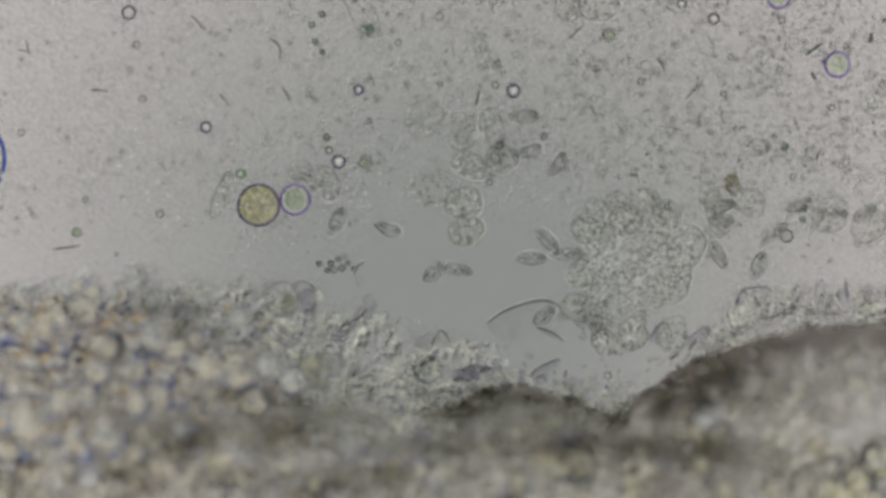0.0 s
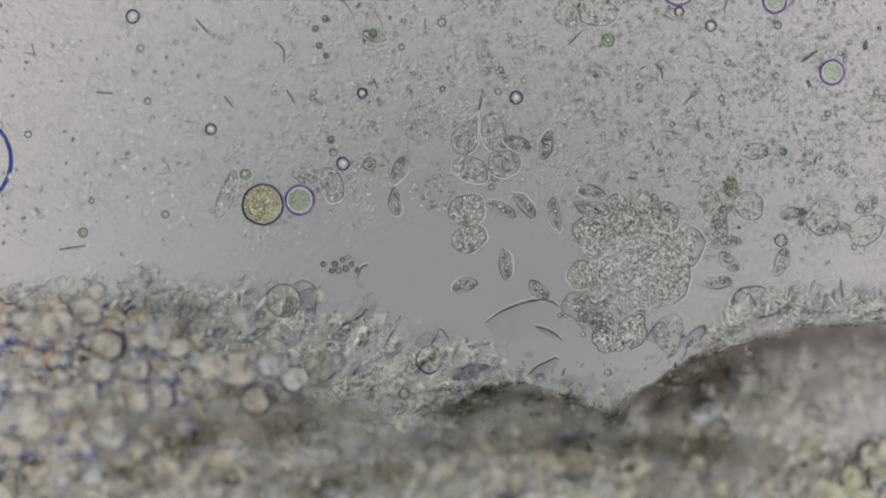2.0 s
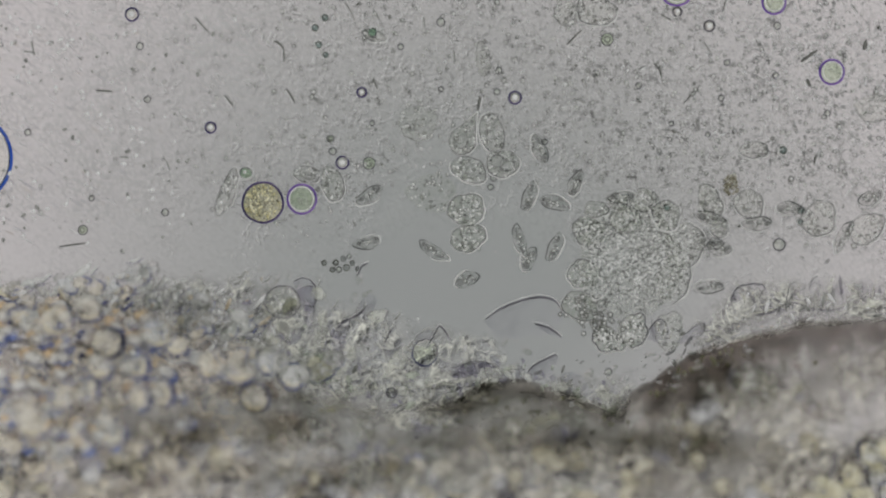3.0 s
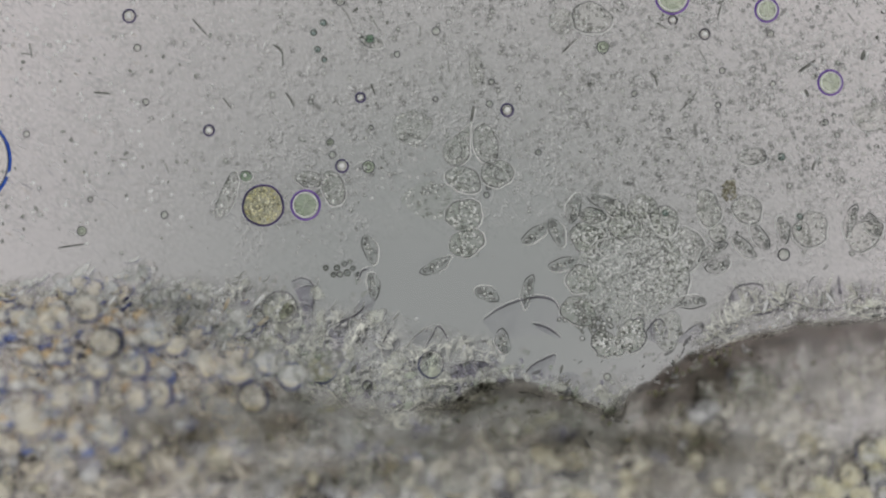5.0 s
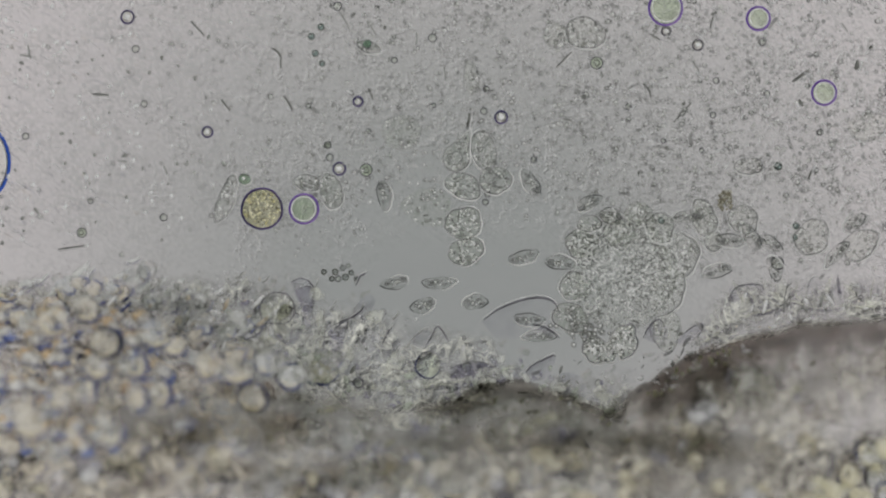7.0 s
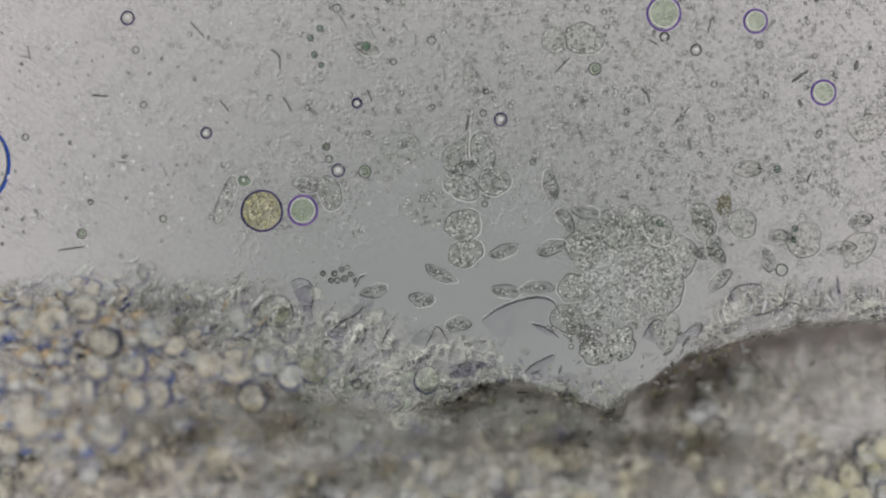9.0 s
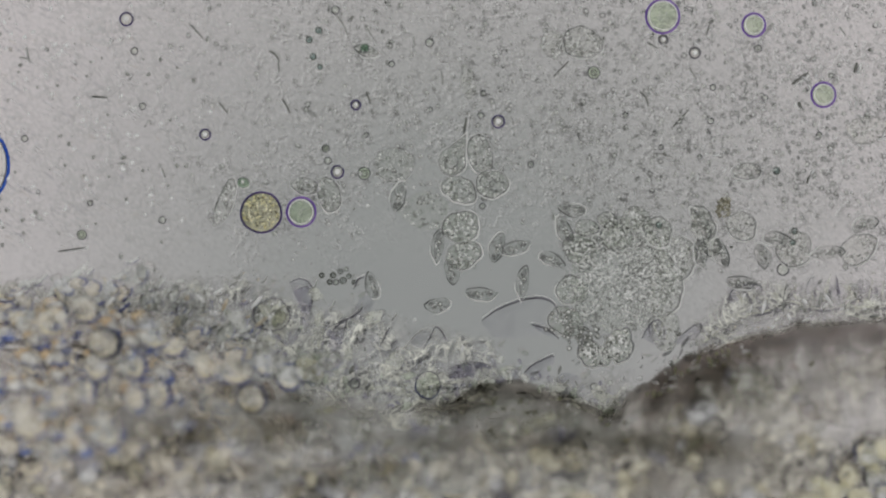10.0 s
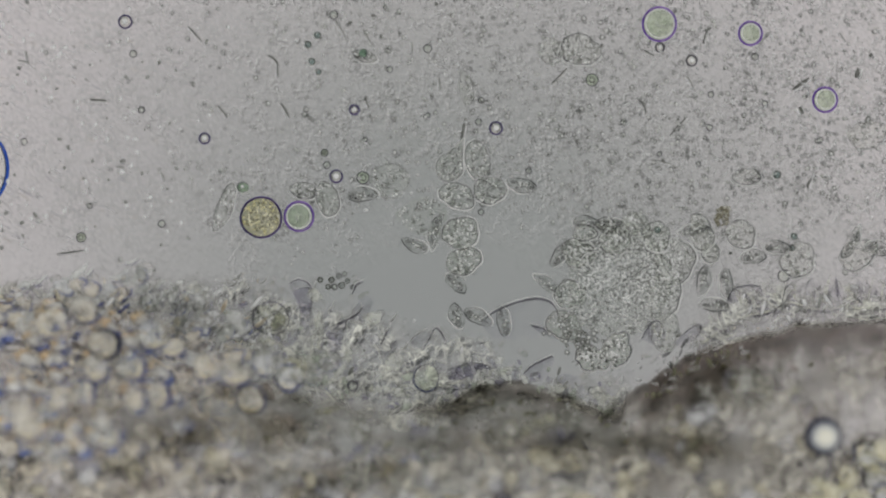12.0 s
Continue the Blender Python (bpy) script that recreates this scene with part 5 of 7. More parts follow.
def comb(x0, x1, top, low, n, seed):
    """Upright pleats of a torn membrane: lilac and cream strands side by side."""
    rnd = random.Random(seed)
    cx, cy = (x0 + x1) / 2, (top((x0 + x1) / 2) + low((x0 + x1) / 2)) / 2
    ob = thing("pleated_membrane", "pleated lilac and cream membrane above the dark rim", "membrane", cx, cy)
    for k in range(n):
        x = x0 + (x1 - x0) * (k + rnd.uniform(-0.4, 0.4)) / n
        a, b, lean, w = top(x) + rnd.uniform(-6, 22), low(x) - rnd.uniform(0, 20), rnd.gauss(4, 9), rnd.uniform(1.0, 3.2)
        pts = [Vector(((x - cx + lean * q / 6 + rnd.uniform(-1, 1)) * U, (cy - a - (b - a) * q / 6) * U, 0.03)) for q in range(7)]
        v, f = tube(pts, w * U, sides=5, taper=True, flat=0.5)
        mesh("pleat", v, f, (FLANK, CREST, CREST)[k % 3], ob)


CREST = soft("cream_crest", (0.78, 0.78, 0.66), (0.95, 0.95, 0.86), 0.46, 34, 0.36, 0.6)


def hem(path, label, z=0.035):
    """A cream hem of slime with a dull line below it."""
    x, y = path[len(path) // 2]
    ob = thing("slime_hem", label, "slime", x, y)
    pts = []
    for (x0, y0), (x1, y1) in zip(path, path[1:]):
        for q in range(5):
            px, py = x0 + (x1 - x0) * q / 5, y0 + (y1 - y0) * q / 5
            pts.append(Vector(((px - x) * U, (y - py + 2.5 * noise.noise(Vector((px * 0.06, py * 0.06, 1)))) * U, z)))
    v, f = tube(pts, lambda t: U * (1.6 + 0.9 * math.sin(23 * t)), sides=6, flat=0.5)
    mesh("cream_line", v, f, CREST, ob)
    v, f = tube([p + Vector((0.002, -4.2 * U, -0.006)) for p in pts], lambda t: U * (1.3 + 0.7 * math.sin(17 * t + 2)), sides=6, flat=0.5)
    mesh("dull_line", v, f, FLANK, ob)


comb(1296, 1354, lambda x: 503, lambda x: 550, 7, 1)
comb(1358, 1450, lambda x: 505 - 0.12 * (x - 1358), lambda x: 540, 9, 2)
comb(1450, 1600, lambda x: 490 - 0.05 * (x - 1450), lambda x: 540, 13, 3)
comb(1150, 1200, lambda x: 565, lambda x: 610, 5, 4)
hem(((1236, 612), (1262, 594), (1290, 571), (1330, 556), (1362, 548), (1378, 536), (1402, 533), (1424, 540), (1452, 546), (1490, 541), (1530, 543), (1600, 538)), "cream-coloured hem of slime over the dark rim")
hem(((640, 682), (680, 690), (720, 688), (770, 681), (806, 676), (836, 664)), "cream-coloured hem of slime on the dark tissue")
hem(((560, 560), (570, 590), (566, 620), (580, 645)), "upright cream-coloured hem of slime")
LILAC_VEIL = clear("lilac_veil", (0.6, 0.58, 0.67), (0.92, 0.91, 0.95), 1.02, 18)
shred(((-16, 40), (-12, 0), (-20, -26), (0, -34), (22, -44), (12, -18), (8, 10), (2, 44)), 1.4, "dark lilac veil hanging at the tissue", 598, 606, LILAC_VEIL, (0.3, 0.75), RIM_GREY)
shred(((-18, -30), (4, -40), (16, -34), (14, 0), (10, 36), (2, 42), (-2, 10)), 1.2, "lilac grey flap beside a round cell", 540, 545, LILAC_VEIL, (0.1, 0.6), RIM_GREY)
shred(((-40, 16), (-22, -8), (6, -14), (36, -6), (44, 14), (8, 22)), 1.0, "lilac grey flap lying on the dark tissue", 836, 652, LILAC_VEIL, (0.2, 0.6), RIM_GREY)
CREAM_RIDGE = soft("cream_slime", (0.7, 0.72, 0.62), (0.93, 0.94, 0.86), 0.42, 30, 0.36, 0.62)
for x, y, rx, ry, turn in ((566, 590, 12, 34, 8), (612, 640, 10, 26, 25), (545, 640, 26, 14, -20), (440, 640, 34, 16, -14), (510, 670, 24, 14, 10), (690, 690, 34, 9, 8), (640, 690, 26, 9, -20), (760, 682, 40, 6, 2), (560, 520, 16, 10, 40),
                          (665, 560, 18, 12, -40), (700, 640, 14, 22, 30), (880, 655, 34, 8, -4), (1000, 690, 30, 9, 14), (1075, 708, 22, 16, 10)):
    ob = thing("slime_ridge", "cream-coloured thick ridge of slime along the tissue", "slime", x, y, turn, max(0.0, tissue_height(x, y - edge(x)) if y > edge(x) else 0.0) + 0.02)
    v, f = lens(oval(rx, ry, 0.12, x), 0.03, 5, 28)
    mesh("body", v, f, CREAM_RIDGE, ob)
    v, f = band(oval(rx, ry, 0.12, x), 0, 1.6 * U, 0.012, 30, (0.72, 1.08))
    mesh("dull_side", v, f, FLANK, ob)
rnd = random.Random(12)
for k, (x, y, rx, ry, turn) in enumerate(((650, 600, 26, 14, 40), (690, 612, 24, 16, -40), (735, 640, 22, 14, 10), (800, 652, 34, 14, 5), (866, 648, 18, 22, 10), (706, 655, 22, 12, -30),
                                          (612, 628, 22, 18, -50), (560, 590, 22, 14, -60), (645, 545, 18, 26, 20), (750, 600, 16, 22, 30), (905, 668, 26, 10, 0), (1010, 672, 24, 12, 20),
                                          (590, 560, 16, 24, 10), (520, 600, 26, 14, -30), (470, 575, 24, 12, -30), (1480, 520, 20, 14, 70), (1350, 545, 24, 12, -20), (1530, 515, 18, 20, 0))):
    ca, sa, path = math.cos(radians(turn)), math.sin(radians(turn)), []
    for q in range(9):
        a, s = q * 0.698, rnd.uniform(0.75, 1.15)
        path.append((rx * s * math.cos(a) * ca - ry * s * math.sin(a) * sa, rx * s * math.cos(a) * sa + ry * s * math.sin(a) * ca))
    g = rnd.uniform(0, 0.5)
    shred(path, rnd.uniform(0.8, 1.3), "pale lilac patch of torn membrane by the tissue", x, y, SHEET_DARK if k % 3 else SHEET, (g, g + rnd.uniform(0.2, 0.4)), GRAIN_MID if k % 2 else RIM_GREY, 0.02)
for k, (x, y, turn) in enumerate(((418, 500, -30), (440, 512, -40), (470, 495, -35), (395, 520, -30), (560, 505, -60), (590, 540, -55), (640, 545, -70), (660, 570, -60), (700, 560, -50), (720, 612, -40))):
    a = radians(turn)
    shred(((-10 * math.cos(a), -10 * math.sin(a)), (1, 2), (10 * math.cos(a), 10 * math.sin(a))), 1.3, "short grey shred beside the tissue", x, y, material=GRAIN_MID)


# ---- slanting folds of slime over the tissue's border ----
FOLD_PALE = soft("pale_slime_fold", (0.84, 0.86, 0.82), (0.97, 0.98, 0.95), 0.62, 26, 0.32, 0.6)
FOLD_LILAC = soft("lilac_slime_fold", (0.3, 0.29, 0.42), (0.5, 0.49, 0.6), 0.5, 26, 0.36, 0.62)
rnd = random.Random(54)
slant = thing("slime_folds", "slanting whitish and lilac folds of slime along the tissue", "slime", 300, 520)
inv = slant.matrix_basis.inverted()
for k in range(64):
    x = rnd.uniform(200, 490) if k % 4 else rnd.uniform(-20, 200)
    y, long, wide, a = edge(x) - rnd.uniform(-50, 34 if x < 230 else 62), rnd.uniform(18, 52), rnd.uniform(2.4, 7.5), radians(-rnd.gauss(32, 12))
    z, ph = max(0.03, tissue_height(x, max(0, y - edge(x)))) + 0.07, rnd.uniform(0, 6)
    for name, m, off in (("lilac_fold", FOLD_LILAC, 0.9), ("pale_fold", FOLD_PALE, -0.4)):
        pts = [inv @ at(x + (q / 8 - 0.5) * long * math.cos(a) - wide * off * math.sin(a), y + (q / 8 - 0.5) * long * math.sin(a) + wide * off * math.cos(a) + 3 * math.sin(q * 0.7 + ph), z) for q in range(9)]
        if name == "lilac_fold" and k % 3 == 0:
            continue
        v, f = tube(pts, lambda s: wide * (1.2 if name == "pale_fold" else 0.7) * U * (0.2 + 0.8 * math.sin(math.pi * min(1, max(0, s)))), sides=6, flat=0.35)
        mesh(name, v, f, m, slant)


# ---- rounded cells lying on the tissue's border ----
ROUND = clear("tissue_cell_plasm", (0.88, 0.89, 0.86), (1, 1, 0.98), 1.035, 14)


def border_cell(x, y, rx, ry, rim, label, z=0.1, turn=0.0, part=(0.0, 1.0), wide=1.6, core=None, fill=ROUND, seed=0, granules=0, inner_seam=None, lift=0.03):
    z = max(z if z < 0.2 else 0.0, tissue_height(x, y - edge(x)) + lift if y > edge(x) + 4 else 0.0)
    ob = thing("border_cell", label, "cell", x, y, turn, z, "round cells on the tissue")
    o = oval(rx, ry, 0.02 if lift < 0.2 else 0.07, seed)
    v, f = lens(o, 0.1, 6, 36)
    mesh("body", v, f, fill, ob)
    v, f = band(o, 0, wide * U, 0.055, 40, part)
    mesh("wall", v, f, rim, ob)
    # cream crescent and bluish band paint refracted light and its colour fringe
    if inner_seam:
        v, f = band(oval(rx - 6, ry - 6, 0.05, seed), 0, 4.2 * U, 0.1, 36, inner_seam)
        mesh("inner_seam", v, f, CRESCENT if seed < 100 else SOFT_WHITE, ob, "bright crescent of painted light")
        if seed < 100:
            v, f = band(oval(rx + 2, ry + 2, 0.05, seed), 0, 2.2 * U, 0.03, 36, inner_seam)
            mesh("outer_wall", v, f, CELL_FRINGE, ob, "bluish painted colour fringe")
    if core:
        v, f = lens(oval(rx * 0.85, ry * 0.83, 0.07, seed + 3), 0.02, 4, 24, 0.1)
        mesh("core", v, f, core, ob)
    if granules:
        v, f = specks(scatter(o, granules, seed, 1, 2.6, 0.11))
        tagged(mesh("granulation", v, f, GRAIN_PALE, ob), kind="stuff")
    return ob


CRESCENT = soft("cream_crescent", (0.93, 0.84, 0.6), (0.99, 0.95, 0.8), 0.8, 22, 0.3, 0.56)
CELL_FRINGE = soft("bluish_wall", (0.08, 0.11, 0.3), (0.2, 0.25, 0.46), 0.6, 20, 0.32, 0.58)
SOFT_WARM_CORE = soft("beige_core", (0.62, 0.57, 0.46), (0.9, 0.86, 0.76), 0.35, 30)
NAVY_WALL = matt("deep_navy_wall", (0.03, 0.035, 0.09), (0.09, 0.1, 0.2), 8)
green_disc = border_cell(765, 650, 22, 23, RIM_DARK, "round pale green cell with a thin dark wall", 0.02, fill=OIL, wide=1.2)
v, f = band(oval(22, 23, 0.02), 0, 2.1 * U, 0.058, 40, (0.35, 0.95))
mesh("wall", v, f, NAVY_WALL, green_disc, "thick blue-black side of the wall")
fold_cell = border_cell(495, 546, 30, 29, RIM_DARK, "round clear cell with a greenish folded core", 0.06, wide=1.3, seed=3, granules=26)
v, f = lens(oval(10, 19, 0.1, 8), 0.02, 4, 22, 0.1)
m = Matrix.Translation((13 * U, -6 * U, 0)) @ pose(0, 0, 0, 0, 0, -38)
pleat = mesh("dark_fold", [m @ Vector(p) for p in v], f, clear("olive_fold", (0.42, 0.43, 0.36), (0.8, 0.81, 0.72), 1.03, 40), fold_cell, "dark olive inner fold")
v, f = band(oval(10, 19, 0.1, 8), 0, 1.1 * U, 0.12, 26, (0.6, 1.15))
mesh("fold_edge", [m @ Vector(p) for p in v], f, RIM_DARK, pleat)
slide_cell = border_cell(571, 655, 27, 24, NAVY_WALL, "round greyish cell with a warm bright core", 0.1, 0, (0.47, 1.0), 2.2, soft("olive_core", (0.42, 0.42, 0.3), (0.8, 0.78, 0.62), 0.6, 18, 0.3, 0.6), seed=4)
border_cell(449, 703, 26, 24, NAVY_WALL, "round dark-walled cell on the tissue", 0.36, 0, (0.0, 1.0), 2.0, SOFT_WARM_CORE, seed=5, granules=16, inner_seam=(0.5, 1.0))
border_cell(188, 606, 29, 25, matt("navy_wall", (0.015, 0.02, 0.045), (0.06, 0.07, 0.13), 8), "round bright cell with a thick blue-black wall", 0.42, 20, (-0.45, 0.42), 4.6, SOFT_WARM_CORE, seed=6, granules=8, inner_seam=(-0.3, 0.22), lift=0.13)
SOFT_WARM = soft("soft_warm_core", (0.86, 0.78, 0.64), (0.98, 0.95, 0.87), 0.34, 18, 0.36, 0.6)
SOFT_COOL = soft("soft_cool_core", (0.74, 0.78, 0.78), (0.94, 0.96, 0.97), 0.28, 34, 0.36, 0.6)
SOFT_WHITE = soft("soft_white", (0.8, 0.8, 0.8), (0.95, 0.95, 0.93), 0.4)
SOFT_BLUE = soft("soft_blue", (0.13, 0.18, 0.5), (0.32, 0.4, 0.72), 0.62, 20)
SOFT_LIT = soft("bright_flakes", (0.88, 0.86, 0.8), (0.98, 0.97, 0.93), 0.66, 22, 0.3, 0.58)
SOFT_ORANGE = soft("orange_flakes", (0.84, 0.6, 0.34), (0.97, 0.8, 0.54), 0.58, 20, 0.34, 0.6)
BROWN_SOFT = soft("brown_bands", (0.14, 0.1, 0.07), (0.3, 0.24, 0.18), 0.75, 16)
NAVY = matt("navy_edge", (0.05, 0.06, 0.18), (0.14, 0.16, 0.33), 8)
BROWN = matt("brown_streaks", (0.16, 0.12, 0.09), (0.34, 0.28, 0.22), 8, alpha=0.7)
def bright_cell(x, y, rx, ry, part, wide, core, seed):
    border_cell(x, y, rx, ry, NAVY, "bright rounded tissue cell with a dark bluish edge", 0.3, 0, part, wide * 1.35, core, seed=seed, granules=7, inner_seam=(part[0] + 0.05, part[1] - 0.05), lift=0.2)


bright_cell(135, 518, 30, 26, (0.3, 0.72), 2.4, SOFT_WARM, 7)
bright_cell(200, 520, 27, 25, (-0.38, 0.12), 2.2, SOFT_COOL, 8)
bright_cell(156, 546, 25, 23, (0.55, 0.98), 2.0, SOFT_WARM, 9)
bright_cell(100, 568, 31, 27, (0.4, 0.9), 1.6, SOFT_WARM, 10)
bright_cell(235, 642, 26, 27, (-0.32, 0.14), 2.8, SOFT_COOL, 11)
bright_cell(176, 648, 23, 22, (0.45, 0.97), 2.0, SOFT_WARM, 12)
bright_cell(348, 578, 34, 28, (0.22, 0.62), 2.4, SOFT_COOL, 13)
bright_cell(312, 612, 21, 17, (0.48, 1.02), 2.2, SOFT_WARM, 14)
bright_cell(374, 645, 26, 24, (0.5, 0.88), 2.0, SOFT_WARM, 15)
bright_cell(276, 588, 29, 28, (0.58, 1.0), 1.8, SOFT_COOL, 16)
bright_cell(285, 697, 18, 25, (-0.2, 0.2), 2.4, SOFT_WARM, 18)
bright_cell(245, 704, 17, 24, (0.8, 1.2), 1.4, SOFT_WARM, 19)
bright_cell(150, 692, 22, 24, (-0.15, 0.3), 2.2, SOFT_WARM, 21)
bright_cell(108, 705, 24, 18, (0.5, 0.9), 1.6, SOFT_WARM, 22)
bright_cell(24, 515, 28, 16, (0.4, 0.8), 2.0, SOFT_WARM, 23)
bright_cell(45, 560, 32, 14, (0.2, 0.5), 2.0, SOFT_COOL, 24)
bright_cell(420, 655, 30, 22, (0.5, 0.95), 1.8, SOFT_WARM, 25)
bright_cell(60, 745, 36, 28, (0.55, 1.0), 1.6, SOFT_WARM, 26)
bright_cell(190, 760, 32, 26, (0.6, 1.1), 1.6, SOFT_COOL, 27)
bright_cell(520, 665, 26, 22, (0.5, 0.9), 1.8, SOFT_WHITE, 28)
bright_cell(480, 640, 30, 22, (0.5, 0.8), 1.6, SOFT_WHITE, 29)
# bluish patches paint the optics' colour fringes
for k, (x, y, rx, ry, turn) in enumerate(((140, 597, 9, 14, 20), (122, 665, 8, 6, 0), (168, 676, 8, 11, 50), (128, 552, 11, 7, -30), (150, 655, 7, 14, 10), (20, 525, 14, 5, 0), (70, 672, 10, 6, 0), (20, 600, 16, 5, 5), (205, 715, 9, 8, 0))):
    v, f = lens(oval(rx, ry, 0.08, k), 0.02, 3, 16)
    m = Matrix.Translation(TB @ at(x, y, tissue_height(x, y - edge(x)) + 0.04)) @ pose(0, 0, 0, 0, 0, -turn)
    mesh("blue_patch", [m @ Vector(p) for p in v], f, SOFT_BLUE, tissue)
rnd = random.Random(66)
for k in range(34):
    x, y, long = rnd.uniform(-20, 150), rnd.uniform(520, 720), rnd.uniform(16, 46)
    if rnd.random() < x / 220:
        continue
    ph, z = rnd.uniform(0, 6), tissue_height(x, y - edge(x)) + 0.04
    pts = [TB @ at(x + (q / 8 - 0.5) * long, y + 2.5 * math.sin(q * 0.9 + ph) + 0.08 * (q - 4) * long * rnd.uniform(0, 0.3), z) for q in range(9)]
    wide = rnd.uniform(0.9, 2.6)
    v, f = tube(pts, lambda s: wide * U * (0.2 + 0.8 * math.sin(math.pi * min(1, max(0, s)))), sides=5, flat=0.5)
    mesh("streak", v, f, (BROWN, SOFT_WARM, BROWN, SOFT_WHITE, SOFT_WARM, FRINGE, SOFT_WHITE)[k % 7], tissue)
for x, y, long, wide in ((40, 606, 120, 6), (60, 622, 110, 4), (132, 612, 46, 8), (270, 632, 90, 5), (45, 560, 90, 3), (335, 652, 60, 6), (90, 650, 90, 3), (30, 690, 80, 3), (215, 588, 50, 5)):
    z = tissue_height(x, y - edge(x)) + 0.05
    pts = [TB @ at(x + (q / 10 - 0.5) * long, y + 3 * math.sin(q * 0.8 + x), z) for q in range(11)]
    v, f = tube(pts, lambda s: wide * U * (0.2 + 0.8 * math.sin(math.pi * min(1, max(0, s)))), sides=6, flat=0.4)
    mesh("brown_streak", v, f, BROWN_SOFT, tissue)
# bright gleams with a blue and an orange side: painted colour fringes
rnd = random.Random(91)
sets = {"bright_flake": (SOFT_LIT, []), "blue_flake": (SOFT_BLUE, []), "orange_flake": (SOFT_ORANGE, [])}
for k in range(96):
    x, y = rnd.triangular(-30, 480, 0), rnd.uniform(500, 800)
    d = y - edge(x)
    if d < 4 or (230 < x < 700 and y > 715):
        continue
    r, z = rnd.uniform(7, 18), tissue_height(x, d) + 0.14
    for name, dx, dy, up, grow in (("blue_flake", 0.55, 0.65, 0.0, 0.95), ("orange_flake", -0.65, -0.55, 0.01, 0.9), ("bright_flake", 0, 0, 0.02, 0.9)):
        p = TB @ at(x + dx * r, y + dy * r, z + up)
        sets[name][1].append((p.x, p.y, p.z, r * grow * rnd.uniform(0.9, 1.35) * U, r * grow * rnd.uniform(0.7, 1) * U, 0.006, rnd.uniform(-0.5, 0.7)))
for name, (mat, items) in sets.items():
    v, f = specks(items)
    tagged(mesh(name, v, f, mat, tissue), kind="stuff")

GLOW_WARM = soft("warm_granules", (0.78, 0.7, 0.55), (0.93, 0.88, 0.78), 0.45, 30, 0.32, 0.6)
GLOW_COOL = soft("cool_granules", (0.76, 0.79, 0.79), (0.92, 0.93, 0.94), 0.36, 30, 0.32, 0.6)


# bright blobs with a blue edge: soft glow and colour fringe painted in
def granules(rows, first):
    for k, (x, y, r) in enumerate(rows, first):
        o = oval(r * 1.7, r * 1.15, 0.12, k + 200)
        v, f = lens(o, 0.02, 4, 18)
        m = Matrix.Translation(TB @ at(x, y, tissue_height(x, max(0, y - edge(x))) + 0.16)) @ pose(0, 0, 0, 0, 0, (k * 47) % 90 - 45)
        mesh("bright_granule", [m @ Vector(p) for p in v], f, GLOW_COOL if k % 4 == 0 else GLOW_WARM, tissue)
        v, f = band(o, 1.5 * U, 1.5 * U, 0.01, 24, (0.75 + 0.1 * (k % 3), 1.15 + 0.1 * (k % 3)))
        mesh("blue_edge", [m @ Vector(p) for p in v], f, NAVY, tissue)


granules(((115, 506, 10), (140, 500, 8), (165, 510, 10), (218, 516, 10), (198, 508, 9), (100, 558, 12), (84, 552, 8), (184, 606, 12), (180, 647, 9), (241, 646, 9), (228, 652, 7), (314, 612, 10), (360, 580, 8), (345, 592, 8), (367, 642, 11), (417, 636, 12), (459, 644, 12), (245, 706, 11), (287, 704, 11), (115, 692, 11), (149, 684, 11), (46, 716, 12)), 0)
granules(((54, 751, 13), (187, 745, 11), (325, 752, 9), (27, 667, 8), (15, 544, 8), (46, 534, 9), (90, 730, 10), (130, 770, 12), (20, 790, 12), (240, 790, 11), (505, 655, 10), (440, 625, 8), (270, 600, 8), (70, 590, 6), (398, 660, 10), (300, 820, 12), (400, 800, 10), (60, 830, 12), (160, 840, 12)), 22)


def flakes(x0, x1, y0, y1, n, seed, small, large, kinds, margin=30, lean=12):
    """Thin uneven flakes on the tissue, of several colours: kinds of (name, material, share)."""
    rnd = random.Random(seed)
    sets = {name: [] for name, m, s in kinds}
    for _ in range(n):
        x, y = rnd.uniform(x0, x1), rnd.uniform(y0, y1)
        d = y - edge(x)
        if d < margin:
            continue
        r = rnd.uniform(small, large)
        p = TB @ at(x, y, tissue_height(x, d) + rnd.uniform(0.04, 0.06))
        q, total = rnd.random(), 0.0
        for name, m, share in kinds:
            total += share
            if q < total:
                sets[name].append((p.x, p.y, p.z, r * rnd.uniform(1.2, 2.2) * U, r * rnd.uniform(0.6, 1) * U, 0.006, radians(rnd.gauss(lean, 25))))
                break
    for name, m, share in kinds:
        if sets[name]:
            v, f = specks(sets[name])
            tagged(mesh(name, v, f, m, tissue), kind="stuff")


rnd = random.Random(29)
clump = thing("slime_clump", "whitish uneven clumps of slime along the tissue", "slime", 600, 640)
inv = clump.matrix_basis.inverted()
lit, green, lilac = [], [], []
for _ in range(150):
    x = rnd.uniform(400, 860) if rnd.random() < 0.75 else rnd.uniform(860, 1090)
    y, r = edge(x) - abs(rnd.gauss(0, 38 if x < 740 else 20)) + 8, rnd.uniform(3, 11)
    p = inv @ at(x, y, max(0.03, tissue_height(x, max(0, y - edge(x))) + 0.02) + rnd.uniform(0, 0.04))
    (lit if rnd.random() < 0.5 else green if rnd.random() < 0.6 else lilac).append((p.x, p.y, p.z, r * rnd.uniform(1, 1.8) * U, r * rnd.uniform(0.5, 1) * U, 0.006, rnd.uniform(0, 3.14)))
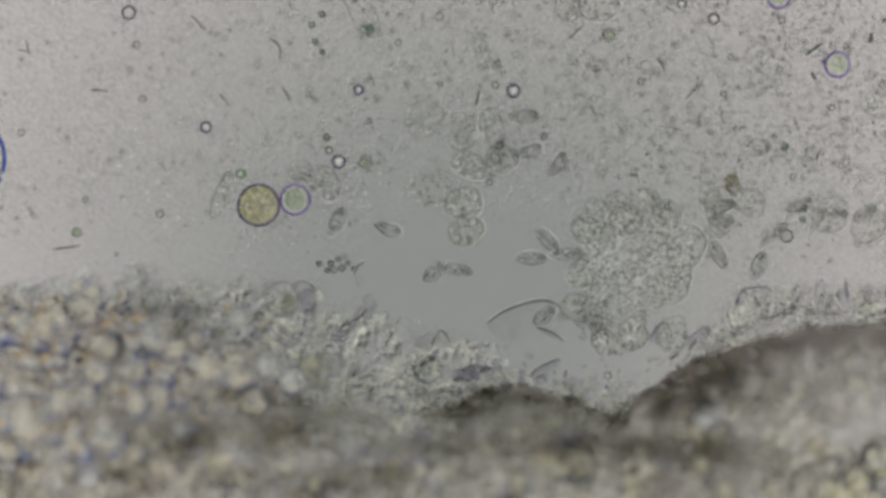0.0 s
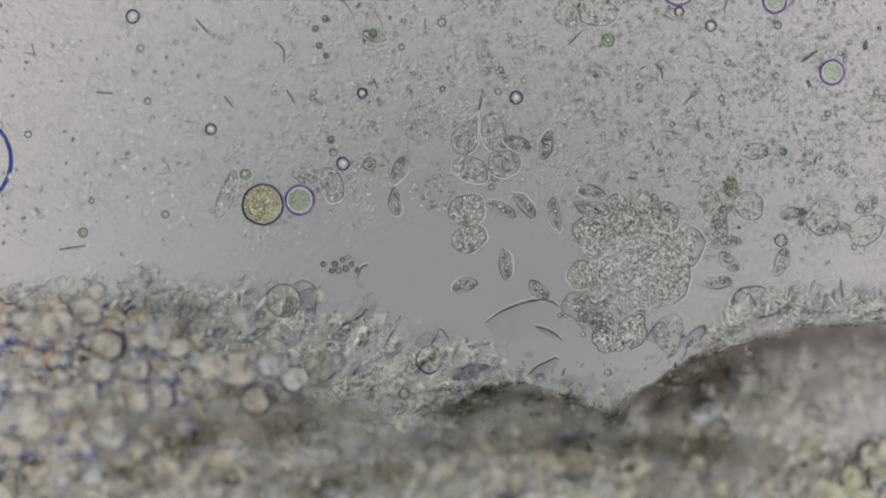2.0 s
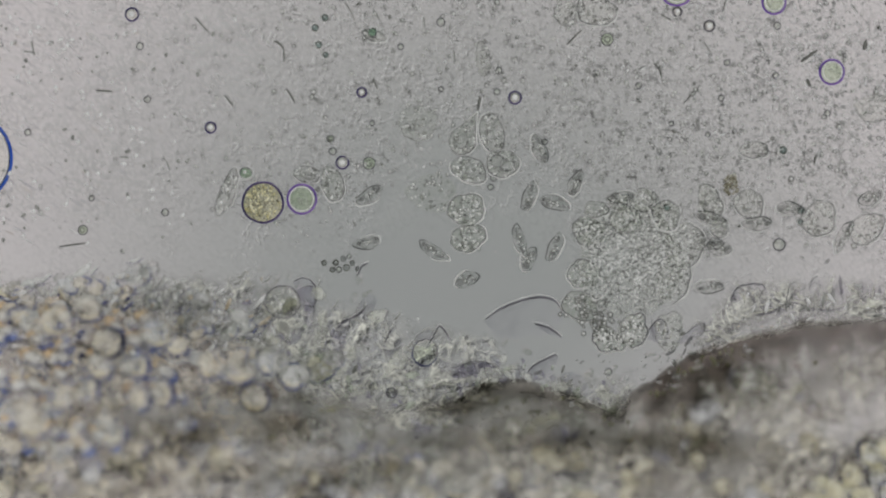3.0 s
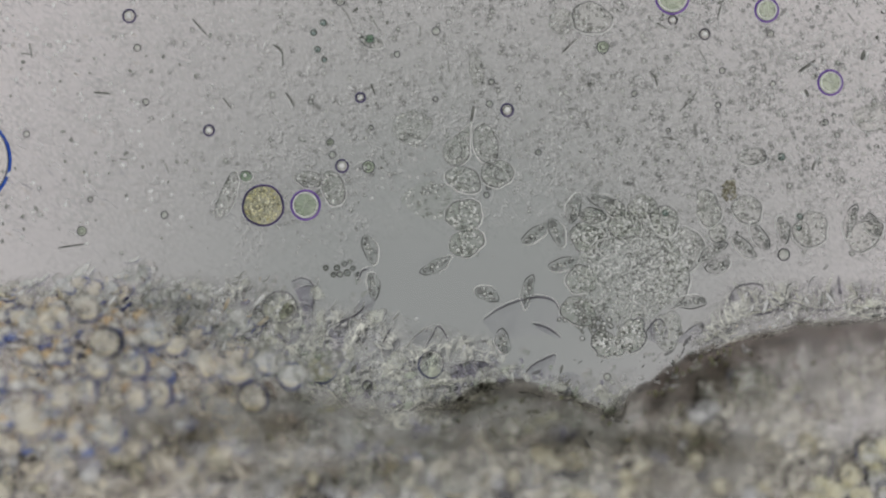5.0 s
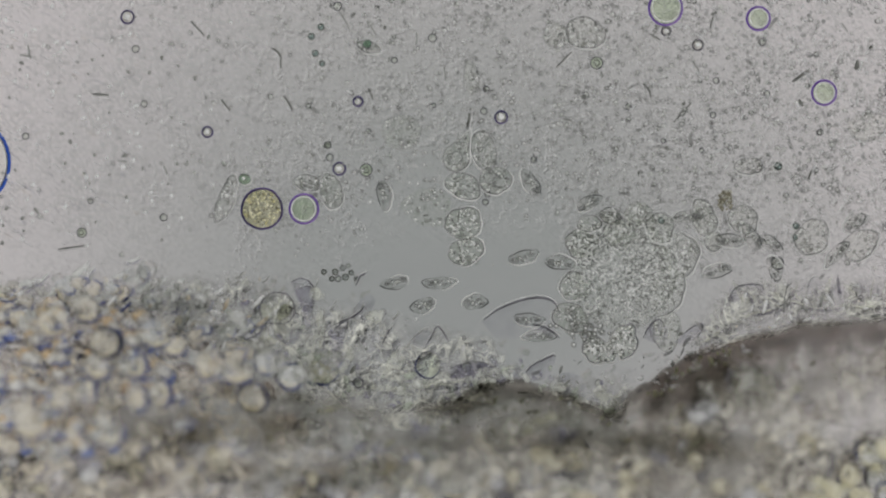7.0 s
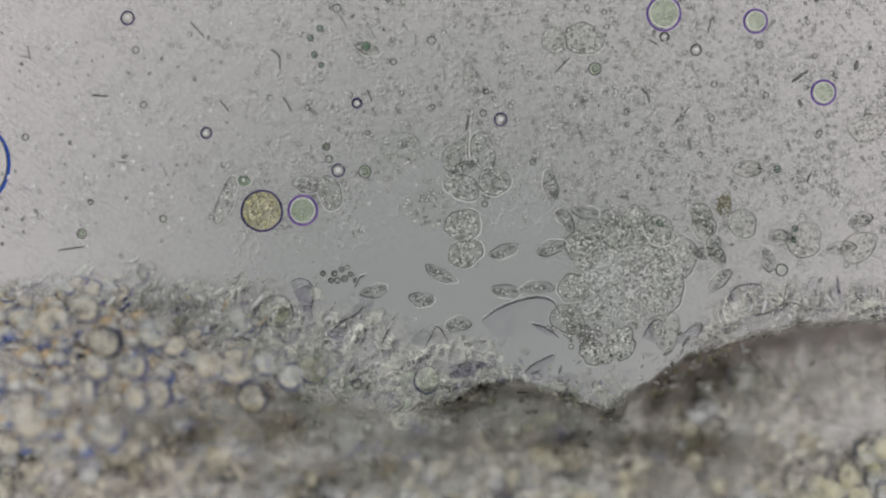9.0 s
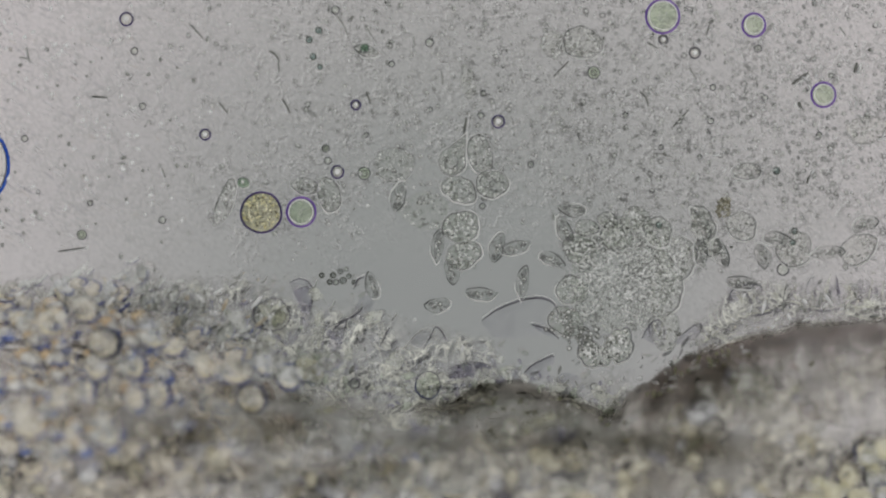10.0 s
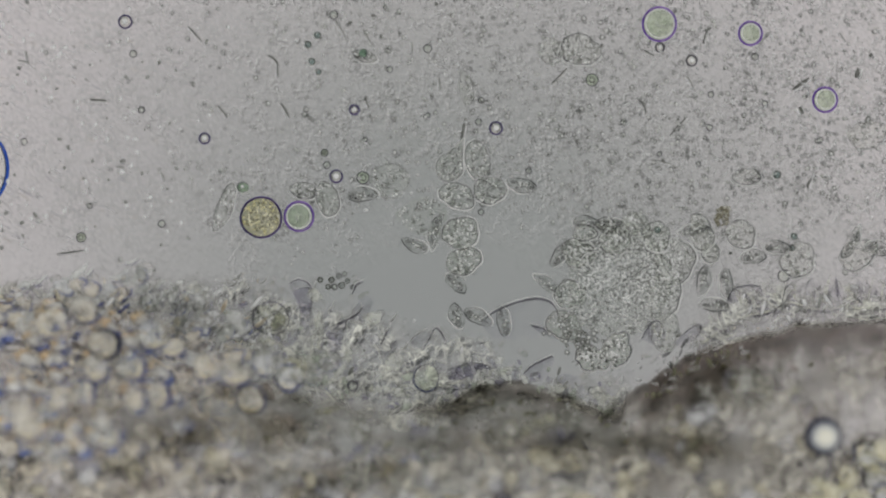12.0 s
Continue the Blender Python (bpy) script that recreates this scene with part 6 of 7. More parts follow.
for name, items, m in (("white_clump", lit, soft("white_slime", (0.8, 0.82, 0.76), (0.96, 0.97, 0.92), 0.6)), ("greenish_clump", green, soft("greenish_slime", (0.5, 0.56, 0.46), (0.72, 0.77, 0.66), 0.6)),
                       ("lilac_clump", lilac, soft("lilac_slime", (0.36, 0.34, 0.44), (0.5, 0.49, 0.58), 0.5))):
    v, f = specks(items)
    tagged(mesh(name, v, f, m, clump), kind="stuff")
FLAKE_OLIVE = soft("olive_flakes", (0.5, 0.5, 0.34), (0.75, 0.74, 0.55), 0.42)
FLAKE_LILAC = soft("lilac_flakes", (0.36, 0.36, 0.46), (0.55, 0.54, 0.64), 0.5)
FLAKE_PINK = soft("pinkish_flakes", (0.5, 0.4, 0.36), (0.7, 0.6, 0.55), 0.45)
FLAKE_DARK = soft("dark_flakes", (0.14, 0.13, 0.11), (0.3, 0.28, 0.25), 0.5)
FLAKE_PALE = soft("pale_flakes_skin", (0.75, 0.75, 0.72), (0.95, 0.95, 0.92), 0.6)
MOUND = (("olive_flake", FLAKE_OLIVE, 0.18), ("lilac_flake", FLAKE_LILAC, 0.24), ("pinkish_flake", FLAKE_PINK, 0.22), ("dark_flake", FLAKE_DARK, 0.07), ("pale_flake", FLAKE_PALE, 0.2))
flakes(1200, 1440, 620, 740, 40, 1, 4, 10, MOUND)
flakes(700, 1600, 740, 900, 30, 3, 10, 22, MOUND)
DEEP = (("olive_flake", FLAKE_OLIVE, 0.16), ("lilac_flake", FLAKE_LILAC, 0.24), ("pinkish_flake", FLAKE_PINK, 0.12), ("dark_flake", FLAKE_DARK, 0.08), ("pale_flake", FLAKE_PALE, 0.14))
flakes(-40, 700, 745, 900, 56, 4, 10, 22, DEEP)
flakes(420, 760, 690, 800, 16, 5, 8, 18, DEEP)
def glints(x0, x1, y0, y1, n, seed, small, large):
    """Bright blobs deep in the tissue, each with a shaded bluish side painted in."""
    rnd = random.Random(seed)
    warm, cool, dull = [], [], []
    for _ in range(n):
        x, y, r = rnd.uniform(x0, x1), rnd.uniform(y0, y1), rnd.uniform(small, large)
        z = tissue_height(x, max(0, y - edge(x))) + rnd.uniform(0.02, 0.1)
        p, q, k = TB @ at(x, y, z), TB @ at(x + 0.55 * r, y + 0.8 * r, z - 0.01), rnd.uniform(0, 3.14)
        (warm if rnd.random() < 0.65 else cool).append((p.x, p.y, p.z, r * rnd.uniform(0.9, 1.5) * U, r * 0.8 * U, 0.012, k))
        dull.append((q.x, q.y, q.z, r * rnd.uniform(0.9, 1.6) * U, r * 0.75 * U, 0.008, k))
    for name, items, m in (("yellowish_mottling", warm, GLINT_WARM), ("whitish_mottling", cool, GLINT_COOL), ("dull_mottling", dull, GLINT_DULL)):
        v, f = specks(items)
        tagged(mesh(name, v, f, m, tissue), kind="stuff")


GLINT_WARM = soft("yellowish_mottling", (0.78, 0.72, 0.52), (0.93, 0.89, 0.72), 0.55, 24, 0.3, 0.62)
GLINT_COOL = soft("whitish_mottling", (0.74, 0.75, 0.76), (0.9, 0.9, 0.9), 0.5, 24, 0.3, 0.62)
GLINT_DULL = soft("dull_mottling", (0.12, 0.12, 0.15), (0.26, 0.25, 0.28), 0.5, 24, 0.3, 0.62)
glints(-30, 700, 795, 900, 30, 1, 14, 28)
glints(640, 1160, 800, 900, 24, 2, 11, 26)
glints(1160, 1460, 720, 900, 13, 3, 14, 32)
border_cell(1217, 660, 27, 18, GRAIN_DARK, "dark-edged rounded cell in the tissue's rim", 0.3, 0, (0.5, 1.0), 1.6, None, CELL, 71)
border_cell(1315, 668, 30, 24, FLAKE_LILAC, "lilac granular cell in the tissue", 0.3, -20, (0.2, 0.9), 1.8, None, CELL, 72, 26)
border_cell(1252, 690, 22, 16, FLAKE_DARK, "curved greyish cell in the tissue", 0.3, 20, (0.9, 1.3), 2.0, None, CELL, 73, 8)
border_cell(735, 822, 22, 15, SOFT_BLUE, "bright yellowish cell with a bluish top", 0.3, 10, (0.1, 0.5), 2.4, SOFT_WARM, CELL, 74)
border_cell(778, 828, 24, 17, GRAIN_DARK, "bright yellowish cell with a dark curved edge", 0.3, 0, (0.7, 1.05), 1.8, SOFT_WARM, CELL, 75)
border_cell(640, 838, 28, 26, FLAKE_OLIVE, "faint olive round cell deep in the tissue", 0.3, 0, (0.0, 1.0), 1.6, None, CELL, 76)
rnd = random.Random(8)
for k in range(26):
    x = rnd.uniform(240, 600)
    y, r, a = edge(x) - rnd.uniform(2, 62), rnd.uniform(11, 24), rnd.uniform(0.3, 0.8)
    border_cell(x, y, r, r * rnd.uniform(0.55, 0.95), (FRINGE, GRAIN_MID)[k % 2], "pale soft lump at the border of the tissue", rnd.uniform(0.05, 0.18), rnd.uniform(-50, 10), (a, a + 0.35), 1.2, None, LUMP, 100 + k, 8,
                inner_seam=(a + 0.45, a + 0.75) if k % 3 else None)
rnd = random.Random(5)
for k in range(7):
    x, y, r, a = rnd.uniform(-10, 430), rnd.uniform(680, 800), rnd.uniform(18, 32), rnd.uniform(0.4, 0.7)
    if y > edge(x) + 12:
        border_cell(x, y, r, r * rnd.uniform(0.7, 1), FRINGE, "bright rounded tissue cell with a bluish edge", 0.3, rnd.uniform(-40, 40), (a, a + 0.4), 1.5, (SOFT_WARM, SOFT_WHITE)[k % 2], seed=60 + k)
for x, y, rx, ry, sd in ((1540, 805, 34, 30, 31), (1565, 850, 36, 30, 32), (1500, 880, 36, 28, 33), (1450, 862, 30, 22, 34)):
    border_cell(x, y, rx, ry, RIM_DARK, "yellowish rounded tissue cell with thin dark wall", 0.4, (sd * 23) % 40, (0.2, 0.75), 1.2, soft("yellow_core", (0.7, 0.66, 0.4), (0.95, 0.92, 0.7), 0.45), CELL, sd, 24)
YELLOW_CORE = soft("bright_yellow_core", (0.84, 0.78, 0.52), (0.97, 0.94, 0.78), 0.6, 30, 0.3, 0.6)
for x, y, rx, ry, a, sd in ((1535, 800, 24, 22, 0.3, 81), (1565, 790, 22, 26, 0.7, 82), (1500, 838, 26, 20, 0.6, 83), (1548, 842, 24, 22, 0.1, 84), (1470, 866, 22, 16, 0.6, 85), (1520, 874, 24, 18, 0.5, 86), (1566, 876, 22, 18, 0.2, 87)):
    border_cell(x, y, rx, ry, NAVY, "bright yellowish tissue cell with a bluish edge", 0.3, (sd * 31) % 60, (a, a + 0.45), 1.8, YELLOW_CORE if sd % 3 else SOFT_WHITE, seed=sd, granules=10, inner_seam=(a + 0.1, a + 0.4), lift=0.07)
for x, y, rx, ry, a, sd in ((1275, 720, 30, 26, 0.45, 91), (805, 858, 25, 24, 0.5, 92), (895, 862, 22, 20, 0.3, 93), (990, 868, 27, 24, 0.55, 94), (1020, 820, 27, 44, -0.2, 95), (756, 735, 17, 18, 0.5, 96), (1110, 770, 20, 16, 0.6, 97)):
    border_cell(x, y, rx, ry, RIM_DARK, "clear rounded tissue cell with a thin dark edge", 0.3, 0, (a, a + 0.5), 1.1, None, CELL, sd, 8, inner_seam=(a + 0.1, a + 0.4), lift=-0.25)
for x, y, r, sd in ((548, 762, 26, 41), (800, 775, 24, 42), (716, 852, 23, 43), (905, 758, 24, 44), (1010, 735, 22, 45), (1330, 690, 40, 46), (640, 760, 22, 47), (760, 800, 22, 48)):
    border_cell(x, y, r, r * 0.85, GRAIN_DARK, "rounded greyish tissue cell with a dark outline", 0.38, sd * 9, (0.1, 0.65), 1.3, None, CELL, sd, 10)
tissue_drop = droplet(643, 680, 8.5, RIM_DARK, OIL, 1.6, label="small clear droplet with a thick dark rim on the tissue", still=True, z=0.12)

# ---- bright droplet that sweeps in over the tissue ----
sweeper = thing("bright_droplet", "bright white round droplet with a thick dark blue rim", "droplet", 1680, 640, 0, 0.5)
v, f = lens(oval(33, 33), 0.1, 6, 40)
mesh("rim", v, f, matt("dark_blue_rim", (0.02, 0.022, 0.045), (0.06, 0.065, 0.11), 8), sweeper)
v, f = lens(oval(24, 23.5), 0.03, 4, 36, 0.1)
lit = mesh("body", v, f, matt("pale_droplet", (0.5, 0.53, 0.56), (0.75, 0.76, 0.76), 10), sweeper, "pale grey inner disc")
v, f = lens(oval(17, 16), 0.02, 4, 28, 0.13)
mesh("bright_core", v, f, matt("white_core", (0.93, 0.91, 0.78), (0.98, 0.97, 0.9), 10), lit, "bright warm white core")


# ---- swimmers ----
SWIM_RIM = matt("swimmer_membrane", (0.15, 0.155, 0.155), (0.32, 0.325, 0.32), 12)


SWIM_END = soft("swimmer_dark_end", (0.16, 0.165, 0.16), (0.34, 0.345, 0.33), 0.6, 44, 0.36, 0.6)


def spindle(long, wide, bend, blunt, skew):
    """An uneven spindle outline: blunt at +x, drawn out at the other end."""
    def f(t):
        c, s = math.cos(t), math.sin(t)
        power = 1.5 - (0.7 * blunt if c > 0 else 0.0)
        x = long * c * (1 - (0.22 * blunt if c > 0 else 0.0)) + skew * s * long
        y = wide * math.copysign(abs(s) ** power, s) * (1 + 0.06 * math.sin(5 * t + bend)) + bend * (c * c - 0.5)
        return x * U, y * U
    return f


def swimmer(kind):
    long, wide, bend, blunt, skew, arc = ((29, 12.5, 1.5, 0.6, 0.08, 0.02), (27, 11, 3, 1.0, -0.1, 0.45), (32, 10.5, -3, 0.3, 0.1, 0.85),
                                          (24, 13, 2, 0.8, 0.16, 0.3), (30, 11.5, -2, 0.9, -0.14, 0.6))[kind]
    o = spindle(long, wide, bend, blunt, skew)
    ob = thing("swimming_cell", "small grey spindle-shaped cell swimming with pointed ends", "protozoan", group="swimming cells")
    v, f = lens(o, 0.045, 6, 40)
    mesh("body", v, f, SWIM, ob)
    v, f = band(o, 0, 0.6 * U, 0.026, 44)
    mesh("membrane", v, f, RIM_SOFT, ob)
    v, f = band(o, 0, 1.5 * U, 0.03, 44, (arc, arc + 0.36))
    mesh("membrane", v, f, SWIM_RIM, ob)
    # a pale arc paints the swimmer's halo on one side
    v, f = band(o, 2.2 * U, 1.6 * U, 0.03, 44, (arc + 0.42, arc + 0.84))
    mesh("outer_membrane", v, f, HALO_GRAIN, ob, "pale optical halo")
    for end, reach, broad, turn in ((0.5, 0.3, 0.55, 0.3 - 0.2 * kind), (-0.55, 0.25, 0.3, 0.2)):
        v, f = specks([(end * long * U, 0.1 * wide * U, 0.05, reach * long * U, broad * wide * U, 0.006, turn)])
        mesh("dark_end", v, f, SWIM_END, ob, "dull granular end")
    v, f = specks([((2 + 2 * kind % 5) * U, (1 - kind % 3) * U, 0.056, 6.5 * U, 4.6 * U, 0.006, 0.6 * kind)])
    nucleus = mesh("nucleus", v, f, OLIVE_GRAIN, ob)
    v, f = specks([((2 + 2 * kind % 5) * U, (1.5 - kind % 3) * U, 0.064, 2.8 * U, 2.0 * U, 0.005, 0.5 * kind)])
    mesh("nucleolus", v, f, HALO_GRAIN, nucleus, "bright round spot")
    v, f = specks(scatter(leaf(long * 0.85, wide * 0.8, bend), 16, kind + 3, 0.9, 2.4, 0.054))
    tagged(mesh("granulation", v, f, GRANULE, ob), kind="stuff")
    v, f = specks(scatter(leaf(long * 0.8, wide * 0.7, bend), 7, kind + 31, 0.9, 2.2, 0.058))
    tagged(mesh("pale_granulation", v, f, HALO_GRAIN, ob), kind="stuff")
    return ob


FIRST = [swimmer(k) for k in range(5)]
SWIMMERS = [FIRST[k] if k < 5 else copy_thing(FIRST[k % 5], pose(0, 0, 0)) for k in range(20)]


# ---- movement ----


def swim(ob, rows):
    """Rows of (seconds, right, down, turn): the cell swims in short curves from row to row; straight stretches bridge
    unknown places and are raised to blur in the camera's view.
    """
    rnd, out, high = random.Random(len(ob.name) * 7 + rows[0][1]), [], []
    for k, (t, x, y, a) in enumerate(rows):
        (t0, x0, y0, _), (t1, x1, y1, _) = rows[max(0, k - 1)], rows[min(len(rows) - 1, k + 1)]
        s = (t - t0) / (t1 - t0)
        straight = math.hypot(x0 + (x1 - x0) * s - x, y0 + (y1 - y0) * s - y) < 1.6
        high.append(0.05 if straight and 0 < k < len(rows) - 1 else 0.0)
    for k, (p, q) in enumerate(zip(rows, rows[1:])):
        out.append((*p, high[k]))
        n = 2 if q[0] - p[0] < 1 else 4
        for i in range(1, n):
            s = i / n
            out.append((p[0] + (q[0] - p[0]) * s, p[1] + (q[1] - p[1]) * s + rnd.uniform(-14, 14), p[2] + (q[2] - p[2]) * s + rnd.uniform(-14, 14),
                        p[3] + (q[3] - p[3]) * s + rnd.uniform(-18, 18), high[k] + (high[k + 1] - high[k]) * s))
    out.append((*rows[-1], high[-1]))
    walk(ob, [(t, Matrix.Translation(at(x, y, z)) @ pose(0, 0, 0, 0, 0, -a)) for t, x, y, a, z in out])


def slide_along(ob, z, rows):
    walk(ob, [(t, Matrix.Translation(at(x, y, z))) for t, x, y in rows])


def motions():
    for ob, x, y, turn, z, spin in DRIFTERS:
        walk(ob, [(t, Matrix.Translation(at(x + dx, y + dy, z)) @ pose(0, 0, 0, 0, 0, -turn - spin * t / 12)) for t, dx, dy in drift(x, y)])
    slide_along(green_disc, 0.02, [(0, 751, 645), (0.5, 748, 656), (1, 756, 640), (1.5, 755, 638), (2, 755, 632), (2.5, 750, 626), (3, 749, 624), (5, 763, 645), (5.5, 765, 650), (6, 764, 640),
                                   (6.5, 759, 633), (7, 758, 645), (9, 757, 672), (9.5, 754, 675), (10, 760, 680), (10.5, 763, 685), (11, 760, 675), (12, 758, 666)])
    slide_along(fold_cell, 0.06, [(0, 496, 523), (2, 498, 528), (3, 498, 535), (5.5, 495, 546), (7, 493, 546), (9.5, 489, 554), (10.5, 483, 558), (12, 485, 561)])
    slide_along(slide_cell, 0.05, [(0, 556, 645), (2, 562, 648), (3, 565, 650), (5.5, 571, 655), (7, 573, 656), (9.5, 553, 651), (10.5, 547, 649), (12, 527, 648)])
    slide_along(tissue_drop, 0.07, [(0, 740, 687), (1.5, 720, 690), (3, 690, 696), (5.5, 643, 680), (6.5, 636, 677), (9.5, 632, 679), (10.5, 629, 677), (12, 628, 680)])
    slide_along(edge_drop, 0.0, [(0, 1380, 414), (1.5, 1380, 417), (2.5, 1374, 428), (5.5, 1387, 455), (7, 1376, 466), (9, 1384, 478), (10.5, 1388, 476), (11, 1388, 500), (12, 1390, 486)])
    slide_along(sinking_cell, 0.0, [(0, 745, 208), (2.5, 737, 216), (5.5, 725, 229), (7, 711, 234), (9, 711, 264), (9.5, 706, 282), (10, 701, 291), (11, 698, 310), (12, 693, 318)])
    slide_along(pale_cell, 0.0, [(0, 1455, 376), (2.5, 1448, 384), (5.5, 1432, 412), (7, 1436, 420), (9, 1424, 426), (9.5, 1412, 440), (10, 1407, 441), (11, 1404, 449), (12, 1414, 458)])
    slide_along(sweeper, 0.41, [(0, 1690, 600), (11.4, 1690, 600), (11.6, 1592, 664), (11.7, 1550, 692), (11.8, 1512, 710), (11.9, 1483, 738), (12, 1458, 768)])
    swim(SWIMMERS[0], [(0, 595, 388, -60), (0.5, 622, 365, -60), (1, 649, 342, -60), (1.5, 676, 319, -60), (2, 703, 296, -60), (2.5, 731, 274, -65), (3, 652, 346, -30), (5, 654, 441, -105), (5.5, 652, 435, -105), (6, 650, 430, -75), (6.5, 666, 394, -60), (7, 680, 345, -95), (9, 821, 300, -20), (9.5, 786, 309, 65), (10, 708, 349, 110), (10.5, 692, 348, 110), (11, 676, 346, 110), (11.5, 660, 344, 110), (12, 644, 343, 180)])
    swim(SWIMMERS[1], [(0, 685, 401, 15), (0.5, 728, 417, 60), (1, 699, 425, 60), (1.5, 670, 432, 60), (2, 696, 356, 80), (2.5, 686, 424, -5), (3, 647, 430, -15), (5, 660, 506, -100), (5.5, 670, 504, -100), (6, 680, 503, -100), (6.5, 690, 501, -100), (7, 700, 500, -15), (9, 665, 515, -15), (9.5, 656, 519, 70), (10, 662, 506, 70), (10.5, 668, 494, 0), (11, 708, 448, -60), (11.5, 739, 432, 20), (12, 739, 432, 20)])
    swim(SWIMMERS[2], [(0, 800, 473, 10), (0.5, 844, 420, 10), (1, 888, 368, 40), (1.5, 892, 342, 80), (2, 880, 366, 25), (2.5, 731, 401, -60), (3, 764, 444, -145), (5, 770, 471, -205), (5.5, 775, 460, -120), (6, 786, 470, -180), (6.5, 781, 485, -180), (7, 777, 500, -180), (9, 781, 485, -150), (9.5, 764, 434, -95), (10, 778, 434, -80), (10.5, 774, 409, -75), (11, 774, 409, -75), (11.5, 774, 409, -75), (12, 774, 409, -75)])
    swim(SWIMMERS[3], [(0, 765, 476, -35), (0.5, 818, 467, -115), (1, 762, 430, -120), (1.5, 820, 485, -170), (2, 816, 501, -190), (2.5, 861, 511, -260), (3, 822, 496, -195), (5, 860, 521, -150), (5.5, 857, 518, -225), (6, 850, 514, -225), (6.5, 843, 510, -180), (7, 840, 535, -180), (9, 811, 575, -180), (9.5, 821, 494, -180), (10, 802, 479, -95), (10.5, 785, 474, -95), (11, 768, 468, -120), (11.5, 789, 483, -120), (12, 810, 498, -130)])
    swim(SWIMMERS[4], [(0, 963, 423, 40), (0.5, 950, 411, 40), (1, 938, 399, 40), (1.5, 925, 387, 70), (2, 926, 361, 45), (2.5, 886, 411, 75), (3, 932, 350, 105), (5, 944, 416, 140), (5.5, 900, 438, 175), (6, 913, 464, 175), (6.5, 926, 490, 140), (7, 935, 565, 180), (9, 896, 515, 180), (9.5, 886, 502, 180), (10, 852, 519, 180), (10.5, 863, 515, 180), (11, 873, 511, 180), (11.5, 884, 507, 160), (12, 894, 568, 75)])
    swim(SWIMMERS[5], [(0, 920, 206, 0), (0.5, 966, 254, 70), (1, 961, 250, 70), (1.5, 955, 245, 70), (2, 962, 254, 110), (2.5, 994, 296, 115), (3, 977, 360, 200), (5, 984, 411, 250), (5.5, 970, 375, 240), (6, 1006, 390, 155), (6.5, 998, 417, 110), (7, 990, 465, 190), (9, 976, 440, 165), (9.5, 913, 429, 175), (10, 882, 439, 110), (10.5, 890, 377, 175), (11, 883, 438, 135), (11.5, 879, 472, 170), (12, 848, 558, 210)])
    swim(SWIMMERS[6], [(0, 930, 264, -20), (0.5, 923, 267, -30), (1, 918, 278, -70), (1.5, 953, 312, -120), (2, 1040, 336, -175), (2.5, 1016, 334, -250), (3, 1015, 326, -250), (5, 1044, 381, -180), (5.5, 1045, 388, -170), (6, 1044, 379, -170), (6.5, 1043, 369, -170), (7, 1042, 360, -210), (9, 1001, 390, -130), (9.5, 991, 434, -95), (10, 978, 459, -160), (10.5, 968, 489, -180), (11, 1008, 408, -200), (11.5, 1039, 392, -180), (12, 1039, 392, -180)])
    swim(SWIMMERS[7], [(0, 995, 446, 0), (0.5, 998, 362, -40), (1, 968, 343, -100), (1.5, 975, 369, -105), (2, 978, 376, -100), (2.5, 941, 423, -150), (3, 917, 426, -105), (5, 934, 516, -75), (5.5, 920, 565, 0), (6, 919, 561, 0), (6.5, 918, 557, 0), (7, 955, 595, 0), (9, 952, 510, 0), (9.5, 951, 489, -65), (10, 928, 499, -80), (10.5, 918, 479, 0), (11, 915, 468, 80), (11.5, 966, 472, 105), (12, 974, 503, 40)])
    swim(SWIMMERS[8], [(0, 958, 552, -30), (0.5, 958, 552, -30), (1, 978, 488, 55), (1.5, 995, 447, -30), (2, 950, 511, 50), (2.5, 956, 531, 70), (3, 932, 460, 120), (5, 890, 606, 85), (5.5, 792, 540, 20), (6, 778, 540, 20), (6.5, 764, 540, 20), (7, 750, 540, -10), (9, 749, 530, 15), (9.5, 771, 497, -70), (10, 778, 539, 0), (10.5, 778, 529, 0), (11, 778, 518, 0), (11.5, 779, 507, 0), (12, 812, 558, 80)])
    swim(SWIMMERS[9], [(0, 935, 453, -5), (0.5, 943, 442, 60), (1, 947, 447, 60), (1.5, 950, 452, 15), (2, 890, 466, 80), (2.5, 953, 481, 110), (3, 977, 440, 110), (5, 994, 468, 160), (5.5, 1000, 400, 120), (6, 986, 440, 180), (6.5, 933, 457, 160), (7, 925, 455, 160), (9, 891, 445, 155), (9.5, 901, 469, 160), (10, 912, 438, 160), (10.5, 922, 407, 105), (11, 973, 378, 65), (11.5, 939, 417, 75), (12, 994, 448, 120)])
    swim(SWIMMERS[10], [(0, 873, 272, -60), (0.5, 873, 272, -60), (1, 898, 263, 0), (1.5, 900, 262, 0), (2, 912, 251, 25), (2.5, 948, 233, -10), (3, 952, 266, 70), (5, 1014, 371, 110), (5.5, 1015, 350, 150), (6, 1026, 345, 180), (6.5, 1035, 362, 110), (7, 940, 325, 60), (9, 976, 330, 80), (9.5, 1004, 377, 20), (10, 1002, 409, 70), (10.5, 932, 314, 0), (11, 923, 343, 30), (11.5, 914, 352, 100), (12, 928, 326, 15)])
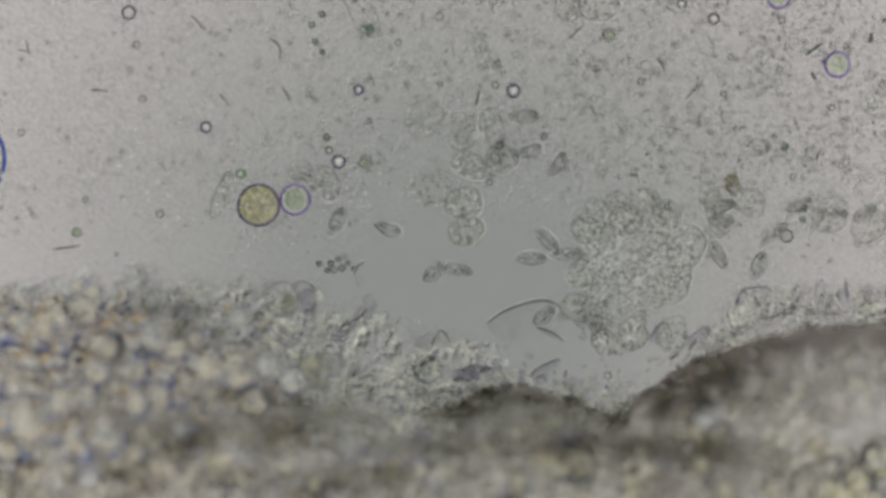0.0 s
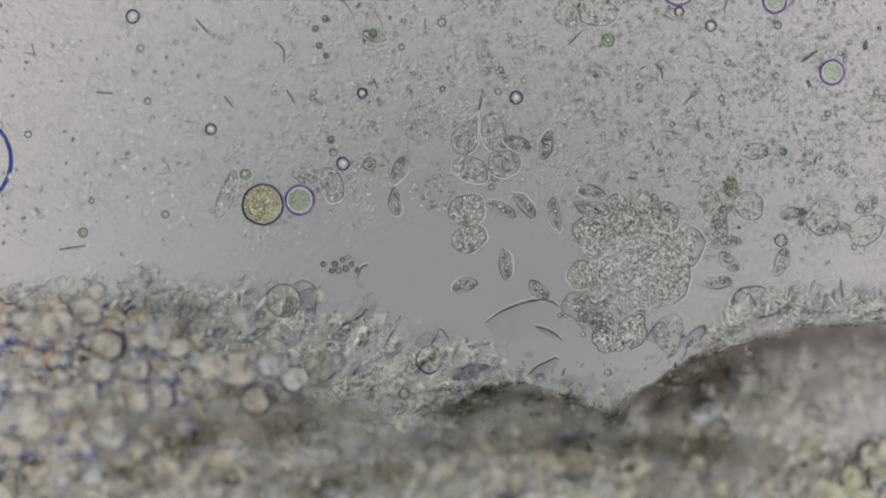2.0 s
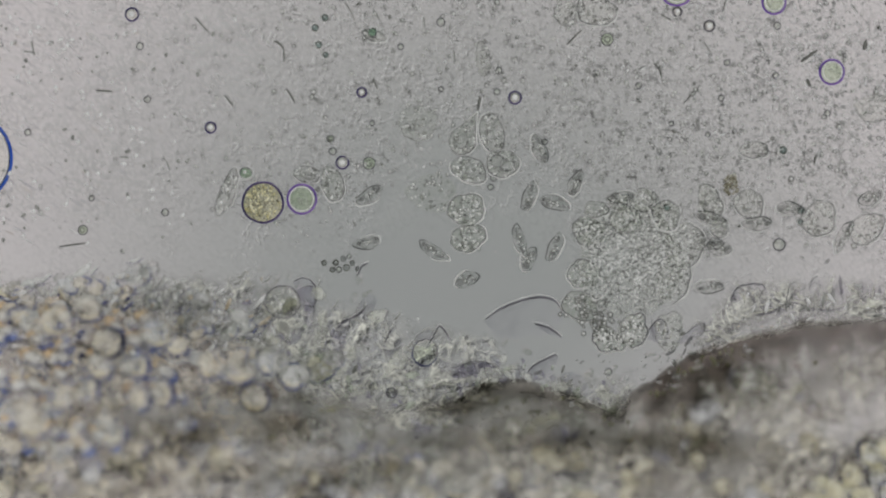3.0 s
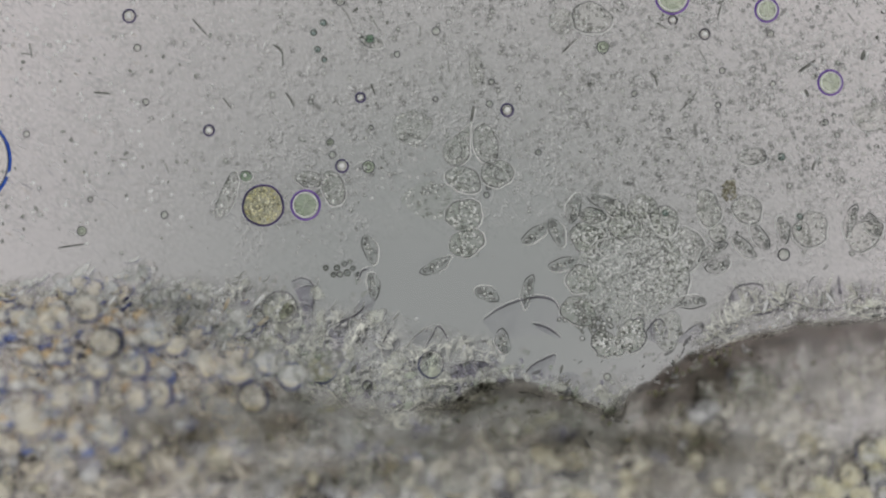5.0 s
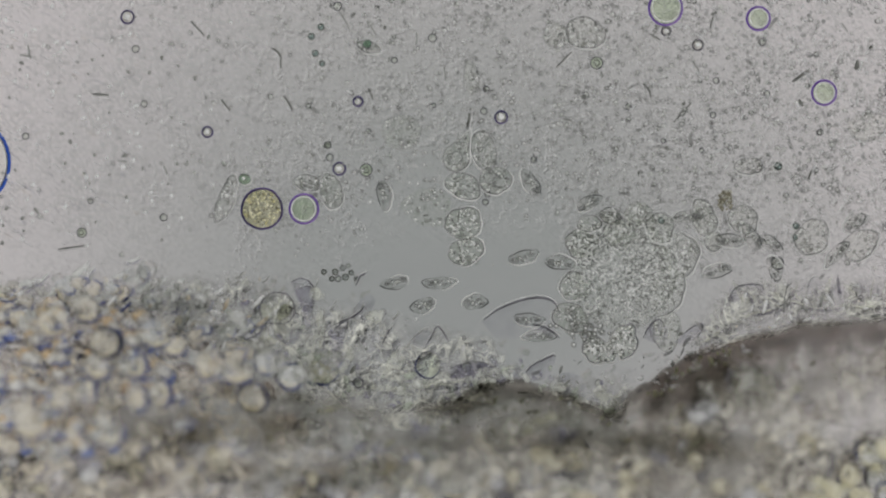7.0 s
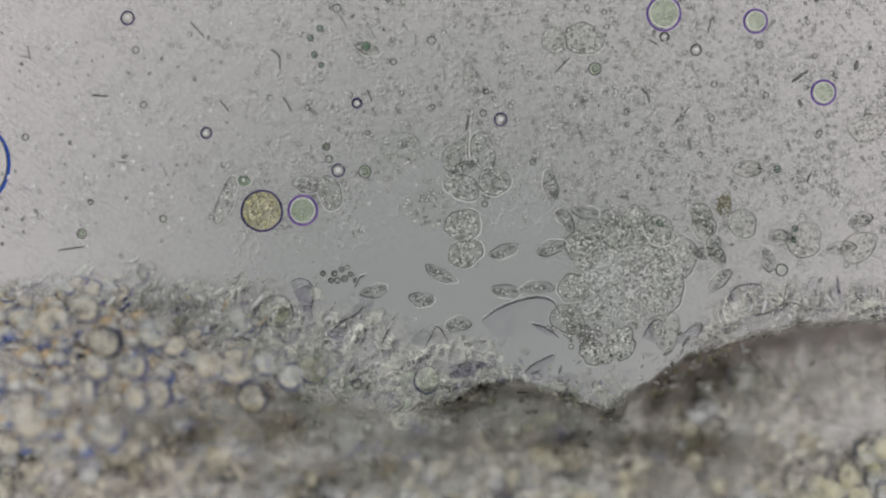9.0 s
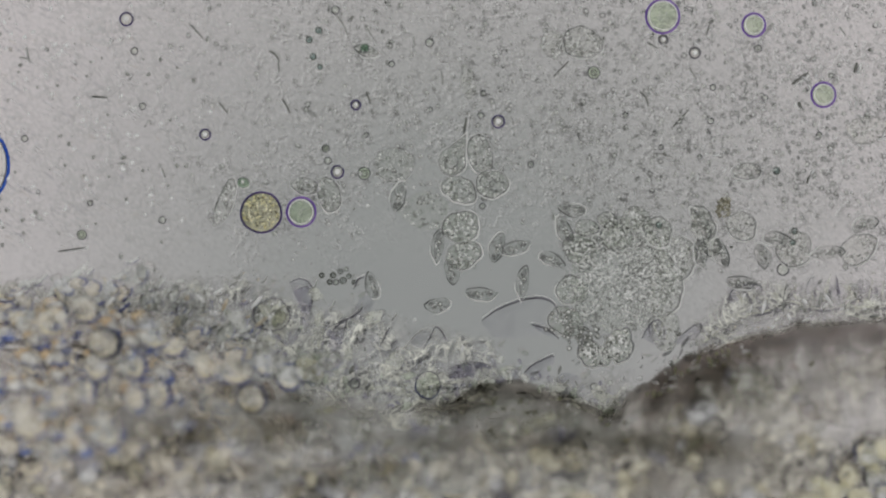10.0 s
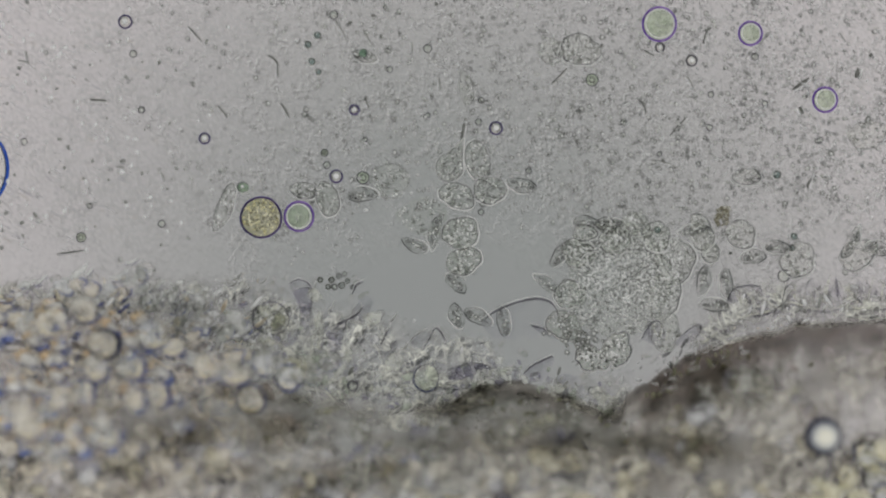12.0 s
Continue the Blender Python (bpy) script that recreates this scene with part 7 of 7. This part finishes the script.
    swim(SWIMMERS[11], [(0, 980, 286, -60), (0.5, 1003, 322, 0), (1, 1006, 333, 80), (1.5, 1020, 349, 80), (2, 1036, 366, 20), (2.5, 1066, 358, 20), (3, 1097, 350, -5), (5, 1064, 356, 10), (5.5, 1083, 375, 5), (6, 1100, 390, 10), (6.5, 1083, 382, 0), (7, 1080, 385, 5), (9, 1038, 376, 5), (9.5, 1027, 373, 5), (10, 1016, 371, 5), (10.5, 1006, 369, -80), (11, 1073, 396, 0), (11.5, 1084, 392, 0), (12, 1084, 396, -5)])
    swim(SWIMMERS[12], [(0, 1355, 411, -35), (0.5, 1383, 367, -15), (1, 1344, 383, 10), (1.5, 1280, 365, 0), (2, 1276, 426, -5), (2.5, 1241, 416, -90), (3, 1247, 434, -5), (5, 1260, 446, -30), (5.5, 1272, 450, -30), (6, 1286, 455, 10), (6.5, 1268, 427, 0), (7, 1215, 385, -5), (9, 1241, 390, 50), (9.5, 1211, 419, 20), (10, 1242, 394, 60), (10.5, 1248, 399, 0), (11, 1241, 403, 0), (11.5, 1234, 407, 0), (12, 1234, 407, 0)])
    swim(SWIMMERS[13], [(0, 1267, 388, 10), (0.5, 1288, 387, 0), (1, 1268, 413, -10), (1.5, 1277, 437, -10), (2, 1286, 461, 50), (2.5, 1271, 433, 20), (3, 1270, 440, 20), (5, 1270, 471, -10), (5.5, 1275, 487, -20), (6, 1324, 482, -20), (6.5, 1373, 477, -100), (7, 1370, 474, -100), (9, 1357, 458, -100), (9.5, 1353, 454, -100), (10, 1350, 451, -100), (10.5, 1346, 447, -100), (11, 1343, 443, -170), (11.5, 1338, 448, -170), (12, 1334, 453, -180)])
    swim(SWIMMERS[14], [(0, 1265, 361, -20), (0.5, 1238, 362, 10), (1, 1224, 353, 60), (1.5, 1220, 342, -10), (2, 1268, 381, -70), (2.5, 1276, 366, -140), (3, 1252, 386, -170), (5, 1314, 436, -140), (5.5, 1300, 420, -150), (6, 1302, 426, -150), (6.5, 1303, 432, -110), (7, 1290, 425, -180), (9, 1251, 450, -180), (9.5, 1241, 479, -180), (10, 1242, 444, -100), (10.5, 1258, 496, -30), (11, 1258, 498, -50), (11.5, 1269, 487, -60), (12, 1268, 538, 0)])
    swim(SWIMMERS[15], [(0, 1330, 466, -65), (0.5, 1342, 464, -65), (1, 1354, 462, -65), (1.5, 1366, 461, -65), (2, 1378, 459, -65), (2.5, 1391, 458, 0), (3, 1337, 396, 0), (5, 1344, 421, 60), (5.5, 1340, 430, 0), (6, 1330, 430, 20), (6.5, 1353, 424, 0), (7, 1330, 420, 60), (9, 1267, 447, 60), (9.5, 1251, 454, -10), (10, 1278, 449, 75), (10.5, 1292, 444, 0), (11, 1253, 458, 5), (11.5, 1251, 475, 5), (12, 1248, 493, -75)])
    swim(SWIMMERS[16], [(0, 1403, 358, -25), (0.5, 1423, 357, -40), (1, 1418, 338, -100), (1.5, 1425, 382, -180), (2, 1396, 376, -190), (2.5, 1406, 421, -190), (3, 1392, 370, -180), (5, 1384, 406, -105), (5.5, 1391, 421, -105), (6, 1397, 437, -105), (6.5, 1403, 452, -140), (7, 1360, 430, -160), (9, 1381, 420, -180), (9.5, 1378, 421, -180), (10, 1375, 422, -180), (10.5, 1371, 422, -180), (11, 1368, 423, -160), (11.5, 1379, 437, -190), (12, 1378, 436, -180)])
    swim(SWIMMERS[17], [(0, 1455, 375, 0), (0.5, 1455, 375, 0), (1, 1455, 375, 0), (1.5, 1455, 375, 0), (2, 1470, 400, 0), (2.5, 1486, 426, -60), (3, 1489, 419, -60), (5, 1504, 391, -70), (5.5, 1500, 405, -30), (6, 1536, 420, 20), (6.5, 1543, 432, -20), (7, 1480, 450, -45), (9, 1486, 440, -5), (9.5, 1477, 443, -5), (10, 1467, 447, -5), (10.5, 1458, 450, -5), (11, 1448, 453, 80), (11.5, 1478, 440, 80), (12, 1508, 428, 120)])
    swim(SWIMMERS[18], [(0, 1518, 374, -25), (0.5, 1521, 370, -25), (1, 1524, 366, -25), (1.5, 1527, 362, -25), (2, 1530, 358, -25), (2.5, 1534, 354, -25), (3, 1537, 350, -15), (5, 1544, 401, 70), (5.5, 1545, 375, 150), (6, 1519, 391, 150), (6.5, 1493, 407, 140), (7, 1510, 395, 150), (9, 1521, 390, 170), (9.5, 1527, 393, 170), (10, 1532, 396, 170), (10.5, 1538, 399, 180), (11, 1493, 413, 175), (11.5, 1523, 425, 175), (12, 1554, 438, 200)])
    swim(SWIMMERS[19], [(0, 1260, 447, 55), (0.5, 1260, 447, 55), (1, 1262, 464, 55), (1.5, 1264, 480, 55), (2, 1266, 496, -10), (2.5, 1259, 502, -10), (3, 1252, 509, -10), (5, 1224, 536, -10), (5.5, 1225, 525, 75), (6, 1254, 504, 75), (6.5, 1283, 482, 10), (7, 1270, 480, -20), (9, 1276, 495, -50), (9.5, 1281, 509, -120), (10, 1312, 499, -180), (10.5, 1306, 499, -180), (11, 1300, 498, -180), (11.5, 1294, 498, -180), (12, 1288, 498, -100)])


motions()
